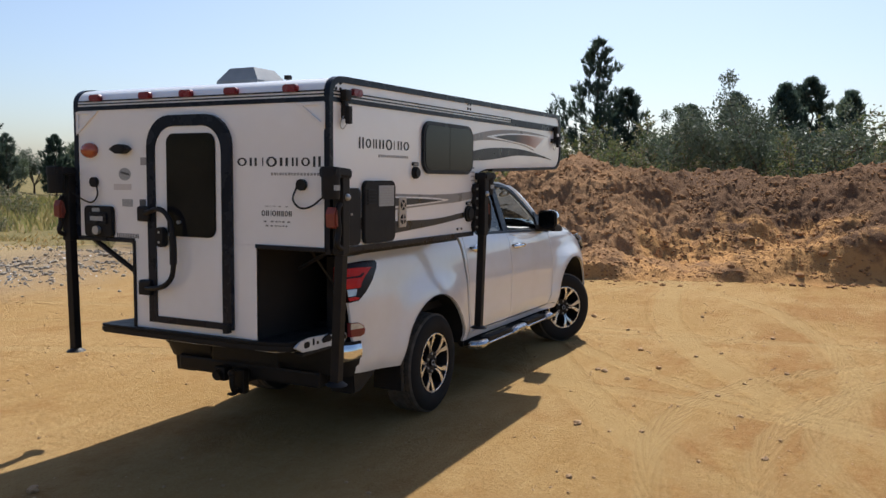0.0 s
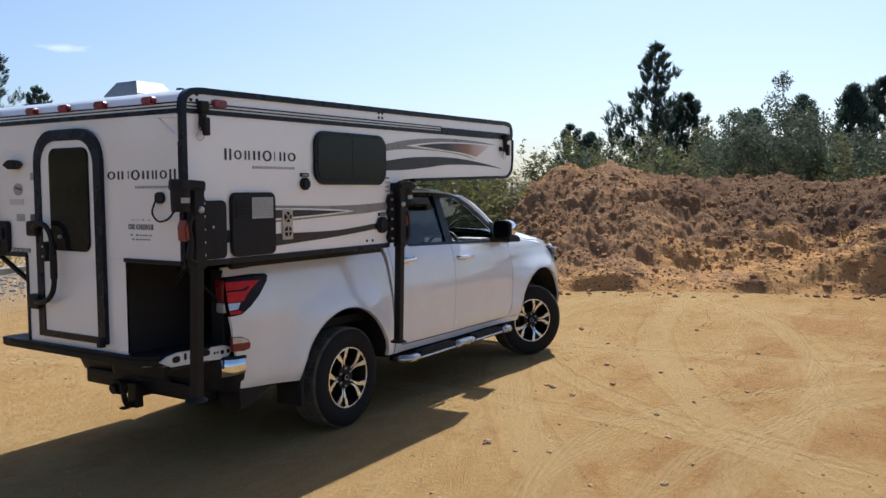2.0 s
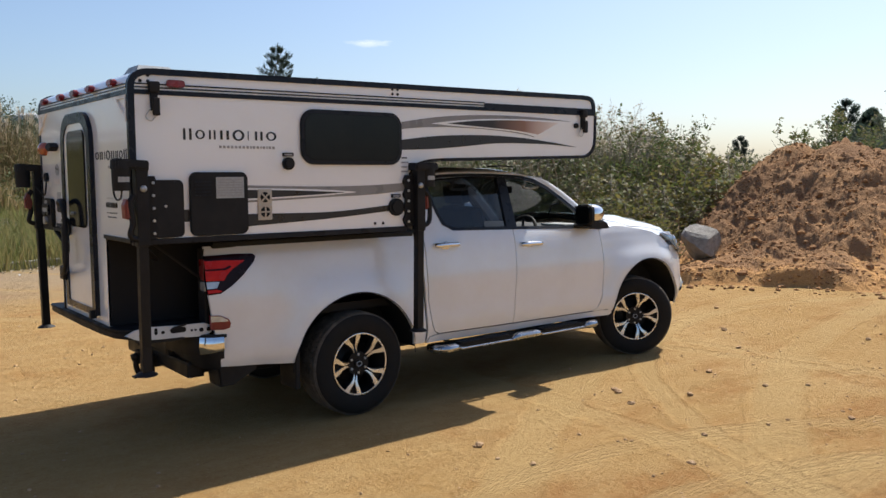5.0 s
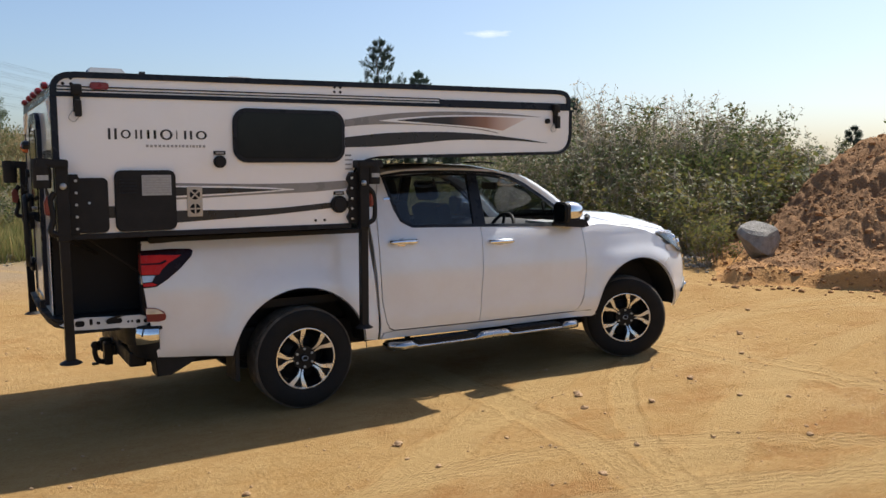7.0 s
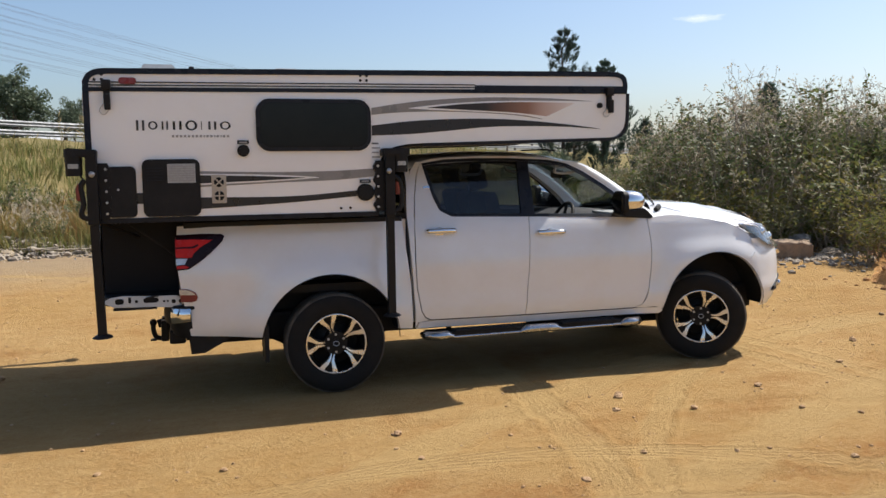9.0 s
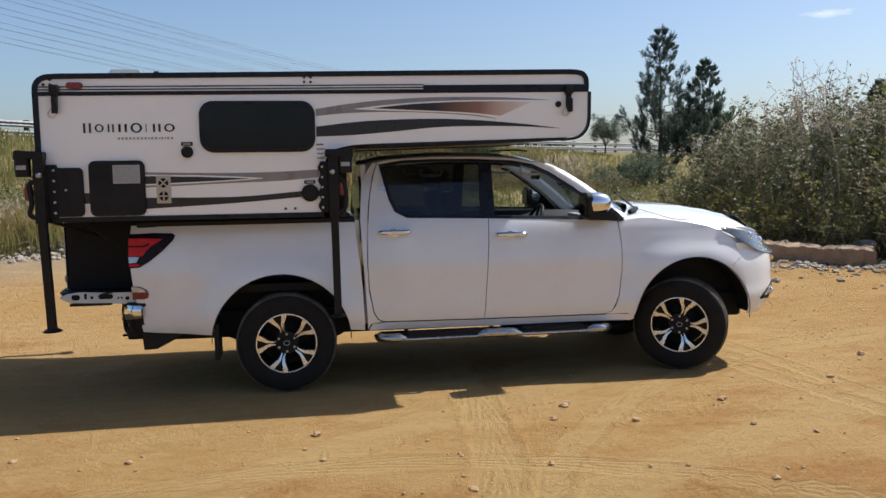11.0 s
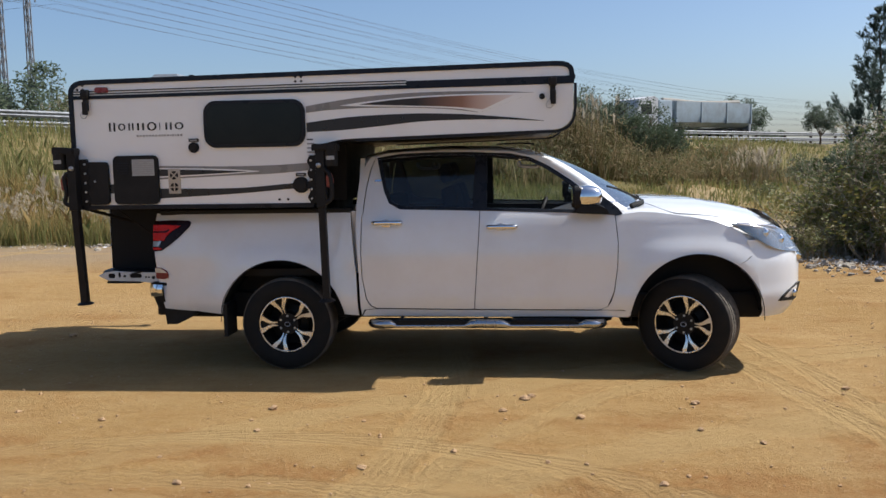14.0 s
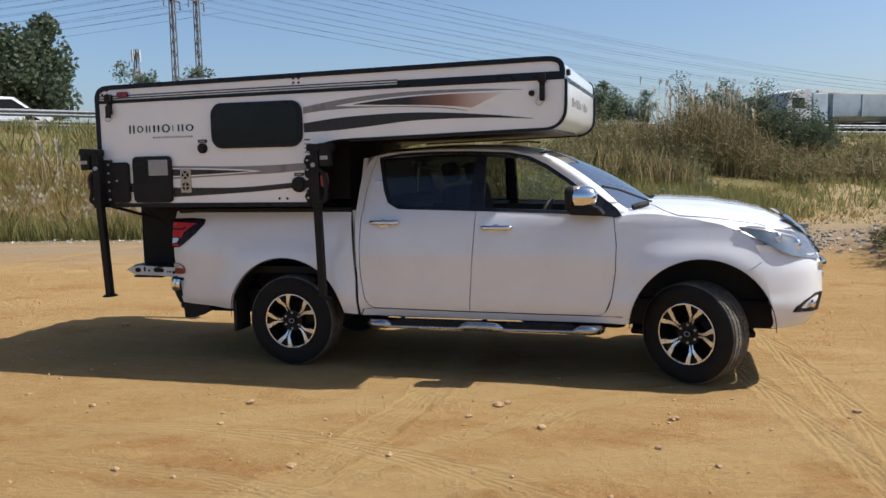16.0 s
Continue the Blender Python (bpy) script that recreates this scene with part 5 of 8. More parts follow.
# side steps: black boards between chrome ends and a chrome middle
for s in (-1, 1):
    y = s * 0.895
    st = part("side_step", prism_bm(rrect(0.72, 2.60, min(s * 0.70, s * 0.90), max(s * 0.70, s * 0.90), 0.03), "z", 0.372, 0.418, 0.008), BLACK_PLASTIC, truck, "black side step with chrome ends and middle", 40)
    part("step_edge", tube(bmesh.new(), [(0.78, y, 0.382), (1.6, y, 0.386), (2.54, y, 0.390)], 0.012, 10), SATIN_CHROME, st, "dull metal lower edge", 60)
    for ring in ([(0.70, s * 0.76, 0.395), (0.725, s * 0.83, 0.395), (0.79, y, 0.398), (0.87, y, 0.400), (0.925, y, 0.390)], [(1.49, y, 0.388), (1.555, y, 0.404), (1.67, y, 0.406), (1.785, y, 0.404), (1.85, y, 0.391)], [(2.40, y, 0.394), (2.46, y, 0.404), (2.53, y, 0.404), (2.59, s * 0.83, 0.40), (2.61, s * 0.76, 0.40)]):
        q = spline(ring, 5)
        bm = bmesh.new()
        n = len(q)
        rows = []
        for k, c in enumerate(q):
            e = min(k, n - 1 - k) / (n - 1) * 2
            rr = 0.018 + 0.018 * smooth01(e / 0.5)
            d = Vector(q[min(k + 1, n - 1)]) - Vector(q[max(k - 1, 0)])
            d.z = 0
            d.normalize()
            side = Vector((d.y, -d.x, 0))
            rows.append([bm.verts.new(Vector(c) + side * (rr * 1.05 * math.cos(a)) + Vector((0, 0, rr * math.sin(a)))) for a in np.linspace(0, 2 * math.pi, 13)[:-1]])
        for r0, r1 in zip(rows, rows[1:]):
            for k in range(12):
                bm.faces.new((r0[k], r0[(k + 1) % 12], r1[(k + 1) % 12], r1[k]))
        bm.faces.new(rows[0])
        bm.faces.new(rows[-1])
        bmesh.ops.recalc_face_normals(bm, faces=bm.faces)
        part("step_cap", bm, SATIN_CHROME, st, "satin chrome step cap", 60)
    for x0, x1 in ((0.93, 1.48), (1.86, 2.39)):
        t = part("step_tread", prism_bm(rrect(x0, x1, min(s * 0.80, s * 0.902), max(s * 0.80, s * 0.902), 0.03), "z", 0.412, 0.434, 0.006), BLACK_PLASTIC, st)
        for k in range(3):
            part("tread_rib", box_bm(x0 + 0.04, x1 - 0.04, s * (0.825 + 0.025 * k) - 0.004, s * (0.825 + 0.025 * k) + 0.004, 0.432, 0.439, 0.002), BLACK_TRIM, t)
    for x in (0.95, 1.65, 2.35):
        part("step_bracket", tube(bmesh.new(), [(x, s * 0.80, 0.39), (x, s * 0.50, 0.46)], 0.018, 8), BLACK_STEEL, st)
# handles
for d, xc, zc in ((rear_doors, 0.855, 1.222), (front_doors, 1.792, 1.182)):
    for s, ob in ((-1, d[0]), (1, d[1])):
        y = half_width(xc, zc)
        bm = bmesh.new()
        tube(bm, spline([(xc - 0.115, s * (y - 0.01), zc), (xc - 0.10, s * (y + 0.032), zc), (xc, s * (y + 0.040), zc + 0.002), (xc + 0.10, s * (y + 0.032), zc), (xc + 0.115, s * (y - 0.01), zc)], 4), 0.0205, 10)
        part("door_handle", bm, CHROME, ob, "chrome handle", 60)
        bm = bmesh.new()
        prism(bm, [(xc - 0.01 + 0.045 * math.cos(a), zc - 0.006 + 0.034 * math.sin(a)) for a in np.linspace(0, 6.283, 25)[:-1]], "y", s * (y + 0.001), s * (y + 0.006))
        part("handle_cup", bm, CHROME, ob, "chrome finger cup")
bm = bmesh.new()
bm_pts = panel([(0.745, 1.555), (0.800, 1.558), (0.800, 1.572), (0.745, 1.568)], inset(half_width, -0.012), 0.05, (), 0.01, -1)
part("window_badge", bm_pts, CHROME, rear_doors[0])
bm.free()
# mirrors
for s, ob in ((-1, front_doors[0]), (1, front_doors[1])):
    bm = bmesh.new()
    def shell(u, v):
        a, b = 2 * math.pi * u, math.pi * v
        k = math.sin(b) ** 0.55
        px, py, pz = -math.cos(b), math.cos(a), math.sin(a)
        sg = lambda q: math.copysign(abs(q) ** 0.88, q)
        return (2.458 + 0.122 * (px if px > -0.55 else -0.55), s * (0.905 + 0.091 * sg(py) * k), 1.418 + 0.090 * sg(pz) * k)
    grid(bm, shell, 24, 14)
    bmesh.ops.remove_doubles(bm, verts=bm.verts, dist=0.0005)
    bmesh.ops.recalc_face_normals(bm, faces=bm.faces)
    mir = part("wing_mirror", bm, CHROME, ob, "chrome mirror shell", 60)
    part("mirror_rim", prism_bm(rrect(s * 0.905 - 0.096, s * 0.905 + 0.096, 1.322, 1.506, 0.05), "x", 2.352, 2.412, 0.012), BLACK_PLASTIC, mir, "black mirror housing", 40)
    part("mirror_glass", prism_bm(rrect(s * 0.905 - 0.082, s * 0.905 + 0.082, 1.335, 1.487, 0.04), "x", 2.347, 2.354), surface("mirror_silver", (0.05, 0.055, 0.06), (0.06, 0.065, 0.07), 0.05, 0.9), mir)
    part("mirror_base", prism_bm([(2.365, 1.312), (2.39, 1.292), (2.60, 1.284), (2.63, 1.292), (2.60, 1.335), (2.55, 1.356), (2.40, 1.356)], "y", s * 0.77, s * 0.985, 0.008), BLACK_PLASTIC, mir)
    part("mirror_sail", panel([(2.44, 1.295), (2.60, 1.272), (2.715, 1.262), (2.752, 1.274), (2.715, 1.325), (2.60, 1.415), (2.52, 1.475), (2.47, 1.49)], inset(half_width, -0.009), 0.05, (), 0.02, s), BLACK_TRIM, ob)
# cabin
for y in (-0.38, 0.38):
    for x0, nm in ((1.42, "front"),):
        bm = bmesh.new()
        add_box(bm, x0, x0 + 0.50, y - 0.25, y + 0.25, 0.80, 0.96, 0.05)
        seat = part("seat", bm, SEAT_CLOTH, truck, "dark cloth seat", 50)
        bm = bmesh.new()
        m = Matrix.Translation((x0 + 0.06, y, 0.92)) @ Matrix.Rotation(radians(-14), 4, "Y")
        add_box(bm, -0.07, 0.07, -0.24, 0.24, 0, 0.60, 0.05, m=m)
        part("backrest", bm, SEAT_CLOTH, seat, "", 50)
        bm = bmesh.new()
        add_box(bm, -0.05, 0.05, -0.13, 0.13, 0.63, 0.80, 0.04, m=m)
        part("headrest", bm, SEAT_CLOTH, seat, "", 50)
bm = bmesh.new()
add_box(bm, 0.80, 1.22, -0.68, 0.68, 0.80, 0.95, 0.05)
add_box(bm, 0.70, 0.84, -0.68, 0.68, 0.90, 1.42, 0.05)
part("rear_bench", bm, SEAT_CLOTH, truck, smooth=50)
part("dashboard", prism_bm([(2.20, 0.80), (2.16, 1.05), (2.24, 1.24), (2.40, 1.29), (2.85, 1.28), (2.85, 0.80)], "y", -0.70, 0.70, 0.02), DASH_PLASTIC, truck, smooth=40)
bm = bmesh.new()
m = Matrix.Translation((2.08, -0.38, 1.22)) @ Matrix.Rotation(radians(-65), 4, "Y")
ring = [m @ Vector((0.185 * math.cos(a), 0.185 * math.sin(a), 0)) for a in np.linspace(0, 2 * math.pi, 29)]
tube(bm, ring, 0.016, 8, False)
for a in (0.2, 2.94, 4.71):
    tube(bm, [m @ Vector((0, 0, -0.02)), m @ Vector((0.18 * math.cos(a), 0.18 * math.sin(a), 0))], 0.014, 6)
sw = part("steering_wheel", bm, BLACK_PLASTIC, truck, smooth=60)
part("wheel_boss", tube(bmesh.new(), [m @ Vector((0, 0, -0.05)), m @ Vector((0, 0, 0.01))], 0.07, 14), BLACK_PLASTIC, sw)
part("rear_view_mirror", box_bm(2.20, 2.225, -0.12, 0.12, 1.60, 1.67, 0.012), BLACK_PLASTIC, truck)
for y in (-0.60, 0.60):
    for x in (1.18, 2.02):
        part("grab_handle", tube(bmesh.new(), spline([(x - 0.09, y, 1.70), (x - 0.08, y * 0.93, 1.665), (x, y * 0.92, 1.655), (x + 0.08, y * 0.93, 1.66), (x + 0.09, y, 1.69)], 4), 0.012, 8), LABEL_GREY, truck, "pale roof grab handle", 60)
part("roof_aerial", tube(bmesh.new(), [(1.74, -0.30, 1.852), (1.95, -0.30, 1.858), (2.06, -0.30, 1.848)], 0.007, 6), BLACK_PLASTIC, truck)
part("sun_visor", box_bm(1.98, 2.14, -0.60, -0.18, 1.735, 1.755, 0.008), LABEL_GREY, truck)
part("headlining", grid(bmesh.new(), lambda u, v: (0.72 + 1.3 * u, (2 * v - 1) * 0.56, roof_top(0.72 + 1.3 * u, 2 * v - 1) - 0.05), 8, 8), LABEL_GREY, truck)
part("cabin_floor", box_bm(0.66, 2.85, -0.72, 0.72, 0.60, 0.66), BLACK_BOX, truck)
part("cloth_on_dash", box_bm(2.42, 2.62, -0.62, -0.30, 1.292, 1.315, 0.01), LABEL_GREY, truck, "pale papers on the dashboard")


# wheels
def wheel(at, turn, label, phase):
    """An alloy wheel with five forked spokes and a dusty road tyre; its outer face looks to -y."""
    w = part("wheel", revolve(bmesh.new(), [(0.222, -0.085), (0.229, -0.112), (0.240, -0.126), (0.262, -0.133), (0.300, -0.137), (0.340, -0.132), (0.364, -0.121), (0.376, -0.106), (0.3795, -0.05), (0.380, 0.05), (0.376, 0.106), (0.364, 0.121), (0.34, 0.132), (0.27, 0.133), (0.235, 0.11)], 72), RUBBER, truck, label, 40)
    bm = bmesh.new()
    for k in range(60):
        for row, (y0, y1) in enumerate(((-0.106, -0.068), (-0.062, -0.024), (-0.018, 0.018), (0.024, 0.062), (0.068, 0.106))):
            a = 2 * math.pi * (k + 0.5 * (row % 2)) / 60
            rr = 0.3862 if row not in (0, 4) else 0.3835
            add_box(bm, 0.368, rr, y0, y1, -0.0182, 0.0182, m=Matrix.Rotation(-a, 4, "Y") @ Matrix.Rotation(0.10 * (1 if row % 2 else -1), 4, "X"))
    part("tread", bm, TREAD_RUBBER, w, "dusty block tread, paler as if sunlit")
    for sy in (-1, 1):
        part("tyre_shoulder", revolve(bmesh.new(), [(0.3695, sy * 0.1175), (0.3790, sy * 0.1075), (0.3805, sy * 0.0950)], 72), TREAD_RUBBER, w, "dusty worn shoulder, paler as if sunlit", 40)
    part("rim_barrel", revolve(bmesh.new(), [(0.234, -0.120), (0.230, -0.126), (0.222, -0.124), (0.216, -0.108), (0.205, -0.05), (0.205, 0.10)], 60), ALLOY_DARK, w, "", 40)
    part("rim_edge", revolve(bmesh.new(), [(0.2335, -0.1275), (0.2285, -0.1295), (0.2235, -0.1280), (0.2215, -0.1240)], 60), ALLOY, w, "machined rim edge", 40)
    # each blade bends out from the hub to the rim, close to its twin
    line = [(0.086, 0.145, -0.098), (0.105, 0.105, -0.103), (0.128, 0.095, -0.109), (0.150, 0.122, -0.114), (0.172, 0.172, -0.118), (0.196, 0.222, -0.1215), (0.224, 0.245, -0.124)]
    wid = [0.003, 0.0060, 0.0092, 0.0122, 0.0146, 0.0166, 0.0205]
    for k in range(5):
        a0 = 2 * math.pi * k / 5 + phase
        for sgn in (-1, 1):
            made = []
            for lift, grow, deep in ((0.004, 0.006, 0.045), (-0.002, 0.0, 0.010)):
                target = bmesh.new()
                rows = []
                for (r, da, y), wd in zip(line, wid):
                    d = (wd + grow) / r
                    rows.append([target.verts.new((r * math.cos(a0 + sgn * q), yy, r * math.sin(a0 + sgn * q))) for q, yy in ((da - d, y + lift), (da + d, y + lift), (da + d, y + lift + deep), (da - d, y + lift + deep))])
                for p, q in zip(rows, rows[1:]):
                    for i in range(4):
                        target.faces.new((p[i], p[(i + 1) % 4], q[(i + 1) % 4], q[i]))
                target.faces.new(rows[0])
                target.faces.new(rows[-1])
                bmesh.ops.recalc_face_normals(target, faces=target.faces)
                made.append(target)
            part("spoke", made[0], ALLOY_DARK, w, "black painted spoke")
            part("spoke_face", made[1], ALLOY, w, "machined spoke face")
        # black web between the twin blades
        bm = bmesh.new()
        rows = [[bm.verts.new((r * math.cos(a0 + q), yy, r * math.sin(a0 + q))) for q, yy in ((-da, y + 0.016), (da, y + 0.016), (da, y + 0.05), (-da, y + 0.05))] for r, da, y in line]
        for p, q in zip(rows, rows[1:]):
            for i in range(4):
                bm.faces.new((p[i], p[(i + 1) % 4], q[(i + 1) % 4], q[i]))
        bm.faces.new(rows[0])
        bm.faces.new(rows[-1])
        bmesh.ops.recalc_face_normals(bm, faces=bm.faces)
        part("spoke_web", bm, ALLOY_DARK, w)
    bm = bmesh.new()
    tube(bm, [(0, -0.094, 0), (0, 0.0, 0)], 0.090, 30)
    tube(bm, [(0, -0.110, 0), (0, -0.09, 0)], 0.034, 20)
    part("hub", bm, ALLOY_DARK, w)
    bm = bmesh.new()
    tube(bm, [(0.022 * math.cos(a), -0.112, 0.018 * math.sin(a)) for a in np.linspace(0, 2 * math.pi, 19)], 0.003, 5, False)
    part("hub_ring", bm, STEEL, w)
    for k in range(6):
        a = 2 * math.pi * k / 6 + math.pi / 2
        part("wheel_nut", tube(bmesh.new(), [(0.068 * math.cos(a), -0.092, 0.068 * math.sin(a)), (0.068 * math.cos(a), -0.104, 0.068 * math.sin(a))], 0.010, 6), STEEL, w)
    part("brake_disc", revolve(bmesh.new(), [(0.06, -0.02), (0.150, 0.02), (0.150, 0.045), (0.06, 0.045)], 36), BLACK_STEEL, w)
    part("dust_shield", revolve(bmesh.new(), [(0.05, 0.058), (0.190, 0.058), (0.198, 0.050), (0.200, 0.064), (0.05, 0.066)], 36), BLACK_STEEL, w)
    w.matrix_basis = turn
    w.location = at
    return w


wheel((0, -0.725, 0.386), Matrix.Rotation(0, 4, "Y"), "alloy wheel with a dusty all-terrain tyre", math.pi)
wheel((0, 0.725, 0.386), Matrix.Rotation(radians(180), 4, "Z"), "alloy wheel with a dusty all-terrain tyre", 0.3)
wheel((3.287, -0.712, 0.386), Matrix.Rotation(radians(-29), 4, "Z"), "steered alloy wheel with a dusty all-terrain tyre", 0.0)
wheel((3.287, 0.735, 0.386), Matrix.Rotation(radians(153), 4, "Z"), "steered alloy wheel with a dusty all-terrain tyre", 0.7)


# ---- the slide-on camper ----
camper = thing("truck_camper", "white slide-on camper with dark edge trim on the pickup's bed", "truck camper", (-0.6, 0.03, 1.4))
CAMPER_AT = Vector((-0.6, 0.03, 1.4))
YR, YL, XR, XF = -1.02, 1.08, -1.68, 2.35


def cpart(name, bm, material, label="", parent=None, smooth=None):
    ob = part(name, bm, material, parent or camper, label, smooth)
    if parent is None:
        ob.matrix_parent_inverse = Matrix.Translation(-CAMPER_AT)
    return ob


def roof_z(x):
    return 2.405 + 0.0125 * (x + 1.68)


def seam_z(x):
    return 2.272 + 0.0075 * (x + 1.68)


def under_z(x):
    return 1.905 + 0.024 * (x - 0.64)


NOTCH = spline([(0.30, 1.405), (0.305, 1.62), (0.325, 1.77), (0.40, 1.86), (0.52, 1.895), (0.66, 1.905)], 5)
FRONT = spline([(2.16, under_z(2.16)), (2.235, 1.947), (2.298, 1.975), (2.337, 2.028), (2.350, 2.10)], 3) + [(2.352, seam_z(2.35) - 0.012)]
SIDE = [(XR, 1.405)] + NOTCH + FRONT + [(XR, seam_z(XR) - 0.012)]
bm = prism_bm(SIDE, "y", YR, YL)
cpart("body", bm, CAMPER_WHITE, smooth=30)
ROOF = [(XR, seam_z(XR) + 0.012), (2.352, seam_z(2.35) + 0.012), (2.352, 2.36)] + spline([(2.350, 2.375), (2.340, 2.410), (2.312, 2.436), (2.270, 2.450), (2.21, roof_z(2.2))], 3) + [(x, roof_z(x)) for x in (1.4, 0.4, -0.6)] + spline([(-1.53, roof_z(-1.53)), (-1.60, 2.398), (-1.648, 2.372), (-1.673, 2.335), (XR, 2.30)], 3)
bm = prism_bm(ROOF, "y", YR, YL)
cpart("roof", bm, CAMPER_WHITE, "white moulded pop-up roof", smooth=30)
# dark band that closes roof and body
BAND = [(XR - 0.006, seam_z(XR) - 0.014), (XF + 0.008, seam_z(XF) - 0.014), (XF + 0.008, seam_z(XF) + 0.014), (XR - 0.006, seam_z(XR) + 0.014)]
cpart("seam_band", prism_bm(BAND, "y", YR - 0.008, YL + 0.008), NAVY_TRIM)
for k, dz in ((0, 0.028), (1, 0.048)):
    cpart("rub_strip", prism_bm([(XR - 0.004, seam_z(XR) + dz - 0.004), (1.07, seam_z(1.07) + dz - 0.004), (1.07, seam_z(1.07) + dz + 0.004), (XR - 0.004, seam_z(XR) + dz + 0.004)], "y", YR - 0.006, YL + 0.006), NAVY_TRIM)
cpart("rub_strip", prism_bm([(1.07, seam_z(1.07) + 0.010), (XF, seam_z(XF) + 0.010), (XF, seam_z(XF) + 0.045), (1.07, seam_z(1.07) + 0.045)], "y", YR - 0.007, YL + 0.007), NAVY_TRIM)


def edge_trim(pts, y, w, out):
    """A flat bead along the side view's edge, w wide, standing out of the wall."""
    bm = bmesh.new()
    n = len(pts)
    rows = []
    for i, p in enumerate(pts):
        a, b = Vector(pts[max(0, i - 1)]), Vector(pts[min(n - 1, i + 1)])
        d = (b - a).normalized()
        nrm = Vector((-d.y, d.x))
        q = Vector(p)
        e = q + nrm * w
        rows.append([bm.verts.new((q.x, y, q.y)), bm.verts.new((q.x, y + out, q.y)), bm.verts.new((e.x, y + out, e.y)), bm.verts.new((e.x, y, e.y))])
    for r, s in zip(rows, rows[1:]):
        for k in range(4):
            bm.faces.new((r[k], r[(k + 1) % 4], s[(k + 1) % 4], s[k]))
    bm.faces.new(rows[0])
    bm.faces.new(rows[-1][::-1])
    bmesh.ops.recalc_face_normals(bm, faces=bm.faces)
    return bm


roof_line = [(XR - 0.004, seam_z(XR) + 0.014)] + spline([(XR - 0.004, 2.300), (-1.678, 2.338), (-1.652, 2.378), (-1.602, 2.405), (-1.53, 2.413)], 3) + [(x, roof_z(x) + 0.006) for x in (-0.6, 0.4, 1.4, 2.2)] + spline([(2.265, 2.457), (2.315, 2.443), (2.346, 2.414), (2.358, 2.375), (2.36, 2.34)], 3) + [(2.36, seam_z(XF) + 0.014)]
for y, out in ((YR + 0.03, -0.04), (YL - 0.03, 0.04)):
    cpart("roof_edge_trim", edge_trim(roof_line, y, -0.038, out), NAVY_TRIM)
    cpart("front_edge_trim", edge_trim([(2.358, seam_z(XF) - 0.012)] + spline([(2.356, 2.10), (2.343, 2.025), (2.302, 1.970), (2.237, 1.942), (2.16, under_z(2.16) - 0.005)], 3) + [(x, under_z(x) - 0.005) for x in (1.6, 1.1, 0.66)], y, 0.020, out), BLACK_TRIM)
    cpart("rear_edge_trim", box_bm(XR - 0.006, XR + 0.034, min(y, y + out), max(y, y + out), 1.40, seam_z(XR) - 0.014, 0.004), NAVY_TRIM)
    cpart("sill_trim", box_bm(XR, 0.31, min(y, y + out), max(y, y + out), 1.37, 1.405, 0.004), BLACK_TRIM)
# lower body between the wheel boxes of the bed
cpart("lower_body", box_bm(XR + 0.004, 0.30, -0.483, 0.54, 0.815, 1.405), BLACK_BOX)
cpart("lower_rear_wall", box_bm(XR - 0.0, XR + 0.02, -0.483, 0.54, 0.812, 1.405, 0.004), CAMPER_WHITE)
cpart("wing_floor", box_bm(XR + 0.01, 0.30, -1.0, 1.06, 1.378, 1.404), BLACK_BOX)
cpart("wing_corner_trim", box_bm(XR - 0.012, XR + 0.0, -1.0, -0.483, 1.385, 1.41, 0.003), BLACK_TRIM)
cpart("wing_corner_trim", box_bm(XR - 0.012, XR + 0.0, 0.54, 1.06, 1.375, 1.40, 0.003), BLACK_TRIM)
cpart("lower_corner_trim", box_bm(XR - 0.01, XR + 0.015, 0.53, 0.552, 0.81, 1.39, 0.003), BLACK_TRIM)
# rear door
door = cpart("door", prism_bm(rrect(-0.245, 0.325, 0.90, 2.14, 0.16, 6, (0, 1, 1, 0)), "x", XR - 0.022, XR, 0.004), CAMPER_WHITE)
cpart("door_frame", prism_bm(rrect(-0.309, 0.389, 0.862, 2.207, 0.20, 6, (0, 1, 1, 0)), "x", XR - 0.030, XR, 0, rrect(-0.238, 0.318, 0.905, 2.137, 0.155, 6, (0, 1, 1, 0))), NAVY_TRIM)
part("door_window", prism_bm(rrect(-0.190, 0.215, 1.435, 2.09, 0.06), "x", XR - 0.034, XR - 0.020, 0.004), DARK_GLASS, door)
bm = bmesh.new()
tube(bm, [(XR - 0.03, 0.105, 1.527), (XR - 0.05, 0.105, 1.527)], 0.012, 14)
part("door_lock", bm, STEEL, door)
bm = bmesh.new()
add_box(bm, XR - 0.06, XR - 0.02, -0.30, -0.26, 0.845, 0.90, 0.004)
cpart("door_stop", bm, BLACK_PLASTIC)
handle = cpart("grab_handle", tube(bmesh.new(), spline([(XR - 0.04, 0.40, 1.575), (XR - 0.075, 0.32, 1.592), (XR - 0.085, 0.24, 1.610), (XR - 0.09, 0.17, 1.585), (XR - 0.09, 0.125, 1.52), (XR - 0.09, 0.11, 1.40), (XR - 0.09, 0.11, 1.24), (XR - 0.09, 0.135, 1.165), (XR - 0.085, 0.20, 1.115), (XR - 0.07, 0.30, 1.092), (XR - 0.04, 0.40, 1.085)], 4), 0.017, 10), BLACK_PLASTIC, smooth=40)
part("grip", tube(bmesh.new(), [(XR - 0.09, 0.112, 1.44), (XR - 0.09, 0.108, 1.35), (XR - 0.09, 0.109, 1.26)], 0.023, 12), BLACK_PLASTIC, handle, "ribbed black grip", 40)
for z in (1.572, 1.087):
    part("handle_foot", box_bm(XR - 0.055, XR, 0.355, 0.462, z - 0.050, z + 0.050, 0.014), BLACK_PLASTIC, handle)
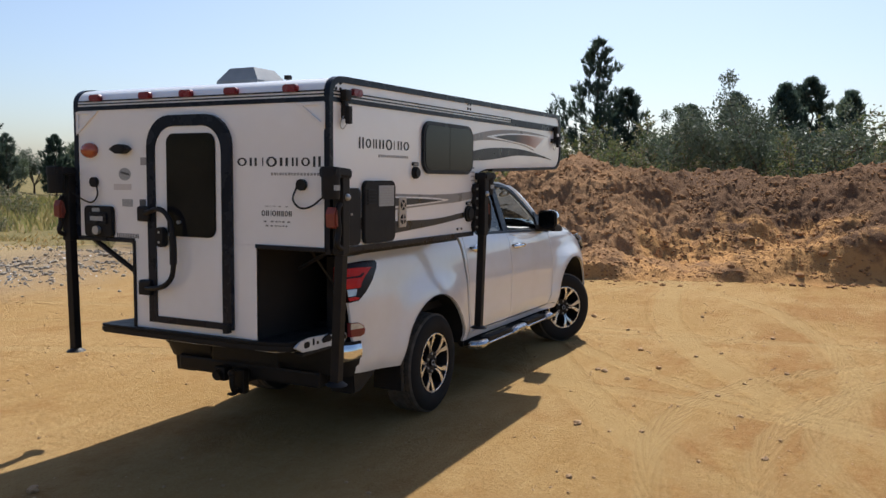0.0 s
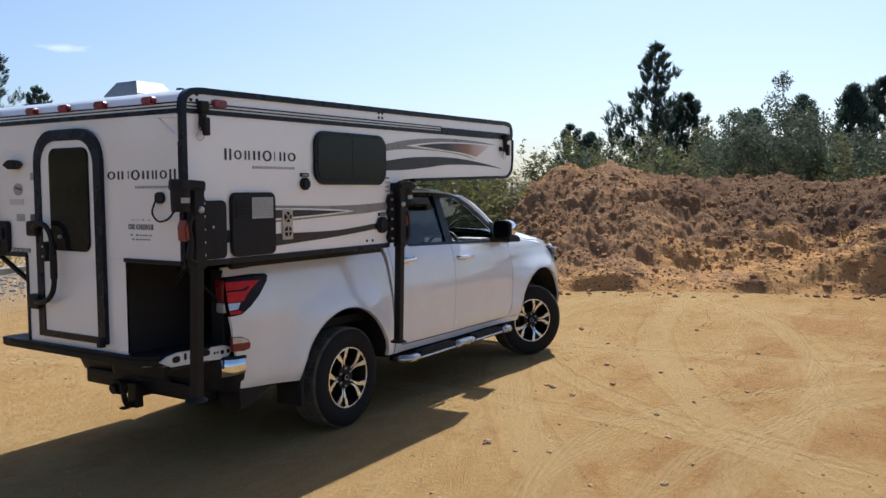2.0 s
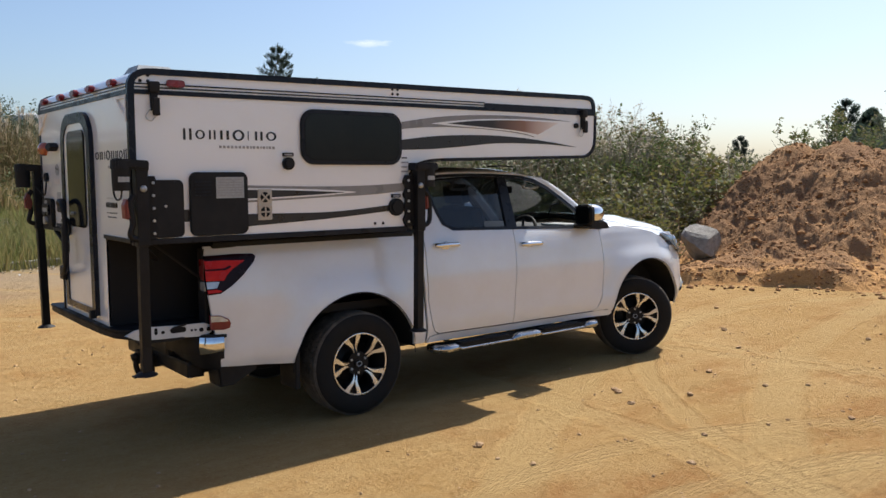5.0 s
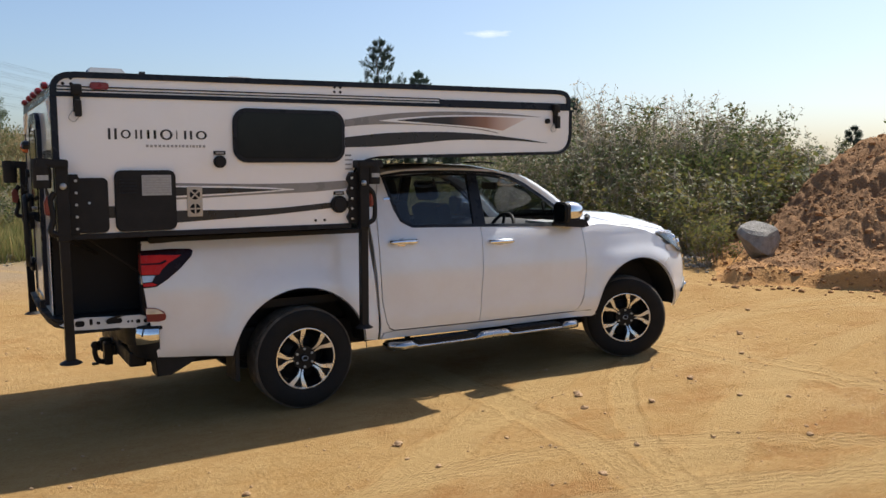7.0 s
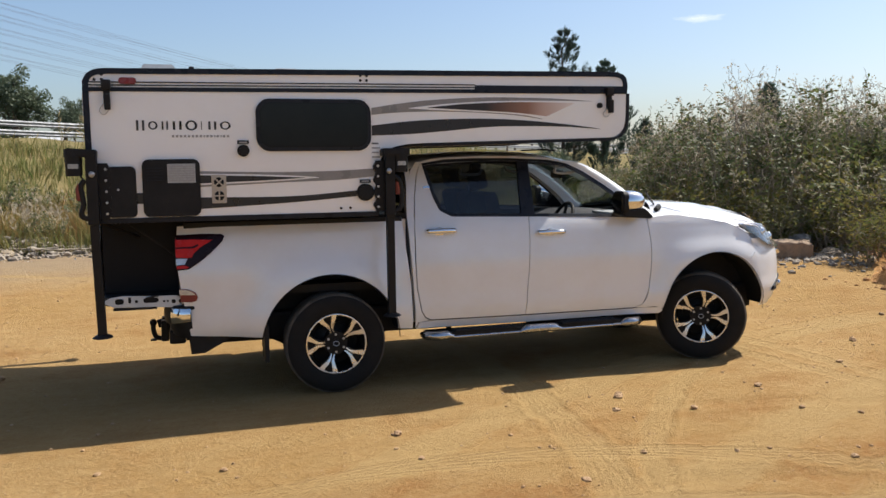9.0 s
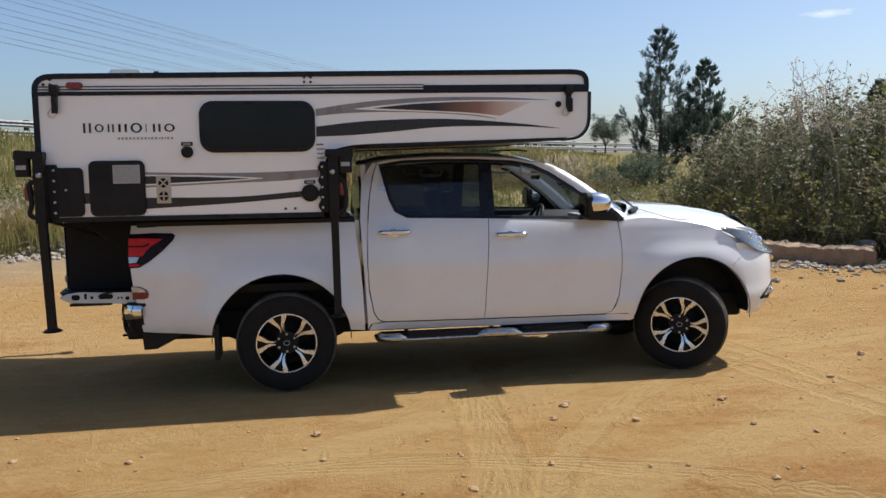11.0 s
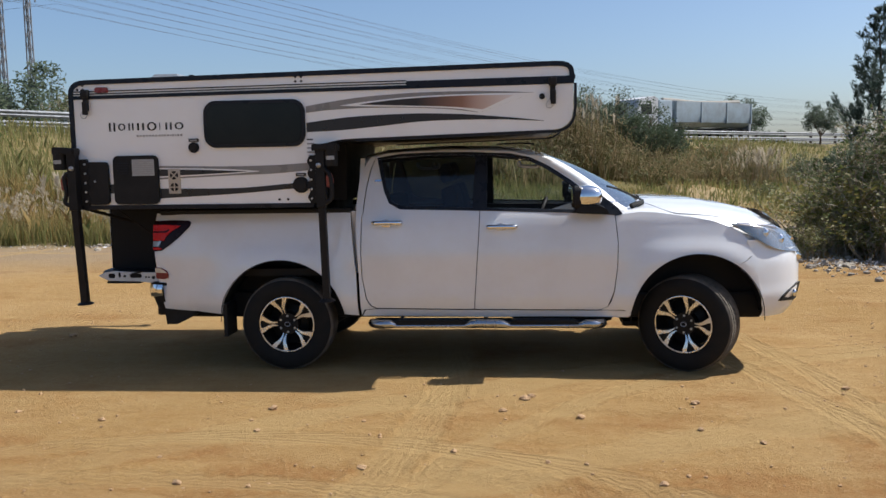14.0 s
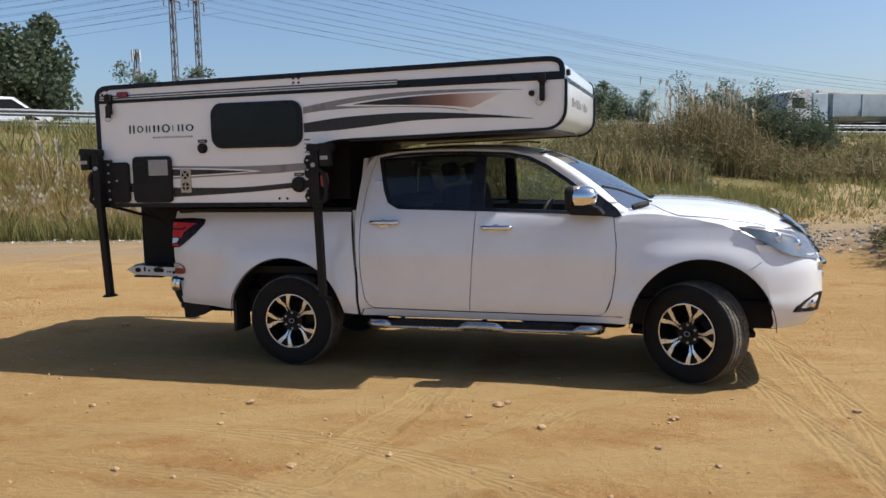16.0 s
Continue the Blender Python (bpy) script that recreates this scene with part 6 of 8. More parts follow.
catch = part("handle_knuckle", prism_bm(rrect(0.205, 0.285, 1.362, 1.492, 0.035), "x", XR - 0.075, XR - 0.028, 0.008), BLACK_PLASTIC, handle, "", 40)
for z in (1.395, 1.460):
    part("catch_screw", tube(bmesh.new(), [(XR - 0.075, 0.245, z), (XR - 0.079, 0.245, z)], 0.008, 8), STEEL, catch)
# lamps on the rear
for y in (0.865, 0.408, 0.055, -0.31, -0.758):
    b = cpart("marker_lamp", prism_bm(rrect(y - 0.052, y + 0.052, 2.318, 2.362, 0.02), "x", XR - 0.03, XR + 0.01, 0.008), MARKER_RED, "red clearance lamp lens", smooth=40)
for x in (-1.40,):
    cpart("marker_lamp", prism_bm(rrect(x - 0.055, x + 0.055, 2.308, 2.352, 0.018), "y", YR - 0.025, YR, 0.006), MARKER_RED, "red side clearance lamp", smooth=40)
bm = bmesh.new()
bmesh.ops.create_uvsphere(bm, u_segments=16, v_segments=10, radius=1, matrix=Matrix.LocRotScale((XR - 0.01, 0.935, 1.99), None, (0.045, 0.075, 0.052)))
cpart("porch_lamp", bm, AMBER_LENS, "amber oval porch lamp", smooth=60)
cpart("camera_cowl", prism_bm([(0.54, 1.995), (0.575, 2.02), (0.62, 2.028), (0.66, 2.02), (0.705, 1.995), (0.65, 1.965), (0.59, 1.965)], "x", XR - 0.06, XR, 0.006), BLACK_PLASTIC)
for y, s in ((-0.835, 1), (0.897, -1)):
    bm = bmesh.new()
    tube(bm, [(XR, y, 1.775), (XR - 0.025, y, 1.775)], 0.034, 16)
    cap = cpart("socket_cap", bm, BLACK_PLASTIC)
    bm = bmesh.new()
    tube(bm, spline([(XR - 0.02, y + 0.03 * s, 1.76), (XR - 0.03, y + 0.05 * s, 1.69), (XR - 0.03, y, 1.64), (XR - 0.03, y - 0.08 * s, 1.65), (XR - 0.05, y - 0.17 * s, 1.70)], 5), 0.006, 6)
    part("cable", bm, BLACK_PLASTIC, cap)
# outlet box low on the rear wall
outlet = cpart("utility_hatch", prism_bm(rrect(0.715, 0.985, 1.405, 1.615, 0.03), "x", XR - 0.03, XR, 0.006), BLACK_PLASTIC)
part("bezel", prism_bm(rrect(0.755, 0.945, 1.49, 1.57, 0.02), "x", XR - 0.045, XR - 0.028, 0.004), BLACK_TRIM, outlet)
part("print_line", box_bm(XR - 0.048, XR - 0.044, 0.785, 0.905, 1.515, 1.545), LABEL_GREY, outlet)
part("print_line", box_bm(XR - 0.033, XR - 0.029, 0.83, 0.90, 1.575, 1.600), LABEL_GREY, outlet)
part("knob", tube(bmesh.new(), [(XR - 0.03, 0.85, 1.45), (XR - 0.055, 0.85, 1.45)], 0.03, 14), STEEL, outlet)
for z0 in (2.10,):
    for y, s in ((-1.0, 1), (1.06, -1)):
        tri = [(y, 2.252), (y + 0.215 * s, 2.252), (y, 2.095)]
        hole = [(y + 0.022 * s, 2.236), (y + 0.160 * s, 2.236), (y + 0.022 * s, 2.135)]
        cpart("corner_gusset", prism_bm(tri, "x", XR - 0.012, XR, 0, hole), GUSSET_WHITE, "white triangular corner gusset")
# printing on the rear wall, as plain bars
def letter_bars(axis, fixed, u0, u1, z0, z1, out, material, widths, name, tall=(), hollow=True):
    """A row of plain bars that stands for printing; the wide ones are open frames."""
    total = sum(widths) + 0.35 * (len(widths) - 1)
    k = (u1 - u0) / total
    u = u0
    for i, w in enumerate(widths):
        zz = z1 + (z1 - z0) * 0.12 if i in tall else z1
        za = z0 - (z1 - z0) * 0.10 if i in tall else z0
        wide = w * k
        if hollow and len(widths) < 12 and i % 3 == 1:
            cx, cz, hw, hh = u + wide / 2, (za + zz) / 2, wide / 2, (zz - za) / 2
            arc = np.linspace(0, 2 * math.pi, 21)[:-1]
            poly = [(cx + hw * math.cos(a), cz + hh * math.sin(a)) for a in arc]
            ring = [(cx + hw * 0.60 * math.cos(a), cz + hh * 0.72 * math.sin(a)) for a in arc]
            cpart(name, prism_bm(poly, axis, fixed, fixed + out, 0, ring), material)
        elif hollow and len(widths) < 12:
            for f in ((0.10,) if w < 0.5 else (0.10, 0.72)):
                e = min(wide * 0.24, 0.017)
                cpart(name, prism_bm([(u + f * wide, za), (u + f * wide + e, za), (u + f * wide + e, zz), (u + f * wide, zz)], axis, fixed, fixed + out), material)
        else:
            cpart(name, prism_bm([(u, za), (u + wide * 0.8, za), (u + wide * 0.8, zz), (u, zz)], axis, fixed, fixed + out), material)
        u += (w + 0.35) * k


letter_bars("x", XR, -0.97, -0.345, 1.885, 1.935, -0.003, DECAL_BLACK, (1, 1, .8, 1.1, 1.3, .4, 1, 1.2), "name_bar", (0, 4))
letter_bars("x", XR, -0.955, -0.60, 1.830, 1.846, -0.003, DECAL_PALE, (1, 1, 1, 1, 1, 1, 1, 1, .6, 1, 1, .5, 1, .5, 1, 1), "caption_bar")
letter_bars("x", XR, -0.755, -0.53, 1.585, 1.618, -0.003, DECAL_BLACK, (1, 1, .8, 1.1, 1.3, .4, 1, 1.2), "dealer_bar")
letter_bars("x", XR, -0.745, -0.54, 1.548, 1.556, -0.003, DECAL_INK, (3, 2, 4), "dealer_line")
letter_bars("x", XR, -0.725, -0.56, 1.522, 1.530, -0.003, DECAL_INK, (2, 3, 3), "dealer_line")
letter_bars("x", XR, -0.735, -0.555, 1.640, 1.647, -0.003, DECAL_PALE, (3, 3), "dealer_line")
letter_bars("x", XR, 0.50, 0.70, 1.405, 1.435, -0.003, DECAL_INK, (1, 1, 1, .5, 1, 1, 1.4), "web_bar")
bm = bmesh.new()
prism(bm, [(0.617 + 0.055 * math.cos(a), 1.83 + 0.042 * math.sin(a)) for a in np.linspace(0, 6.283, 21)[:-1]], "x", XR, XR - 0.003)
badge = cpart("oval_badge", bm, LABEL_GREY)
part("badge_stripe", prism_bm([(0.575, 1.82), (0.655, 1.838), (0.65, 1.85), (0.575, 1.835)], "x", XR - 0.003, XR - 0.005), DECAL_INK, badge)
cpart("label_plate", box_bm(XR - 0.003, XR, 0.55, 0.645, 1.615, 1.665), LABEL_GREY)
cpart("label_plate", box_bm(XR - 0.003, XR, 0.43, 0.485, 1.60, 1.665), DECAL_INK)
cpart("label_plate", box_bm(XR - 0.003, XR, 0.56, 0.72, 1.725, 1.765), surface("faint_print", (0.62, 0.58, 0.55), (0.66, 0.63, 0.60), 0.4))
cpart("label_plate", box_bm(XR - 0.003, XR, 0.40, 0.47, 1.89, 1.94), DECAL_PALE)

# right wall: window, hatches, vents, fasteners
win = cpart("side_window", prism_bm(rrect(-0.563, 0.262, 1.852, 2.222, 0.10, 8), "y", YR - 0.022, YR, 0.006), BLACK_TRIM, smooth=40)
part("pane", prism_bm(rrect(-0.535, -0.16, 1.88, 2.195, 0.075, 6, (0, 0, 1, 1)), "y", YR - 0.026, YR - 0.020), DARK_GLASS, win)
part("pane", prism_bm(rrect(-0.15, 0.235, 1.88, 2.195, 0.075, 6, (1, 1, 0, 0)), "y", YR - 0.026, YR - 0.020), DARK_GLASS, win)
part("mullion", box_bm(-0.160, -0.150, YR - 0.0275, YR - 0.02, 1.88, 2.195), DARK_GLASS, win)
h1 = cpart("hatch", prism_bm(rrect(-1.565, -1.375, 1.41, 1.757, 0.035), "y", YR - 0.028, YR, 0.005), BLACK_PLASTIC, smooth=40)
part("hatch_lock", tube(bmesh.new(), [(-1.49, YR - 0.028, 1.60), (-1.49, YR - 0.036, 1.60)], 0.008, 12), STEEL, h1)
h2 = cpart("fridge_hatch", prism_bm(rrect(-1.335, -0.955, 1.41, 1.803, 0.045), "y", YR - 0.028, YR, 0.005), BLACK_PLASTIC, smooth=40)
part("fridge_label", box_bm(-1.170, -0.985, YR - 0.032, YR - 0.026, 1.64, 1.772), LABEL_GREY, h2)
for k in range(7):
    part("label_line", box_bm(-1.160, -0.995, YR - 0.0335, YR - 0.031, 1.655 + k * 0.016, 1.661 + k * 0.016), DECAL_PALE, h2)
for k in range(5):
    part("louvre", box_bm(-1.305, -1.20, YR - 0.036, YR - 0.024, 1.655 + k * 0.021, 1.663 + k * 0.021), BLACK_TRIM, h2)
vent = cpart("flue_plate", prism_bm(rrect(-0.880, -0.780, 1.492, 1.692, 0.008), "y", YR - 0.012, YR, 0.003), LABEL_BEIGE)
for z in (1.545, 1.640):
    bm = bmesh.new()
    tube(bm, [(-0.83, YR - 0.011, z), (-0.83, YR - 0.015, z)], 0.034, 20)
    hole = part("flue_opening", bm, BLACK_BOX, vent)
    bm = bmesh.new()
    m = Matrix.Translation((-0.83, YR - 0.016, z)) @ Matrix.Rotation(radians(0 if z < 1.6 else 45), 4, "Y")
    add_box(bm, -0.034, 0.034, -0.002, 0.002, -0.005, 0.005, m=m)
    add_box(bm, -0.005, 0.005, -0.002, 0.002, -0.034, 0.034, m=m)
    part("flue_cross", bm, LABEL_BEIGE, vent)
for z in (1.505, 1.592, 1.68):
    for x in (-0.868, -0.792):
        part("screw", tube(bmesh.new(), [(x, YR - 0.012, z), (x, YR - 0.015, z)], 0.005, 8), STEEL, vent)
for x, z, r in ((-0.655, 1.858, 0.042), (0.212, 1.548, 0.064)):
    bm = bmesh.new()
    tube(bm, [(x, YR, z), (x, YR - 0.02, z)], r, 22)
    tube(bm, [(x, YR - 0.018, z), (x, YR - 0.034, z)], r * 0.72, 22)
    inlet = cpart("round_inlet", bm, BLACK_PLASTIC, smooth=40)
    part("inlet_tab", box_bm(x - 0.04, x + 0.04, YR - 0.012, YR, z + r + 0.005, z + r + 0.030, 0.003), BLACK_PLASTIC, inlet)
    part("tab_label", box_bm(x - 0.028, x + 0.028, YR - 0.0135, YR - 0.011, z + r + 0.011, z + r + 0.022), DECAL_PALE, inlet)
bm = bmesh.new()
tube(bm, [(2.115, YR, 2.195), (2.115, YR - 0.02, 2.195)], 0.022, 14)
cpart("bumper_stop", bm, BLACK_PLASTIC)
for x in (-1.535, 2.195):
    bm = bmesh.new()
    add_box(bm, x - 0.02, x + 0.02, YR - 0.03, YR, 2.165, 2.30, 0.006)
    add_box(bm, x - 0.03, x + 0.03, YR - 0.045, YR, 2.27, 2.335, 0.008)
    latch = cpart("roof_latch", bm, BLACK_PLASTIC, smooth=40)
    part("latch_lever", box_bm(x - 0.016, x + 0.024, YR - 0.055, YR - 0.025, 2.135, 2.24, 0.008), BLACK_PLASTIC, latch)
    part("pull_wire", tube(bmesh.new(), spline([(x - 0.02, YR - 0.02, 2.18), (x - 0.05, YR - 0.015, 2.13), (x - 0.02, YR - 0.015, 2.105), (x + 0.015, YR - 0.02, 2.14)], 5), 0.003, 5), STEEL, latch)
for xc, zc in ((-1.585, 2.354), (0.215, 2.376)):
    for dx in (-0.023, 0.023):
        for dz in (-0.017, 0.017):
            cpart("rivet", tube(bmesh.new(), [(xc + dx, YR, zc + dz), (xc + dx, YR - 0.005, zc + dz)], 0.010, 10), BLACK_PLASTIC)
for x in (0.03, 0.10):
    cpart("rivet", tube(bmesh.new(), [(x, YR, 1.435), (x, YR - 0.005, 1.435)], 0.010, 10), BLACK_PLASTIC)
for k in range(4):
    cpart("warning_line", box_bm(0.268, 0.330 - 0.012 * (k % 2), YR - 0.003, YR, 1.800 + 0.033 * k, 1.811 + 0.033 * k), DECAL_PALE if k < 3 else DECAL_INK)
letter_bars("y", YR, -1.365, -0.735, 2.005, 2.062, -0.003, DECAL_BLACK, (1, 1, .8, 1.1, 1.3, .4, 1, 1.2), "name_bar", (0, 4))
letter_bars("y", YR, -1.13, -0.745, 1.952, 1.968, -0.003, DECAL_PALE, (1, 1, 1, 1, 1, 1, 1, 1, .6, 1, 1, .5, 1, .5, 1, 1), "caption_bar")


def stripe(top, low, material, name, out=0.003):
    """A flat sweep of colour between an upper and a lower line on the right wall."""
    a, b = spline(top, 6), spline(low, 6)
    bm = bmesh.new()
    va, vb = [bm.verts.new((x, YR - out, z)) for x, z in a], [bm.verts.new((x, YR - out, z)) for x, z in b]
    for i in range(len(va) - 1):
        bm.faces.new((va[i], vb[i], vb[i + 1], va[i + 1]))
    r = bmesh.ops.extrude_face_region(bm, geom=list(bm.faces))
    for v in r["geom"]:
        if isinstance(v, bmesh.types.BMVert):
            v.co.y += out
    bmesh.ops.recalc_face_normals(bm, faces=bm.faces)
    return cpart(name, bm, material)


def fade_mat():
    m, nt, p = node_mat("black_to_copper_fade")
    geo = nt.nodes.new("ShaderNodeNewGeometry")
    sep = nt.nodes.new("ShaderNodeSeparateXYZ")
    nt.links.new(geo.outputs["Position"], sep.inputs[0])
    c = mix_rgb(nt, ramp(nt, sep.outputs[0], 1.15, 1.65), (0.018, 0.014, 0.014), (0.40, 0.20, 0.125))
    c = mix_rgb(nt, ramp(nt, sep.outputs[0], 1.50, 1.85), c, (0.74, 0.66, 0.60))
    nt.links.new(c, p.inputs["Base Color"])
    p.inputs["Roughness"].default_value = 0.35
    return m


# upper sweep: grey body, white-edged black spear fading to copper
stripe([(0.27, 2.163), (0.50, 2.198), (0.73, 2.224), (1.03, 2.243), (1.324, 2.250), (1.70, 2.246), (2.05, 2.228)], [(0.27, 2.112), (0.45, 2.130), (0.73, 2.140), (1.03, 2.136), (1.324, 2.121), (1.50, 2.104), (1.62, 2.086)], DECAL_GREY, "grey_stripe")
stripe([(0.55, 2.163), (0.73, 2.186), (1.03, 2.212), (1.324, 2.224), (1.70, 2.228), (2.05, 2.226)], [(0.55, 2.161), (0.73, 2.152), (1.03, 2.142), (1.324, 2.128), (1.50, 2.112), (1.64, 2.085)], CAMPER_WHITE, "white_edge", 0.005)
stripe([(0.70, 2.168), (0.85, 2.185), (1.03, 2.200), (1.324, 2.213), (1.60, 2.216), (1.90, 2.212)], [(0.70, 2.166), (0.85, 2.160), (1.03, 2.152), (1.324, 2.139), (1.50, 2.126), (1.66, 2.108)], fade_mat(), "copper_stripe", 0.007)
stripe([(0.27, 2.035), (0.62, 2.072), (1.07, 2.088), (1.45, 2.078), (1.85, 2.045), (2.13, 2.012)], [(0.27, 1.962), (0.55, 1.972), (0.85, 1.996), (1.23, 2.028), (1.75, 2.030), (2.13, 2.010)], DECAL_BLACK, "black_stripe")
# lower sweep: grey band with a black spear in a white edge
stripe([(-0.955, 1.718), (-0.60, 1.708), (-0.33, 1.704), (0.0, 1.708), (0.30, 1.722)], [(-0.955, 1.608), (-0.60, 1.622), (-0.33, 1.632), (0.0, 1.642), (0.30, 1.665)], DECAL_GREY, "grey_stripe")
stripe([(-0.955, 1.700), (-0.60, 1.691), (-0.33, 1.679), (-0.13, 1.664)], [(-0.955, 1.622), (-0.60, 1.634), (-0.33, 1.646), (-0.13, 1.660)], CAMPER_WHITE, "white_edge", 0.005)
stripe([(-0.955, 1.690), (-0.60, 1.680), (-0.40, 1.671), (-0.23, 1.663)], [(-0.955, 1.633), (-0.60, 1.644), (-0.40, 1.652), (-0.23, 1.660)], DECAL_BLACK, "black_spear", 0.007)
stripe([(-0.955, 1.535), (-0.33, 1.530), (0.15, 1.562)], [(-0.955, 1.455), (-0.33, 1.485), (0.15, 1.520)], DECAL_BLACK, "black_stripe")
stripe([(-1.375, 1.575), (-1.335, 1.575)], [(-1.375, 1.50), (-1.335, 1.50)], DECAL_BLACK, "black_stripe")
# front cap marks
letter_bars("x", XF, -0.55, 0.55, 2.115, 2.185, 0.006, DECAL_PALE, (1, 1, .8, 1.1, 1.3, .4, 1, 1.2), "name_bar")
cpart("marker_lamp", prism_bm(rrect(-0.90, -0.80, 2.33, 2.375, 0.015), "x", XF, XF + 0.025, 0.006), BLACK_PLASTIC)
# on the roof
bm = bmesh.new()
prism(bm, [(-1.36, roof_z(-1.36)), (-1.0, roof_z(-1.0)), (-1.0, roof_z(-1.0) + 0.03), (-1.36, roof_z(-1.36) + 0.03)], "y", -0.30, 0.10)
hatchtop = cpart("roof_vent", bm, LABEL_GREY)
bm = bmesh.new()
lo = [(-1.38, -0.26), (-1.06, -0.26), (-1.06, 0.08), (-1.38, 0.08)]
hi = [(-1.33, -0.19), (-1.12, -0.19), (-1.12, 0.01), (-1.33, 0.01)]
va, vb = [bm.verts.new((x, y, 2.448)) for x, y in lo], [bm.verts.new((x, y, 2.535)) for x, y in hi]
vc = [bm.verts.new((x, y, 2.415)) for x, y in lo]
for k in range(4):
    j = (k + 1) % 4
    bm.faces.new((va[k], va[j], vb[j], vb[k]))
    bm.faces.new((vc[k], vc[j], va[j], va[k]))
bm.faces.new(vb)
bmesh.ops.recalc_face_normals(bm, faces=bm.faces)
part("vent_lid", bm, surface("translucent_lid", (0.24, 0.255, 0.27), (0.17, 0.185, 0.20), 0.4), hatchtop)
cpart("roof_vent", box_bm(-0.36, -0.14, -0.24, 0.02, 2.42, 2.522, 0.04), surface("weathered_vent_cap", (0.20, 0.205, 0.21), (0.14, 0.145, 0.15), 0.6), "low grey vent cap")
bm = bmesh.new()
tube(bm, [(-0.98, -0.2, 2.41), (-0.98, -0.2, 2.50)], 0.010, 8)
add_box(bm, -1.0, -0.96, -0.22, -0.18, 2.49, 2.52, 0.005)
cpart("aerial", bm, BLACK_PLASTIC)


# jacks at the corners
def jack(x, y, top, foot, side, lean, label, front=False):
    """A screw jack: slim square leg with a small foot, a sleeve, and a motor drum that hangs from its geared head."""
    j = cpart("jack", box_bm(x - 0.036, x + 0.036, y - 0.036, y + 0.036, 1.37, top - 0.03, 0.006), BLACK_STEEL, label)
    m = Matrix.Translation((x, y, 1.40)) @ Matrix.Rotation(lean, 4, "X") @ Matrix.Rotation(-0.012, 4, "Y")
    drop = foot - 1.40
    post = part("post", box_bm(-0.028, 0.028, -0.028, 0.028, drop + 0.008, 0.05, 0.005, m=m), BLACK_STEEL, j)
    part("foot", tube(bmesh.new(), [m @ Vector((0, 0, drop)), m @ Vector((0, 0, drop + 0.012)), m @ Vector((0, 0, drop + 0.022))], 0.068, 18, r_end=0.034), BLACK_STEEL, post)
    # bolted bracket with a scalloped edge
    x0, x1 = (x - 0.105, x - 0.02) if front else (x + 0.02, x + 0.105)
    edge = x0 if front else x1
    rim = []
    for k in range(33):
        z = 1.405 + 0.375 * k / 32
        bow = 0.010 * math.cos(2 * math.pi * 4 * k / 32)
        rim.append((edge + (bow if front else -bow), z))
    poly = rim + [(x1 if front else x0, 1.78), (x1 if front else x0, 1.405)]
    wall = YR if side < 0 else YL
    plate = part("bracket", prism_bm(poly, "y", wall + side * 0.002, wall + side * 0.034), BLACK_STEEL, j, "black bolted bracket plate", 40)
    for k in range(5):
        xe = edge + (0.022 if front else -0.022)
        part("plate_bolt", tube(bmesh.new(), [(xe, wall + side * 0.033, 1.44 + 0.075 * k), (xe, wall + side * 0.044, 1.44 + 0.075 * k)], 0.009, 8), STEEL, plate)
    # head: a flat housing from the leg to the drum
    d = 0.085 if front else -0.108
    tilt = Matrix.Translation((x, y, top)) @ Matrix.Rotation(0.07 if not front else 0.0, 4, "Y") @ Matrix.Translation((-x, -y, -top))
    head = part("gear_head", prism_bm([(x + min(d, 0) - 0.060 + 0.02 * (not front), top - 0.055), (x + max(d, 0) + 0.060 - 0.02 * (not front), top - 0.055), (x + max(d, 0) + 0.060 - 0.02 * (not front), top - 0.012), (x + max(d, 0) + 0.050 - 0.02 * (not front), top), (x + min(d, 0) - 0.050 + 0.02 * (not front), top), (x + min(d, 0) - 0.060 + 0.02 * (not front), top - 0.012)], "y", y - 0.056, y + 0.056, 0.012), BLACK_PLASTIC, j, "", 40)
    head.data.transform(tilt)
    part("head_cap", tube(bmesh.new(), [(x + d, y, top - 0.05), (x + d, y, top - 0.02), (x + d, y, top + 0.004)], 0.060, 22, r_end=0.056), BLACK_PLASTIC, head, "", 40)
    motor = part("motor", tube(bmesh.new(), [(x + d, y, top - 0.175), (x + d, y, top - 0.16), (x + d, y, top - 0.04)], 0.050, 22, r_end=0.054), BLACK_PLASTIC, j, "black motor drum", 40)
    part("motor_label", panel_arc(x + d, y + side * 0.0, 0.0535, top - 0.125, top - 0.095, side), LABEL_GREY, motor, "worn pale label")
    bm = bmesh.new()
    bmesh.ops.create_icosphere(bm, subdivisions=2, radius=0.021, matrix=Matrix.Translation((x + (0.004 if not front else -0.01), y + side * 0.040, top - 0.165)))
    part("clutch_knob", bm, STEEL, j, "bright metal release knob", smooth=60)
    # folded crank with its bend, beside the leg
    cx = x + (0.075 if front else -0.070)
    crank = part("crank", tube(bmesh.new(), spline([(x + d * 0.4, y + side * 0.02, top - 0.20), (cx, y + side * 0.02, top - 0.25), (cx + 0.012, y + side * 0.02, top - 0.36), (cx - 0.002, y + side * 0.02, top - 0.44), (x, y + side * 0.02, top - 0.47)], 5), 0.018, 8), BLACK_STEEL, j, "", 60)
    part("crank_clip", prism_bm([(cx - 0.030, top - 0.335), (cx + 0.002, top - 0.345), (cx + 0.020, top - 0.30), (cx + 0.004, top - 0.235), (cx - 0.018, top - 0.222), (cx - 0.034, top - 0.26)], "y", y - 0.030, y + 0.045, 0.010), RED_PLASTIC, crank, "faded red plastic clip")
    return j


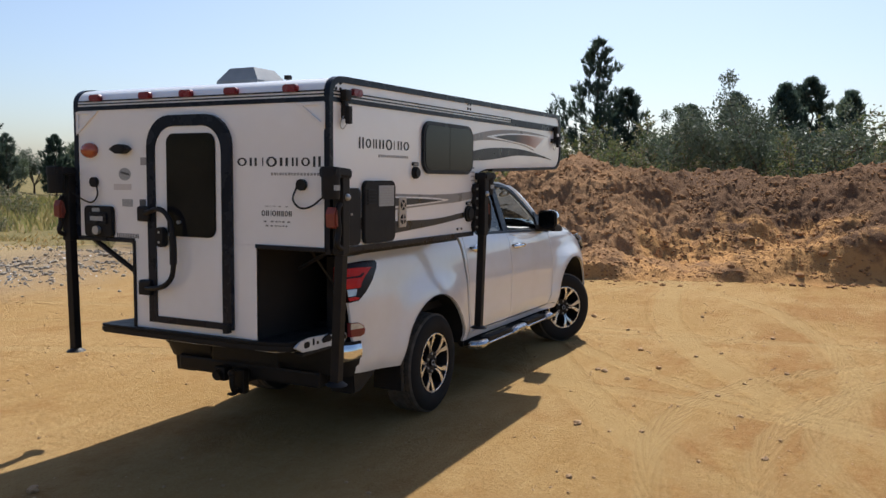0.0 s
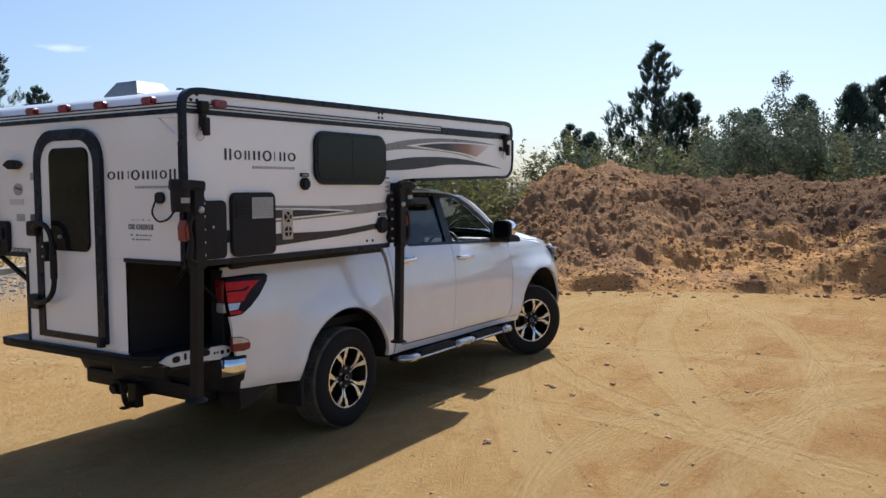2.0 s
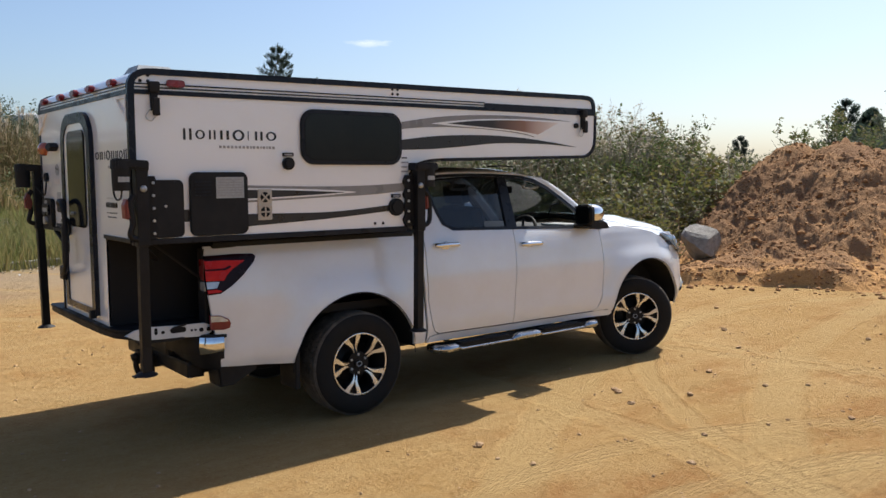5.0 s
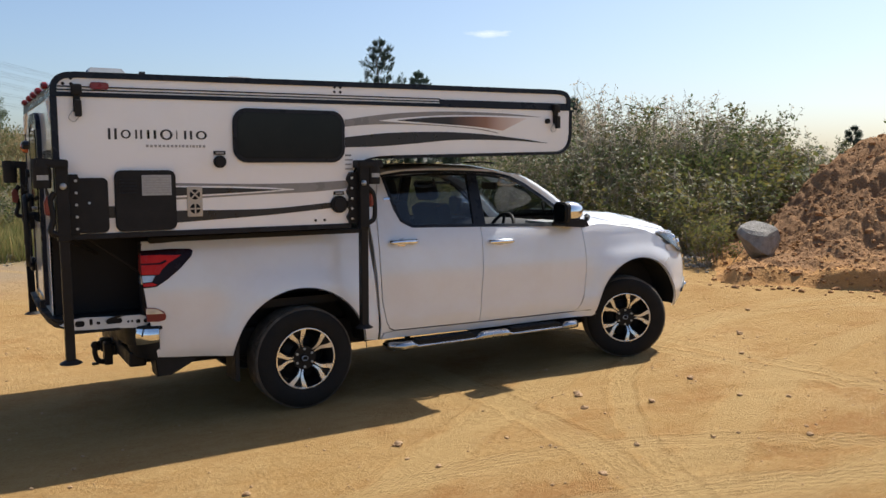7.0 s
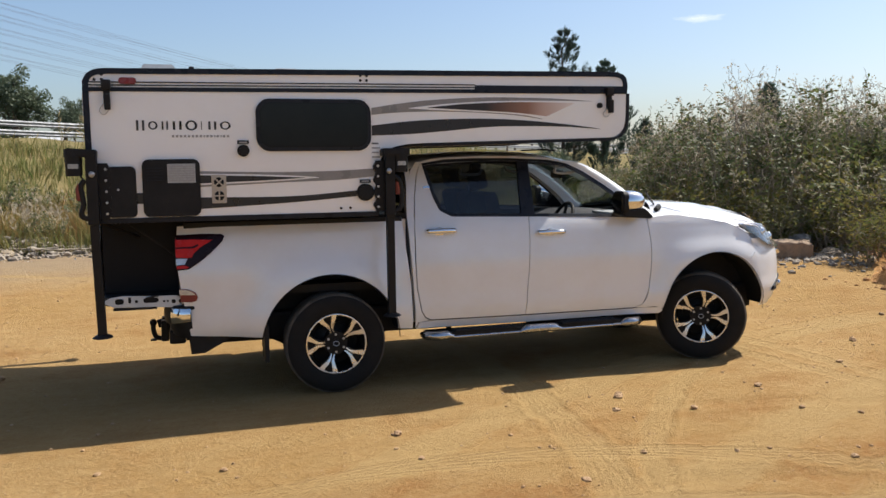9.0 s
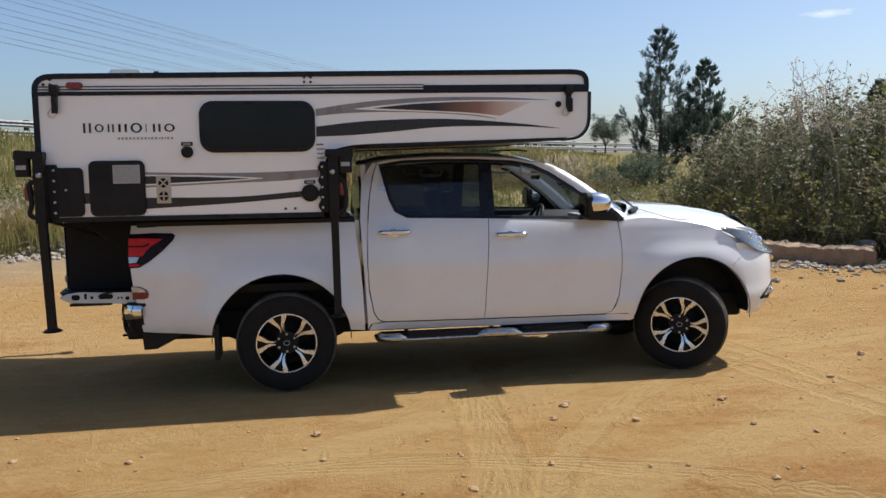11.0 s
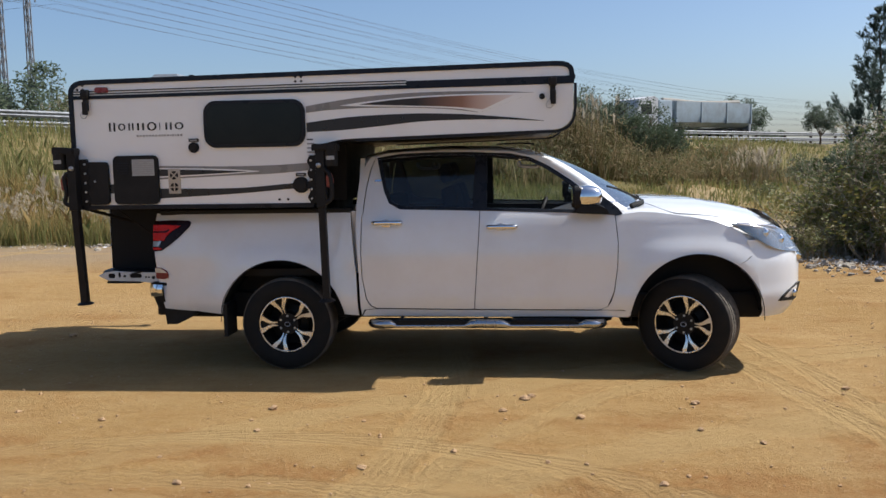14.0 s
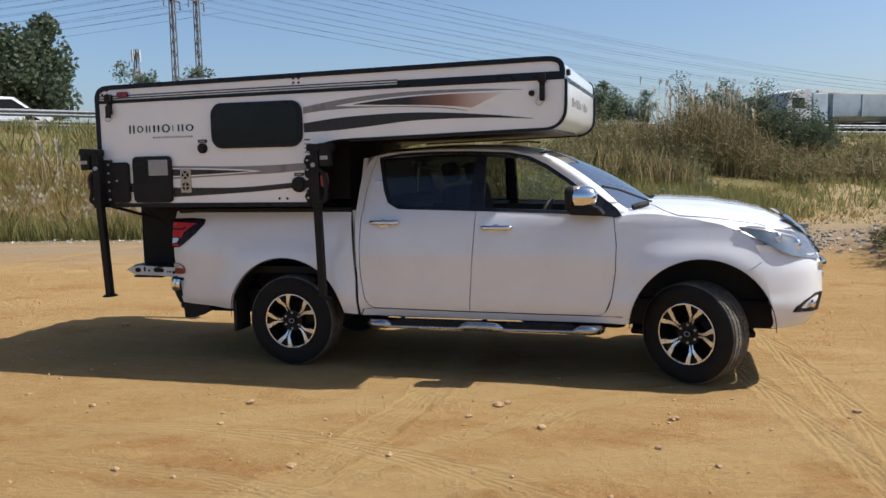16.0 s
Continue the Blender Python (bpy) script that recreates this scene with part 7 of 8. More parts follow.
def panel_arc(cx, cy, r, z0, z1, side):
    """A patch wrapped on the outer side of an upright drum."""
    bm = bmesh.new()
    grid(bm, lambda u, v: (cx + r * math.cos(side * (0.9 + 1.3 * u)), cy + r * math.sin(side * (0.9 + 1.3 * u)), z0 + (z1 - z0) * v), 8, 1)
    return bm


jack(-1.648, -1.085, 1.872, 0.592, -1, 0.055, "black corner jack with its foot clear of the ground")
jack(-1.698, 1.135, 1.872, 0.585, 1, -0.012, "black corner jack with its foot clear of the ground")
jack(0.386, -1.070, 1.868, 0.617, -1, 0.035, "black front jack bolted beside the camper's step", True)
# Open gap ahead of the camper: a black block and facing give its shade.
bm = bmesh.new()
add_box(bm, 0.30, 0.50, -0.66, 0.70, 1.41, 1.90)
cpart("gap_shade_block", bm, BLACK_BOX)
cpart("front_wall_panel", box_bm(0.302, 0.318, YR + 0.01, YL - 0.01, 1.405, 1.66), BLACK_BOX)
cpart("notch_lining", edge_trim([(x + 0.006, z) for x, z in NOTCH], YR + 0.006, -0.012, YL - YR - 0.012), BLACK_BOX)
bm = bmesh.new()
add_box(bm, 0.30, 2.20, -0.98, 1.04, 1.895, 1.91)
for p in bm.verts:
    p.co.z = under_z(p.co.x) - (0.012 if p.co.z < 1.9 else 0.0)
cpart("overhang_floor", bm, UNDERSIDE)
for y in (-0.75, 0.80):
    cpart("tie_down", tube(bmesh.new(), [(-1.50, y, 1.38), (-1.14, y * 0.93, 1.10)], 0.008, 6), BLACK_STEEL)
cpart("support_stay", tube(bmesh.new(), [(XR + 0.05, 0.98, 1.38), (XR + 0.12, 0.62, 1.14)], 0.018, 8), BLACK_STEEL)
cpart("support_stay", tube(bmesh.new(), [(XR + 0.05, -0.98, 1.38), (XR + 0.28, -0.60, 1.24)], 0.014, 8), BLACK_STEEL)


# ---- plants ----
class Bits:
    """Gathers many small flat pieces and thin stems for one mesh."""

    def __init__(self):
        self.v, self.f = [], []

    def quad(self, c, d, w, length, width):
        """A leaf: a four-sided diamond from c along d."""
        b = len(self.v)
        m = c + d * length * 0.45
        self.v += [tuple(c), tuple(m + w * width * 0.5), tuple(c + d * length), tuple(m - w * width * 0.5)]
        self.f.append((b, b + 1, b + 2, b + 3))

    def blade(self, c, lean, h, w, rng):
        """A grass blade, bent once."""
        b = len(self.v)
        a = rng.uniform(0, math.pi)
        s = Vector((math.cos(a), math.sin(a), 0)) * w * 0.5
        m = c + Vector((lean.x * 0.35, lean.y * 0.35, h * 0.6))
        t = c + Vector((lean.x, lean.y, h))
        self.v += [tuple(c - s), tuple(c + s), tuple(m + s * 0.8), tuple(t), tuple(m - s * 0.8)]
        self.f.append((b, b + 1, b + 2, b + 3, b + 4))

    def stem(self, pts, r0, r1, seg=4):
        b = len(self.v)
        n = len(pts)
        for i, p in enumerate(pts):
            d = (pts[min(i + 1, n - 1)] - pts[max(i - 1, 0)]).normalized()
            s = d.orthogonal().normalized()
            u = d.cross(s)
            r = r0 + (r1 - r0) * i / (n - 1)
            self.v += [tuple(p + (s * math.cos(6.2832 * k / seg) + u * math.sin(6.2832 * k / seg)) * r) for k in range(seg)]
        for i in range(n - 1):
            for k in range(seg):
                self.f.append((b + i * seg + k, b + i * seg + (k + 1) % seg, b + (i + 1) * seg + (k + 1) % seg, b + (i + 1) * seg + k))

    def out(self, name, material, parent=None, label=""):
        return raw_part(name, self.v, self.f, material, parent, label)


def rand_dir(rng):
    z = rng.uniform(-1, 1)
    a = rng.uniform(0, 2 * math.pi)
    r = math.sqrt(1 - z * z)
    return Vector((r * math.cos(a), r * math.sin(a), z))


def shrub(rng, h, spread, stems, leaves, leaf, material, label, twigs=0.16, name="shrub", bare=0.3):
    """A many-stemmed shrub: leaning stems with side twigs, leaves along them and bare seed heads at the tips."""
    t = thing(name, label, "shrub")
    wood, green, tips = Bits(), Bits(), Bits()
    lines = []
    for k in range(stems):
        a, r = rng.uniform(0, 6.283), spread * math.sqrt(rng.random())
        top = Vector((math.cos(a) * r, math.sin(a) * r, h * rng.uniform(0.62, 1.0) * (1 - 0.25 * (r / spread) ** 2)))
        base = Vector((top.x * 0.45, top.y * 0.45, 0)) + Vector((rng.gauss(0, 0.1), rng.gauss(0, 0.1), 0))
        mid = base.lerp(top, 0.55) + Vector((rng.gauss(0, 0.10), rng.gauss(0, 0.10), 0.1))
        line = [Vector(p) for p in spline([base, mid, top], 3)]
        wood.stem(line, 0.016, 0.004)
        lines.append(line)
        for j in range(int(3 + 4 * rng.random())):
            q = line[rng.randrange(2, len(line))]
            e = q + Vector((rng.gauss(0, 1), rng.gauss(0, 1), rng.uniform(0.2, 1.2))).normalized() * rng.uniform(0.2, 0.5)
            wood.stem([q, q.lerp(e, 0.5) + Vector((0, 0, 0.03)), e], 0.006, 0.003, 3)
            lines.append([q, q.lerp(e, 0.5), e])
    for k in range(int(260 * bare)):
        ln = lines[rng.randrange(len(lines))]
        q = ln[-1].lerp(ln[-2], rng.random())
        if q.z < h * 0.5 or q.z > h * 0.97:
            continue
        e = q + (rand_dir(rng) * 0.7 + Vector((0, 0, 0.8))).normalized() * rng.uniform(0.12, 0.36)
        wood.stem([q, q.lerp(e, 0.5) + rand_dir(rng) * 0.02, e], 0.0045, 0.0025, 3)
        lines.append([q, q.lerp(e, 0.5), e])
    for k in range(leaves):
        ln = lines[rng.randrange(len(lines))]
        i = rng.randrange(len(ln) - 1)
        p = ln[i].lerp(ln[i + 1], rng.random()) + rand_dir(rng) * rng.random() * 0.10
        if p.z > h * 0.62 and rng.random() < bare:
            continue
        d = rand_dir(rng)
        d.z = abs(d.z) * 0.6 - 0.15
        d.normalize()
        s = leaf * rng.uniform(0.6, 1.4)
        green.quad(p, d, d.orthogonal().normalized(), s, s * 0.55)
    for ln in lines:
        if ln[-1].z > h * 0.66 and rng.random() < twigs:
            for j in range(4):
                tips.quad(ln[-1].lerp(ln[-2], 0.5 * rng.random()) + rand_dir(rng) * 0.05, rand_dir(rng), rand_dir(rng), 0.05, 0.035)
    wood.out("woody_growth", DRY_STEM, t)
    green.out("foliage", material, t)
    tagged(tips.out("seed_fluff", PLUME, t), kind="stuff")
    return t


def pine(rng, h, width, label, bare=0.12):
    """A pine: straight tapering trunk, whorls of limbs that sweep upward, each tipped with upright brushes of needles."""
    t = thing("pine_tree", label, "tree")
    wood, green = Bits(), Bits()
    wood.stem([Vector((rng.gauss(0, 0.03) * i, rng.gauss(0, 0.03) * i, h * i / 8)) for i in range(9)], h * 0.016, 0.02, 7)
    z = h * bare
    while z < h * 0.97:
        f = (z / h - bare) / (1 - bare)
        reach = width * (0.70 + 0.30 * min(1, f * 3)) * (1 - f) ** 0.80 * rng.uniform(0.7, 1.15)
        a0 = rng.uniform(0, 6.28)
        for k in range(5):
            a = a0 + k * 1.2566 + rng.gauss(0, 0.25)
            ln = max(0.14, reach * rng.uniform(0.4, 1.2))
            d = Vector((math.cos(a), math.sin(a), 0))
            p0 = Vector((0, 0, z))
            rise = ln * rng.uniform(0.20, 0.55)
            pts = [Vector(q) for q in spline([p0, p0 + d * ln * 0.5 + Vector((0, 0, rise * 0.25)), p0 + d * ln * 0.85 + Vector((0, 0, rise * 0.7)), p0 + d * ln + Vector((0, 0, rise * 1.15))], 2)]
            wood.stem(pts, 0.03 * (1 - f) + 0.008, 0.006, 3)
            for j in range(int(6 + ln * 7)):
                u = (0.35 + 0.65 * rng.random()) * (len(pts) - 1.001)
                i = int(u)
                c = pts[i].lerp(pts[i + 1], u - i) + rand_dir(rng) * 0.20 * ln ** 0.5
                ax = (d * 0.25 + Vector((0, 0, 1.0)) + rand_dir(rng) * 0.35).normalized()
                tall = rng.uniform(0.35, 0.75) * (1 - 0.55 * f)
                for q in range(16):
                    nd = (ax + rand_dir(rng) * 0.62).normalized()
                    green.quad(c + ax * tall * rng.random(), nd, nd.orthogonal().normalized(), rng.uniform(0.20, 0.38), 0.06)
        z += h * 0.044 * rng.uniform(0.7, 1.6) + 0.10
    for q in range(120):
        nd = (Vector((0, 0, 1)) + rand_dir(rng) * 0.6).normalized()
        green.quad(Vector((0, 0, h * rng.uniform(0.90, 1.03))), nd, nd.orthogonal().normalized(), 0.22, 0.05)
    wood.out("trunk", BARK, t)
    green.out("crown", PINE_NEEDLE, t)
    return t


def broad_tree(rng, h, width, clear, leaves, leaf, label, flat=1.0, name="tree", material=None, full=1.0):
    """A broad-leaved tree: trunk, forked limbs, leaves in clumps on the ends of the limbs with gaps between."""
    t = thing(name, label, "tree")
    wood, green = Bits(), Bits()
    ends = []
    fork = Vector((rng.gauss(0, 0.1), rng.gauss(0, 0.1), h * clear))
    wood.stem([Vector((0, 0, -0.1)), fork * 0.5 + Vector((0.05, 0, 0)), fork], h * 0.028, h * 0.018, 7)
    for k in range(9):
        a = k * 0.698 + rng.gauss(0, 0.3)
        r = width * rng.uniform(0.45, 1.0)
        e = Vector((math.cos(a) * r, math.sin(a) * r, h * (clear + (1 - clear) * rng.uniform(0.35, 0.95) * (1 - 0.35 * (r / width) ** 2))))
        m = fork.lerp(e, 0.5) + Vector((0, 0, 0.12 * h * rng.random()))
        wood.stem([fork, m, e], h * 0.012, h * 0.004, 5)
        for j in range(6):
            b = m.lerp(e, rng.random())
            e2 = b + (rand_dir(rng) + Vector((0, 0, 0.35))) * width * rng.uniform(0.18, 0.42)
            wood.stem([b, b.lerp(e2, 0.5), e2], h * 0.004, h * 0.0015, 3)
            ends.append((e2, rng.uniform(0.10, 0.22) * width * full))
        ends.append((e, 0.2 * width))
    for k in range(leaves):
        c, r = ends[rng.randrange(len(ends))]
        p = c + rand_dir(rng) * r * rng.random() ** 0.5 * 1.2
        p.z = c.z + (p.z - c.z) * flat
        d = rand_dir(rng)
        s = leaf * rng.uniform(0.6, 1.4)
        green.quad(p, d, d.orthogonal().normalized(), s, s * 0.6)
    wood.out("trunk", BARK, t)
    green.out("crown", material or TREE_LEAF, t)
    return t


def put(first, spots, group=""):
    """The first plant goes to the first spot, copies of it to the others: (x, y, turn, size)."""
    for k, (x, y, a, s) in enumerate(spots):
        m = Matrix.LocRotScale((x, y, ground_z(x, y, False) - 0.03), Euler((0, 0, a)), None)
        ob = first if k == 0 else copy_thing(first, m)
        ob.matrix_basis = m @ Matrix.Diagonal((s, s, s, 1))
        if group:
            ob["group"] = group


rng = random.Random(11)
THICKET = [(8.2, 7.6), (9.0, 7.2), (9.9, 6.9), (11.2, 6.9), (12.7, 7.2), (8.9, 8.8), (10.4, 8.3), (12.0, 8.7), (13.8, 8.2), (9.7, 10.8), (11.3, 10.4), (13.2, 10.2), (15.0, 9.6),
           (10.8, 12.8), (12.6, 12.2), (14.6, 11.8), (16.6, 11.4), (12.2, 15.0), (14.4, 14.2), (16.8, 13.6), (18.8, 13.0), (14.4, 17.0), (17.0, 16.2), (20.0, 15.2), (14.9, 7.9), (16.9, 9.4), (18.9, 10.9), (20.9, 12.6), (23.6, 14.0), (18.0, 19.0), (21.6, 18.0)]
spots = [[], [], []]
for k, (x, y) in enumerate(THICKET):
    # lower towards the open path
    lo = 1.04 * (0.64 + 0.36 * smooth01((x - 0.45 * (y - 7.6) - 8.0) / 2.0))
    spots[k % 3].append((x + rng.gauss(0, 0.15), y + rng.gauss(0, 0.15), rng.uniform(0, 6.28), rng.uniform(lo, lo * 1.17)))
put(shrub(rng, 3.1, 1.45, 30, 4600, 0.085, SHRUB_LEAF, "tall dusty green shrub with bare seed stems in a thicket", 0.45, bare=0.75), spots[0], "thicket beside the yard")
put(shrub(rng, 2.9, 1.5, 30, 4600, 0.080, SHRUB_LEAF, "tall olive-green shrub in a dense thicket", 0.40, bare=0.55), spots[1], "thicket beside the yard")
put(shrub(rng, 3.3, 1.35, 34, 3000, 0.080, SHRUB_LEAF, "tall half-bare shrub with pale dry stems in a thicket", 0.70, bare=0.97), spots[2], "thicket beside the yard")
low = shrub(rng, 1.1, 0.75, 26, 1900, 0.07, YELLOW_LEAF, "low yellow-green bush at the foot of the thicket", 0.1)
put(low, [(7.3, 6.8, 0, 0.6), (9.4, 6.0, 2, 0.8), (7.0, 8.0, 1, 0.5), (10.1, 4.9, 3, 1.0), (9.5, 3.7, 4, 0.8), (6.6, 8.9, 5, 0.38), (10.6, 5.8, 1, 1.5), (6.55, 6.4, 2, 0.5), (11.6, 5.2, 1, 1.3), (8.4, 12.4, 2.5, 0.35), (7.6, 6.3, 2, 0.8), (8.5, 6.3, 4, 0.9), (9.1, 5.7, 1, 0.75), (7.1, 7.3, 3, 0.6), (9.9, 5.5, 0, 0.8), (8.0, 6.8, 5, 1.2), (9.0, 6.6, 2, 1.2), (10.4, 6.2, 3, 1.2), (7.7, 8.3, 1, 1.0), (7.9, 9.5, 1, 1.1), (7.6, 7.5, 3, 1.0), (8.0, 8.8, 2, 1.2), (14.2, 5.4, 1, 1.9), (15.6, 5.6, 3, 1.5), (12.9, 5.6, 4, 1.7), (17.0, 6.2, 2, 1.4)], "low bushes")
# shrubs behind the heap and between the pines
spots = [(21.5, 2.5, 0, 0.85), (22.5, 0.4, 1, 1.0), (22.0, 4.8, 2, 0.8), (24.0, 6.6, 3, 0.9), (23.5, -2.0, 4, 1.2), (24.5, 2.0, 5, 1.4), (26, 4.5, 1, 1.15), (27, 8, 2, 1.1), (26, -4.0, 0, 1.5), (28, 0.0, 2, 1.5), (30, 10.6, 2, 1.6), (29, 14, 3, 1.05), (27, 18, 1, 1.4), (32, 6, 1, 1.7), (25.5, 11.0, 0, 0.9), (24, 20, 0, 1.1), (22, 23, 0, 1.1), (31, -5, 1, 1.8), (33, 2, 1, 1.8), (28.5, 5.6, 2, 1.3), (24.6, 8.8, 2, 0.9), (29, 9.5, 1, 1.2), (34, 9.0, 1, 1.7), (30.5, 3.0, 0, 1.6)]
put(shrub(rng, 2.7, 1.6, 30, 4200, 0.085, SHRUB_LEAF, "dusty green shrub behind the soil heap", 0.2, bare=0.4), spots, "shrubs behind the heap")
# trees
put(pine(rng, 10.6, 3.6, "tall dark pine with tufted limbs beyond the thicket"), [(22.3, 43.2, 0, 0.93), (36.9, 8.9, 2, 0.84), (25.6, 44.0, 1, 0.76)], "pines")
put(pine(rng, 7.0, 2.3, "young dark pine with upswept limbs"), [(38.2, 7.6, 0, 0.92), (39.5, 4.6, 1, 0.80), (41, 2.6, 2, 0.9), (36.5, -0.2, 4, 0.88), (35.0, -3.0, 1.2, 0.8), (28.5, 31.0, 2, 0.78), (29.4, 45.2, 3, 0.62), (31.6, 43.4, 1, 0.62), (33.2, 42.4, 1, 0.64), (35, 12.0, 2, 0.55), (42, -1.0, 0, 1.0), (36.6, 12.2, 1, 0.66), (35.7, 13.0, 3, 0.72), (38.4, 13.2, 2, 0.66), (33.5, 17.0, 0, 0.5)], "pines")
put(broad_tree(rng, 5.6, 3.1, 0.12, 19000, 0.10, "wide dense feathery tree behind the soil heap", full=0.95), [(25.0, -0.9, 0, 1.0), (27.5, -5.6, 2, 0.85), (29.5, 1.8, 1, 0.85), (32.6, 5.6, 3, 0.86), (33.5, 3.2, 5, 0.8), (31.0, 8.4, 0, 0.72), (28.6, -1.6, 4, 0.85), (23.5, 14.5, 4, 0.5), (27, 16.0, 2, 0.55)], "trees behind the heap")
put(broad_tree(rng, 14.0, 5.5, 0.16, 34000, 0.40, "large dense dark tree beyond the guard rail", full=1.5), [(-49.4, 47.2, 0, 1.0)])
put(broad_tree(rng, 8.0, 4.2, 0.22, 9000, 0.27, "dark leafy tree beyond the road"), [(-3.4, 55.0, 2, 0.56), (-1.0, 57.5, 1, 0.48), (-11.6, 52.0, 3, 0.60), (-8.4, 53.5, 0, 0.40), (-31.5, 43.5, 1, 0.95), (-19.0, 78.0, 1, 0.95), (-6.5, 74.0, 2, 0.62), (-52.0, 68.0, 2, 0.75), (-46, 82, 1, 0.8), (8.0, 88.0, 0, 0.6), (20.5, 92.0, 3, 0.65), (52, 62, 1, 0.62), (40, 60, 2, 0.48), (44, 62, 0, 0.52), (48, 60.5, 3, 0.46), (37, 58, 1, 0.42), (60, 74, 2, 0.68), (46, 84, 1, 0.6), (30, 92, 1, 0.34), (66, 60, 1, 0.6), (-80, 60, 1, 1.1), (24, 58, 0, 0.38), (31, 60, 0, 0.55)], "trees beyond the road")
put(broad_tree(rng, 5.2, 4.2, 0.40, 6500, 0.22, "flat-topped thorn tree near the guard rail", 0.5), [(19.2, 70.5, 0, 0.78), (24.0, 84.0, 1, 0.9)], "thorn trees")
put(broad_tree(rng, 4.6, 2.6, 0.10, 5200, 0.14, "scrubby tree among tall dry grass"), [(5.4, 38.6, 0, 0.98), (7.6, 38.8, 4, 0.85), (9.2, 39.4, 5, 0.72), (6.6, 40.0, 1, 0.85), (4.0, 40, 2, 0.6), (18.8, 38.5, 2, 0.55), (20.5, 40.5, 1, 0.62), (17.4, 40.0, 1, 0.45), (19.6, 39.4, 4, 0.55)], "scrubby trees")


def sward(name, spots, material, label, category, rng):
    """Blades of grass as one mass. spots: (x, y, height, width, lean)."""
    b = Bits()
    for x, y, h, w, ln in spots:
        a = rng.uniform(0, 6.28)
        b.blade(Vector((x, y, ground_z(x, y, False) - 0.02)), Vector((math.cos(a), math.sin(a), 0)) * ln * h, h, w, rng)
    ob = b.out(name, material)
    return tagged(ob, label, category, kind="stuff")


def bank(n, x0, x1, d0, d1, h0, h1, w, rng, clump=0.7, keep=None):
    """Spots past the yard's edge, gathered into clumps."""
    out = []
    cx, cy = 0, 0
    for k in range(n):
        if k % 7 == 0:
            cx = rng.uniform(x0, x1)
            cy = edge_y(cx) + d0 + (d1 - d0) * rng.random() ** 1.3
            g = 0.5 + 0.5 * noise.noise((cx * 0.4, cy * 0.4, 2.0))
        x, y = cx + rng.gauss(0, 0.13) * clump, cy + rng.gauss(0, 0.13) * clump
        if keep and not keep(x, y):
            continue
        out.append((x, y, (h0 + (h1 - h0) * rng.random()) * (0.6 + 0.8 * g), w, rng.uniform(0.1, 0.55)))
    return out


sward("dry_grass", bank(40000, -24, -1.5, 0.5, 6.5, 0.28, 0.95, 0.011, rng), GOLD_GRASS, "tall golden dry grass on the bank beside the yard", "dry grass", rng)
sward("bank_grass", bank(36000, -34, 4, 4.0, 20.0, 0.25, 0.65, 0.030, rng, 2.0, lambda x, y: line_near(x, y, ROAD)[0] > 6.8), GREEN_GRASS, "dry grass on the slope up to the road", "dry grass", rng)
sward("green_grass", bank(40000, -20, 3.5, 0.0, 4.5, 0.15, 0.7, 0.015, rng) + bank(9000, -3, 16, 1.0, 16, 0.1, 0.35, 0.035, rng, 2.5), GREEN_GRASS, "low green grass and weeds past the yard's edge", "grass", rng)
sward("path_grass", [(rng.gauss(6.5, 3.0), 14.0 + 20 * rng.random(), rng.uniform(0.04, 0.20), 0.03, rng.uniform(0.4, 1.2)) for k in range(9000)], GOLD_GRASS, "short trampled dry grass along a path behind the yard", "dry grass", rng)
sward("field_grass", [(rng.uniform(7, 34), rng.uniform(19, 56), rng.uniform(0.15, 0.6), 0.05, rng.uniform(0.1, 0.6)) for k in range(14000)], GREEN_GRASS, "rough grass over the open ground past the thicket", "grass", rng)
heads = Bits()
for x, y, h, w, ln in bank(2600, -24, -3.0, 0.2, 6.0, 0.55, 1.0, 0.01, rng):
    c = Vector((x, y, ground_z(x, y, False) + h * 0.85))
    a = rng.uniform(0, 6.28)
    for k in range(5):
        d = (Vector((math.cos(a) * 0.7, math.sin(a) * 0.7, 0.8)) + rand_dir(rng) * 0.4).normalized()
        heads.quad(c + rand_dir(rng) * 0.02, d, d.orthogonal().normalized(), rng.uniform(0.08, 0.16), 0.014)
tagged(heads.out("grass_heads", PLUME), "pale feathery seed heads over the dry grass", "dry grass", kind="stuff")
# tall weeds and reeds behind the pickup
tall = []
for k in range(14000):
    if k % 9 == 0:
        cx, cy = rng.uniform(-2.5, 15), rng.uniform(28, 40)
        if cx > 4:
            cy += 5
    tall.append((cx + rng.gauss(0, 0.3), cy + rng.gauss(0, 0.3), rng.uniform(0.4, 1.7) * (0.8 + 0.9 * noise.noise((cx * 0.3, cy * 0.3, 9.0))), 0.045, rng.uniform(0.1, 0.6)))
sward("tall_weeds", tall, REED, "tall brown weeds and dead reeds below the road", "weeds", rng)
leafy = Bits()
for k in range(16000):
    if k % 40 == 0:
        cx, cy = rng.uniform(-3, 15), rng.uniform(27, 40)
        cy += 5 if cx > 4 else 0
        hh = rng.uniform(0.5, 1.9)
    p = Vector((cx + rng.gauss(0, 0.35), cy + rng.gauss(0, 0.35), ground_z(cx, cy, False) + hh * rng.random() ** 0.7))
    d = rand_dir(rng)
    leafy.quad(p, d, d.orthogonal().normalized(), 0.13, 0.07)
tagged(leafy.out("weed_foliage", SHRUB_LEAF), "leafy green weeds among the dead reeds", "weeds", kind="stuff")
near = []
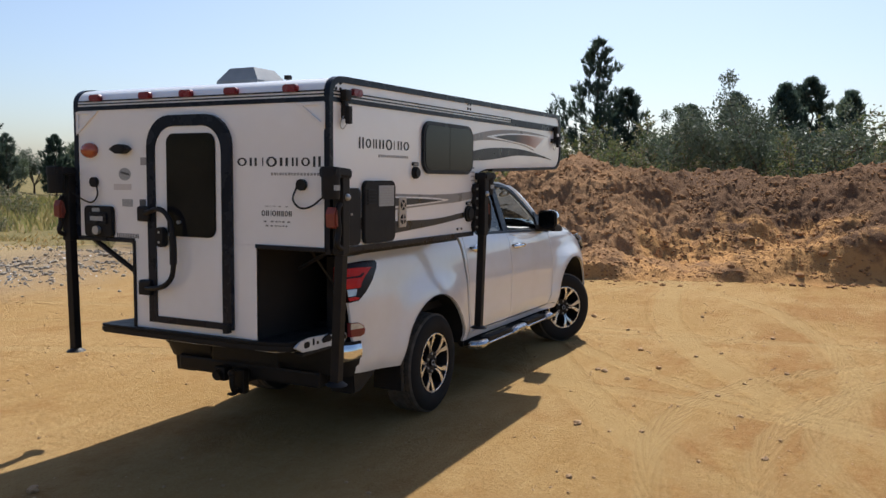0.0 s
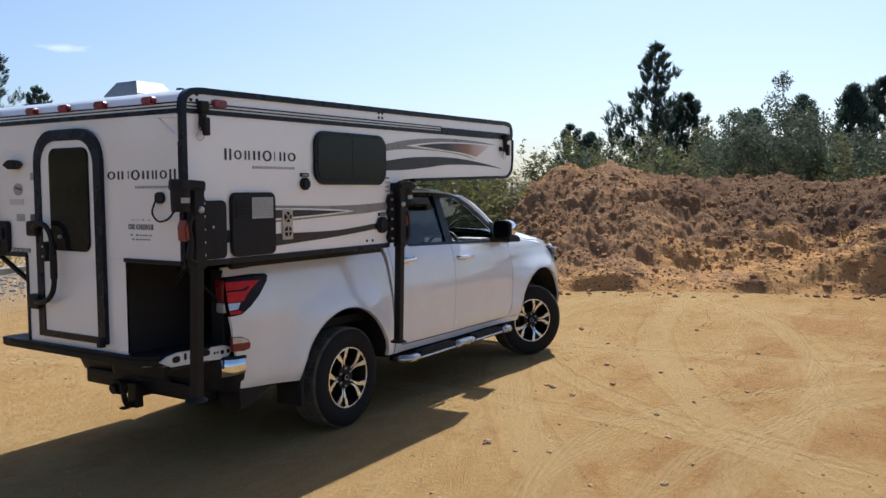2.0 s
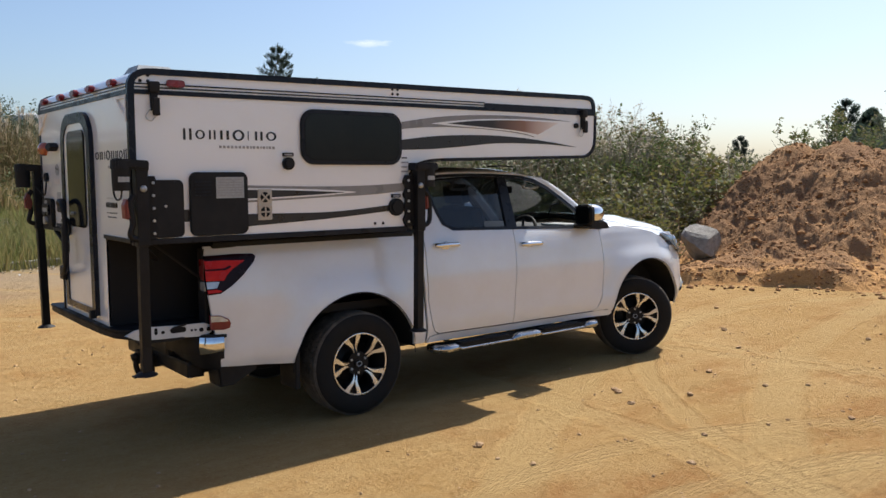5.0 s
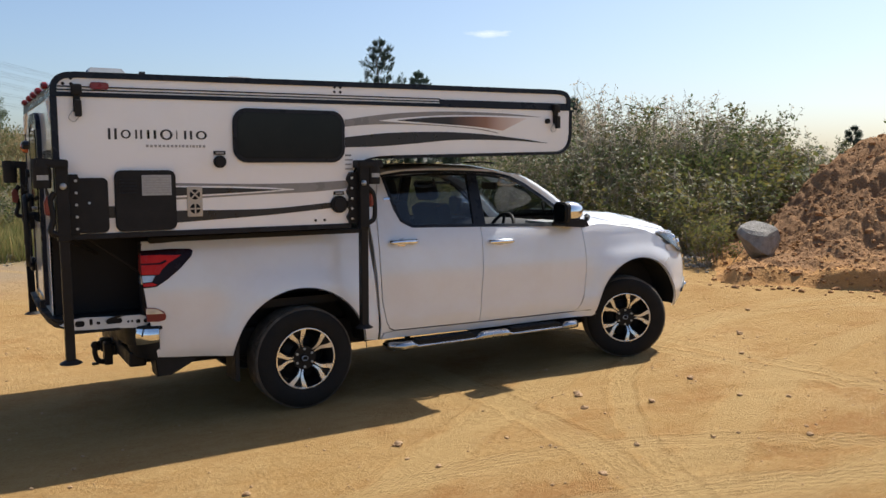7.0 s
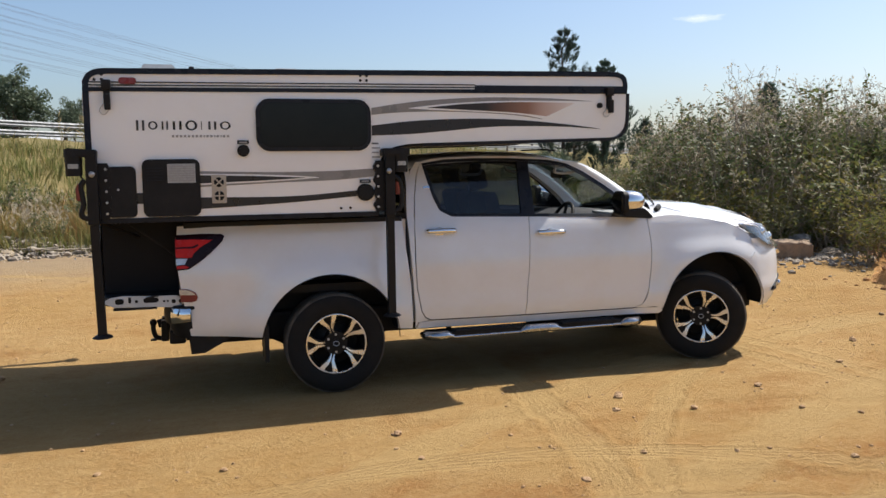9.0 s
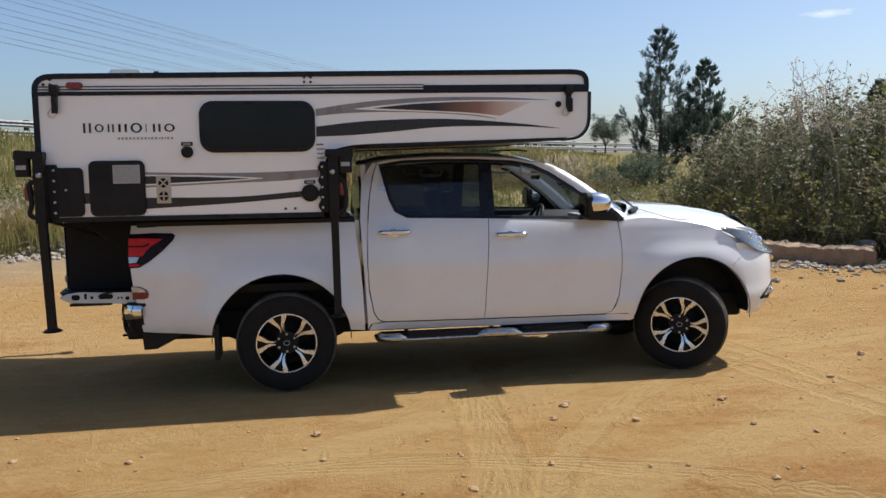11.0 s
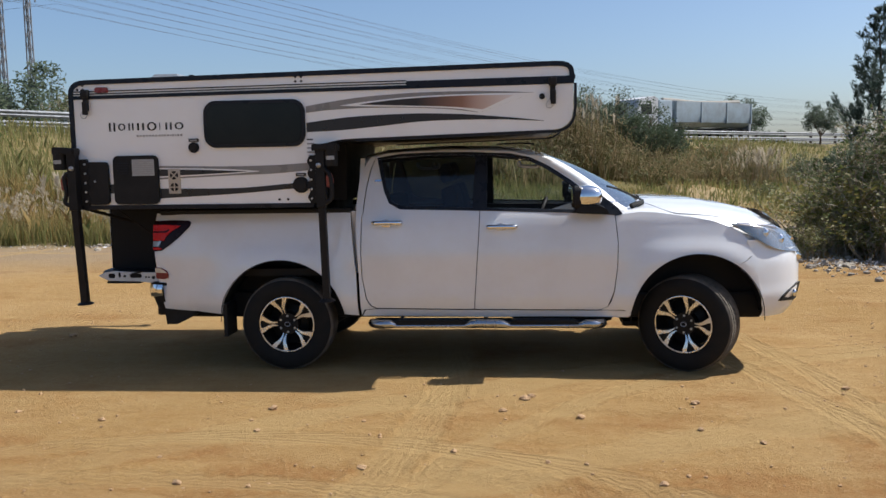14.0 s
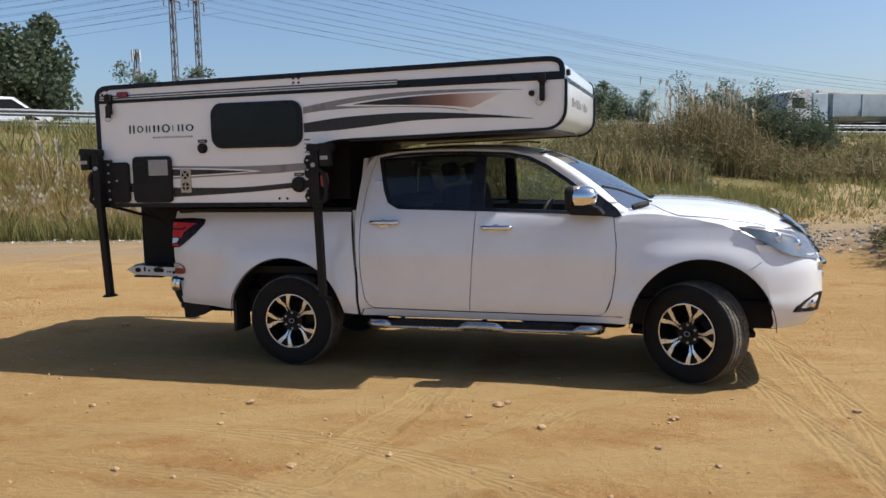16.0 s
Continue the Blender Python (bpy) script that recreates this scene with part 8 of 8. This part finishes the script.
for k in range(8000):
    if k % 8 == 0:
        cx, cy = rng.uniform(-3.2, 5.5), 12.2 + 12 * rng.random() ** 1.6
        if cy < edge_y(cx) + 0.4:
            cy = edge_y(cx) + 0.4 + rng.random()
    near.append((cx + rng.gauss(0, 0.22), cy + rng.gauss(0, 0.22), rng.uniform(0.25, 0.7), 0.025, rng.uniform(0.05, 0.4)))
sward("weeds", near, GREEN_GRASS, "rank green weeds past the kerb", "weeds", rng)
put(shrub(rng, 1.7, 1.0, 24, 1500, 0.09, SHRUB_LEAF, "leafy weed bush past the kerb", 0.4), [(-1.6, 15.0, 0, 0.6), (-6.5, 13.5, 1, 0.7), (-8.2, 15.2, 3, 0.85), (-5.0, 15.6, 2, 0.8), (-7.3, 17.6, 4, 0.8), (-9.6, 13.0, 2, 0.55), (-17.2, 27.2, 2, 1.1), (-18.4, 28.2, 0, 1.0), (1.2, 17.6, 1, 0.4), (2.8, 18.6, 2, 0.45), (0.6, 19.2, 3, 0.5), (-0.8, 17.5, 1, 0.8), (4.0, 24.0, 2, 0.5), (-3.2, 14.2, 1, 0.7), (-5.4, 11.4, 1, 0.55), (-3.9, 11.2, 2, 0.5), (-2.4, 13.0, 2, 0.8), (14.5, 31, 1, 0.9), (12.0, 22.0, 2, 0.5), (16.0, 25.5, 1, 0.7), (10.5, 24.0, 3, 0.5), (19.0, 31.0, 0, 0.8), (14.0, 28.5, 5, 0.6), (23.0, 38.0, 1, 0.9), (11.0, 19.8, 0, 0.35)], "weed bushes")
pl = Bits()
for cx, cy, n in ((13.4, 33.8, 60), (12.6, 33.2, 30), (-14.0, 13.2, 10), (-9.5, 12.4, 8), (2.4, 33.6, 14), (3.6, 33.4, 24), (4.6, 33.8, 26), (5.6, 34.4, 14)):
    for k in range(n):
        x, y = cx + rng.gauss(0, 0.55), cy + rng.gauss(0, 0.5)
        h = rng.uniform(1.2, 2.0) * (0.8 if cy < 20 else 1.0 if cx > 10 else 1.9)
        z = ground_z(x, y, False)
        a = rng.uniform(0, 6.28)
        top = Vector((x + math.cos(a) * 0.25, y + math.sin(a) * 0.25, z + h))
        pl.stem([Vector((x, y, z)), Vector((x, y, z)).lerp(top, 0.6) - Vector((0, 0, 0.02)), top], 0.012, 0.006, 3)
        for j in range(7):
            d = (Vector((math.cos(a) * 0.4, math.sin(a) * 0.4, 1)) + rand_dir(rng) * 0.35).normalized()
            pl.quad(top - Vector((0, 0, 0.30 * rng.random())), d, d.orthogonal().normalized(), 0.30, 0.05)
tagged(pl.out("plume_grass", PLUME), "tall pale plumes of feathery grass", "plume grass", kind="stuff")
# dense brown reed bed with broken stalks and drooping leaves
beds = Bits()
for cx, cy, n, tall in ((3.2, 33.2, 160, 3.0), (4.4, 33.6, 200, 3.3), (5.6, 34.2, 160, 2.9), (1.8, 33.0, 90, 2.0), (7.2, 33.6, 110, 2.0), (9.0, 33.4, 120, 1.7), (11.0, 33.0, 100, 1.6), (-1.0, 32.4, 90, 1.6), (-4.0, 30.0, 80, 1.5)):
    for k in range(n):
        x, y = cx + rng.gauss(0, 0.75), cy + rng.gauss(0, 0.6)
        z, h = ground_z(x, y, False), tall * rng.uniform(0.45, 1.05)
        lean = Vector((rng.gauss(0, 0.16), rng.gauss(0, 0.12), 0)) * h
        base, top = Vector((x, y, z)), Vector((x, y, z + h)) + lean
        beds.stem([base, base.lerp(top, 0.5) - lean * 0.12, top], 0.014, 0.005, 3)
        for j in range(9):
            c = base.lerp(top, rng.uniform(0.25, 1.0))
            d = (rand_dir(rng) + Vector((0, 0, 0.25))).normalized()
            beds.quad(c, d, d.orthogonal().normalized(), rng.uniform(0.20, 0.50), 0.035)
tagged(beds.out("reed_bed", REED), "dense brown reeds with broken stalks below the road", "reeds", kind="stuff")
# rubbish and rubble along the edges
lit = Bits()
for k in range(5200):
    if k % 3 == 0:
        x = rng.uniform(-13, 4.5)
        y = edge_y(x) - 0.2 + rng.gauss(0, 0.35)
        if -6.5 < x < -3:
            y += rng.gauss(0, 0.3)
    elif k % 3 == 1:
        x, y = rng.uniform(6.3, 10.5), 0
        y = 6.1 - 0.55 * (x - 6.3) + rng.gauss(0, 0.5)
    else:
        x, y = rng.uniform(2.5, 8.5), rng.uniform(8.5, 15)
    z = ground_z(x, y) + rng.uniform(0.005, 0.03)
    d = rand_dir(rng)
    d.z *= 0.25
    d.normalize()
    s = 0.015 + 0.075 * rng.random() ** 3
    lit.quad(Vector((x, y, z)), d, rand_dir(rng), s, s * 0.8)
tagged(lit.out("litter", LITTER), "pale scraps of rubbish strewn along the yard's edge", "litter", kind="stuff")
spots = []
for k in range(2800):
    if k % 2:
        x, y = rng.uniform(2.0, 8.5), rng.gauss(10.8, 1.3)
    elif k % 8:
        x = rng.uniform(6.2, 11.0)
        y = 5.7 - 0.50 * (x - 6.3) + rng.gauss(0, 0.65)
    else:
        x = rng.uniform(-7.5, -2.0)
        y = edge_y(x) + rng.gauss(-0.1, 0.4)
    s = 0.010 + 0.062 * rng.random() ** 4
    spots.append((x, y, ground_z(x, y) + s * 0.2, s, rng.uniform(0, 6.3)))
for k in range(1500):
    x = rng.gauss(-4.4, 0.9)
    y = edge_y(x) + rng.gauss(0.45, 0.45)
    pile = 0.34 * math.exp(-((x + 4.4) / 1.2) ** 2 - ((y - edge_y(x) - 0.5) / 0.6) ** 2)
    s = 0.015 + 0.075 * rng.random() ** 3
    spots.append((x, y, ground_z(x, y) + pile * rng.random() + s * 0.2, s, rng.uniform(0, 6.3)))
scatter("rubble", spots, lumps, RUBBLE, "grey rubble and broken concrete at the yard's edge", "rubble")


# broken branches and boards thrown on the bank
for k in range(15):
    x = rng.uniform(-6.2, -2.9)
    y = edge_y(x) + rng.uniform(-0.2, 1.3)
    a, ln = rng.uniform(-0.5, 0.5) + (math.pi if k % 2 else 0), rng.uniform(0.5, 1.5)
    z = ground_z(x, y) + rng.uniform(0.05, 0.22)
    d = Vector((math.cos(a), math.sin(a), rng.uniform(-0.05, 0.22)))
    q = [Vector((x, y, z)) + d * ln * u + Vector((0, 0, 0.04 * rng.random())) for u in (-0.5, -0.2, 0.1, 0.5)]
    bm = tube(bmesh.new(), q, rng.uniform(0.018, 0.035), 6, r_end=0.008)
    if k % 3 == 0:
        tube(bm, [q[1], q[1] + Vector((0.10, 0.12, 0.16)), q[1] + Vector((0.16, 0.2, 0.34))], 0.010, 5, r_end=0.004)
    tagged(part("dead_branch", bm, DRY_STEM, smooth=60), "bare grey dead branch lying on rubble", "branch", "dead branches")
BAG_WHITE = surface("crumpled_white_plastic", (0.74, 0.74, 0.73), (0.56, 0.55, 0.52), 0.45, scale=9, fine=40, depth=0.01)
CARDBOARD = surface("weathered_cardboard", (0.42, 0.33, 0.22), (0.30, 0.24, 0.17), 0.9, scale=7)
for x, y, sx, sy, sz, mat, label, cat in ((8.55, 5.75, 0.26, 0.17, 0.12, BAG_WHITE, "crumpled white plastic bag on the rubble", "plastic bag"), (9.15, 5.35, 0.30, 0.15, 0.09, BAG_WHITE, "torn white plastic sack on the rubble", "plastic sack"), (8.05, 6.15, 0.16, 0.13, 0.09, BAG_WHITE, "small white plastic bag under the shrubs", "plastic bag"),
                                          (9.55, 4.75, 0.22, 0.16, 0.07, CARDBOARD, "flattened brown cardboard box on the rubble", "cardboard box"), (-4.4, 10.25, 0.17, 0.12, 0.10, CARDBOARD, "sodden cardboard box among the rubbish", "cardboard box"), (-3.6, 10.75, 0.20, 0.12, 0.07, BAG_WHITE, "dirty white plastic bag among the rubbish", "plastic bag")):
    bm = bmesh.new()
    bmesh.ops.create_icosphere(bm, subdivisions=4, radius=1.0)
    for v in bm.verts:
        q = v.co + Vector((x, y, 0))
        v.co *= 0.82 + 0.55 * abs(noise.noise(q * 1.6)) + 0.28 * abs(noise.noise(q * 4.2)) + 0.10 * noise.noise(q * 9)
        v.co.z = max(v.co.z, -0.55)
    ob = part("plastic_bag" if mat is BAG_WHITE else "cardboard_box", bm, mat, smooth=28)
    ob.matrix_world = Matrix.LocRotScale((x, y, ground_z(x, y) + sz * 0.45), Euler((0, 0.1, x * 7)), (sx, sy, sz))
    tagged(ob, label, cat)


# ---- the road on its bank, and what stands along it ----
def along(line, d0, d1, step):
    """Points every step along a line of points, with the direction there."""
    out, run = [], 0.0
    for a, b in zip(line, line[1:]):
        va, vb = Vector(a), Vector(b)
        ln = (vb - va).length
        s = math.ceil(max(d0 - run, 0) / step) * step
        k = s if run == 0 else (step - run % step) % step
        while k < ln:
            if d0 <= run + k <= d1:
                out.append((va.lerp(vb, k / ln), (vb - va).normalized()))
            k += step
        run += ln
    return out


smooth_road = [Vector(p) for p in spline(ROAD, 8)]
bm = bmesh.new()
rows = []
for i, p in enumerate(smooth_road):
    d = (smooth_road[min(i + 1, len(smooth_road) - 1)] - smooth_road[max(0, i - 1)])
    n = Vector((d.y, -d.x, 0)).normalized()
    rows.append([bm.verts.new(p + n * o + Vector((0, 0, z))) for o, z in ((6.4, -0.5), (5.6, 0.02), (-7.0, 0.02), (-8.0, -0.5))])
for a, b in zip(rows, rows[1:]):
    for k in range(3):
        bm.faces.new((a[k], b[k], b[k + 1], a[k + 1]))
bmesh.ops.recalc_face_normals(bm, faces=bm.faces)
road = part("road", bm, ASPHALT)
tagged(road, "asphalt highway on a low bank", "road", kind="structure")
rail = thing("guard_rail", "grey steel guard rail along the highway", "guard rail", (0, 0, 0))
line = []
for i, p in enumerate(smooth_road):
    d = (smooth_road[min(i + 1, len(smooth_road) - 1)] - smooth_road[max(0, i - 1)])
    n = Vector((d.y, -d.x, 0)).normalized()
    line.append(p + n * 5.3)
bm = bmesh.new()
prof = ((0.0, 0.60), (0.06, 0.67), (0.0, 0.74), (0.06, 0.81), (0.0, 0.88), (-0.02, 0.88), (-0.02, 0.60))


def beam_rows(bm, line, drop):
    rows = []
    for i, p in enumerate(line):
        d = (line[min(i + 1, len(line) - 1)] - line[max(0, i - 1)])
        n = Vector((d.y, -d.x, 0)).normalized()
        rows.append([bm.verts.new(p + n * o + Vector((0, 0, z - drop))) for o, z in prof])
    for a, b in zip(rows, rows[1:]):
        for k in range(len(prof)):
            bm.faces.new((a[k], b[k], b[(k + 1) % len(prof)], a[(k + 1) % len(prof)]))
    bmesh.ops.recalc_face_normals(bm, faces=bm.faces)
    return bm


part("beam", beam_rows(bm, line, 0.0), RAIL_STEEL, rail)
part("beam", beam_rows(bmesh.new(), line, 0.42), RAIL_STEEL, rail)
post_me = None
for p, d in along([tuple(q) for q in line], 60, 330, 3.8):
    if post_me is None:
        ob = part("post", box_bm(-0.09, 0.09, -0.09, 0.09, -0.2, 0.93, 0.01), BARK, rail)
        post_me = ob.data
    else:
        ob = new("post", post_me)
        ob.parent = rail
    ob.location = p - Vector((d.y, -d.x, 0)) * 0.14


def road_frame(x_near):
    """The place and heading on the road nearest to a point of the plan."""
    best = min(range(len(smooth_road) - 1), key=lambda i: (smooth_road[i] - Vector((*x_near, smooth_road[i].z))).length)
    p, q = smooth_road[best], smooth_road[best + 1]
    d = (q - p).normalized()
    t = max(0, min(1, (Vector((*x_near, p.z)) - p).dot(d) / (q - p).length))
    return p.lerp(q, t), math.degrees(math.atan2(d.y, d.x))


def far_wheel(parent, x, y, r, w=0.25):
    bm = revolve(bmesh.new(), [(r * 0.55, -w / 2), (r * 0.95, -w / 2), (r, -w / 2 + 0.03), (r, w / 2 - 0.03), (r * 0.95, w / 2), (r * 0.55, w / 2)], 22)
    tyre = part("wheel", bm, RUBBER, parent, "", 40)
    part("rim", revolve(bmesh.new(), [(0.02, -w / 2 + 0.02), (r * 0.55, -w / 2 + 0.01), (r * 0.55, w / 2), (0.02, w / 2)], 18), STEEL, tyre)
    tyre.location = (x, y, r)


# tipper lorry
p, head = road_frame((12.8, 59.8))
lorry = thing("tipper_lorry", "pale dusty tipper lorry with a rounded body on the highway", "lorry")
bm = prism_bm([(-1.15, 1.55), (-1.25, 2.1), (-1.25, 3.05), (1.25, 3.05), (1.25, 2.1), (1.15, 1.55), (0.7, 1.25), (-0.7, 1.25)], "x", -5.8, 3.2, 0.03)
body = part("tipper_body", bm, TRUCK_BLUE, lorry, "", 30)
for x in (-5.7, -2.7, 0.3, 3.1):
    part("body_rib", box_bm(x - 0.05, x + 0.05, -1.30, 1.30, 1.5, 3.06, 0.01), TRUCK_BLUE, body)
bm = bmesh.new()
tube(bm, spline([(-5.8, 0, 3.25), (-2.5, 0, 3.12), (-0.5, 0, 3.08), (1.5, 0, 3.18), (3.2, 0, 3.22)], 4), 0.16, 8)
part("rolled_tarpaulin", bm, surface("canvas", (0.35, 0.32, 0.27), (0.25, 0.23, 0.2), 0.9), lorry, "rolled brown tarpaulin")
part("chassis", box_bm(-5.8, 7.2, -0.5, 0.5, 0.85, 1.15, 0.02), BLACK_STEEL, lorry)
part("rear_ladder", box_bm(-6.05, -5.8, -1.0, 1.0, 0.8, 2.2, 0.05), STEEL, lorry)
cabp = part("cab", prism_bm([(5.0, 0.8), (5.0, 3.2), (5.4, 3.35), (6.9, 3.1), (7.3, 2.2), (7.35, 0.7)], "y", -1.22, 1.22, 0.06), HAZE_ROOF, lorry, "pale dusty cab", 40)
part("cab_window", box_bm(5.7, 6.8, -1.24, 1.24, 2.05, 2.75, 0.02), DARK_GLASS, cabp)
part("front_body", box_bm(3.5, 4.9, -1.2, 1.2, 1.2, 3.1, 0.08), TRUCK_BLUE, lorry)
for x in (-5.1, -3.95, -2.8, 3.0, 4.2, 6.3):
    for y in (-1.05, 1.05):
        far_wheel(lorry, x, y, 0.52)
lorry.matrix_basis = Matrix.Translation(p + Vector((0, 0, 0.02))) @ Matrix.Rotation(radians(head + 180), 4, "Z") @ Matrix.Translation((0, 2.6, 0))


def far_car(name, label, at, flip, length, height, van):
    """A light car seen over the rail: lower body, glasshouse with windows, wheels."""
    p, head = road_frame(at)
    t = thing(name, label, "car")
    L = length / 2
    if van:
        prof = [(-L, 0.35), (-L, 1.0), (-L + 0.1, height - 0.1), (-L + 0.35, height), (0.75, height), (1.25, 1.15), (L - 0.1, 1.02), (L, 0.7), (L, 0.35)]
        glass = [(-L + 0.45, 1.12), (-L + 0.5, height - 0.18), (0.62, height - 0.16), (1.0, 1.15)]
    else:
        prof = [(-L, 0.3), (-L, 0.75), (-L + 0.15, 1.0), (-L + 0.55, height - 0.05), (-0.5, height), (0.5, height - 0.03), (1.15, 0.98), (L - 0.15, 0.85), (L, 0.6), (L, 0.3)]
        glass = [(-L + 0.65, 1.0), (-L + 0.85, height - 0.14), (0.4, height - 0.13), (0.95, 1.0)]
    b = part("body", prism_bm(prof, "y", -0.85, 0.85, 0.10), WHITE_PAINT, t, "", 40)
    part("side_glass", prism_bm(glass, "y", -0.862, 0.862), DARK_GLASS, t)
    part("window_post", box_bm(-0.35, -0.27, -0.868, 0.868, 0.95, height - 0.1), WHITE_PAINT, t)
    for x in (-L + 0.75, L - 0.8):
        for y in (-0.78, 0.78):
            far_wheel(t, x, y, 0.34, 0.2)
    t.matrix_basis = Matrix.Translation(p + Vector((0, 0, 0.02))) @ Matrix.Rotation(radians(head + (180 if flip else 0)), 4, "Z") @ Matrix.Translation((0, 2.4 if flip else -2.4, 0))
    return t


far_car("sport_utility_car", "white four-wheel-drive car on the highway", (-20.2, 32.6), True, 4.9, 1.85, True)
far_car("hatchback_car", "white hatchback on the highway", (-27.5, 24.0), False, 3.9, 1.5, False)
# pylons, cables and a mast


def lattice(name, x, y, h, w0, w1, label, category, arms=()):
    t = thing(name, label, category, (x, y, ground_z(x, y, False) - 0.5))
    for sx in (-1, 1):
        for sy in (-1, 1):
            part("leg", tube(bmesh.new(), [(sx * w0, sy * w0, 0), (sx * w1, sy * w1, h)], 0.11 if h > 30 else 0.09, 4), TOWER_STEEL, t)
    bm = bmesh.new()
    n = int(h / 2.2)
    for k in range(n):
        za, zb = h * k / n, h * (k + 1) / n
        wa, wb = w0 + (w1 - w0) * k / n, w0 + (w1 - w0) * (k + 1) / n
        s = 1 if k % 2 else -1
        for ax in (0, 1):
            for sd in (-1, 1):
                a = (s * wa, sd * wa, za) if ax == 0 else (sd * wa, s * wa, za)
                b = (-s * wb, sd * wb, zb) if ax == 0 else (sd * wb, -s * wb, zb)
                tube(bm, [a, b], 0.07 if h > 30 else 0.05, 3, False)
    part("bracing", bm, TOWER_STEEL, t)
    for z, r in arms:
        part("cross_arm", box_bm(-0.15, 0.15, -r, r, z - 0.12, z + 0.12), TOWER_STEEL, t)
        for y2 in (-r, r):
            part("insulator", tube(bmesh.new(), [(0, y2, z), (0, y2, z - 1.4)], 0.12, 6), TOWER_STEEL, t)
    return t


for off in ((0.0, 0.0), (3.2, 2.0)):
    lattice("pylon", -81.0 + off[0], 121.0 + off[1] * 1.2, 42.0, 0.42, 0.30, "tall slender steel lattice pylon carrying cables", "pylon", ((30, 2.4), (35, 2.4), (40, 2.0)))
m = lattice("radio_mast", -81.1, 110.4, 20.5, 0.35, 0.25, "grey radio mast with panel aerials", "radio mast")
for z, a in ((18.5, 0), (18.5, 120), (18.5, 240), (15.5, 60), (15.5, 180), (15.5, 300)):
    part("panel_aerial", box_bm(0.5, 0.75, -0.18, 0.18, z, z + 1.9, 0.03, m=Matrix.Rotation(radians(a), 4, "Z")), HAZE_ROOF, m)
k = 0
for dy in (-2.4, 2.4):
    for z in (28.6, 31.0, 33.6, 36.2, 38.6):
        for off in ((0.0, 0.0), (6.0, 4.2)):
            bm = bmesh.new()
            a, b, c = Vector((-400, 75 + dy * 3 + off[1], z - 2)), Vector((-81 + off[0], 121 + dy + off[1], z)), Vector((250 + dy * 4 + off[0], 520 + off[1] * 4, z - 4))
            for s, e, sag in ((a, b, 8.0), (b, c, 13.0)):
                tube(bm, [s.lerp(e, i / 24) - Vector((0, 0, sag * 4 * (i / 24) * (1 - i / 24))) for i in range(25)], 0.026, 4, False)
            cb = part("power_cable", bm, CABLE)
            tagged(cb, "thin overhead power cable slung between pylons", "cable", "overhead power cables")
# low sheds far off
for x, y, w, a in ((-26.0, 116.0, 16.0, 20),):
    t = thing("shed", "low shed with a pale sheet roof far beyond the road", "shed", (x, y, 2.2))
    part("wall", box_bm(-w / 2, w / 2, -4, 4, 0, 2.6), CONCRETE, t)
    part("roof", prism_bm([(-4.4, 2.6), (0, 3.7), (4.4, 2.6)], "x", -w / 2 - 0.3, w / 2 + 0.3), HAZE_ROOF, t)
    t.rotation_euler = (0, 0, radians(a))


# one small flat cloud low over the trees
def cloud_mat():
    m, nt, p = node_mat("thin_cloud")
    tc = nt.nodes.new("ShaderNodeTexCoord")
    sep = nt.nodes.new("ShaderNodeSeparateXYZ")
    nt.links.new(tc.outputs["Object"], sep.inputs[0])
    ln = nt.nodes.new("ShaderNodeVectorMath")
    ln.operation = "LENGTH"
    mp = nt.nodes.new("ShaderNodeMapping")
    mp.inputs["Scale"].default_value = (1 / 62.0, 0.0, 1 / 11.0)
    nt.links.new(tc.outputs["Object"], mp.inputs[0])
    nt.links.new(mp.outputs[0], ln.inputs[0])
    soft = nt.nodes.new("ShaderNodeMath")
    soft.operation = "MULTIPLY_ADD"
    soft.inputs[1].default_value = -1.1
    nt.links.new(tex_noise(nt, 0.045, 5, 0.6, stretch=(1, 1, 3)), soft.inputs[0])
    nt.links.new(ln.outputs["Value"], soft.inputs[2])
    fac = ramp(nt, soft.outputs[0], -0.45, 0.35, 0.75, 0.0)
    em = nt.nodes.new("ShaderNodeEmission")
    em.inputs[0].default_value = (0.86, 0.92, 1.0, 1)
    em.inputs[1].default_value = 0.85
    tr = nt.nodes.new("ShaderNodeBsdfTransparent")
    mx = nt.nodes.new("ShaderNodeMixShader")
    nt.links.new(fac, mx.inputs[0])
    nt.links.new(tr.outputs[0], mx.inputs[1])
    nt.links.new(em.outputs[0], mx.inputs[2])
    nt.links.new(mx.outputs[0], nt.nodes["Material Output"].inputs[0])
    return m


bm = grid(bmesh.new(), lambda u, v: (-85 + 170 * u, 8 * math.sin(math.pi * u), -20 + 40 * v), 12, 4)
cloud = part("cloud", bm, cloud_mat())
cloud.visible_shadow = False
cloud.matrix_world = pose(2000 * math.cos(radians(56.4)), 2000 * math.sin(radians(56.4)), 312, 0, 0, 56.4 - 90)
tagged(cloud, "small thin white cloud in a pale blue sky", "cloud", kind="structure")
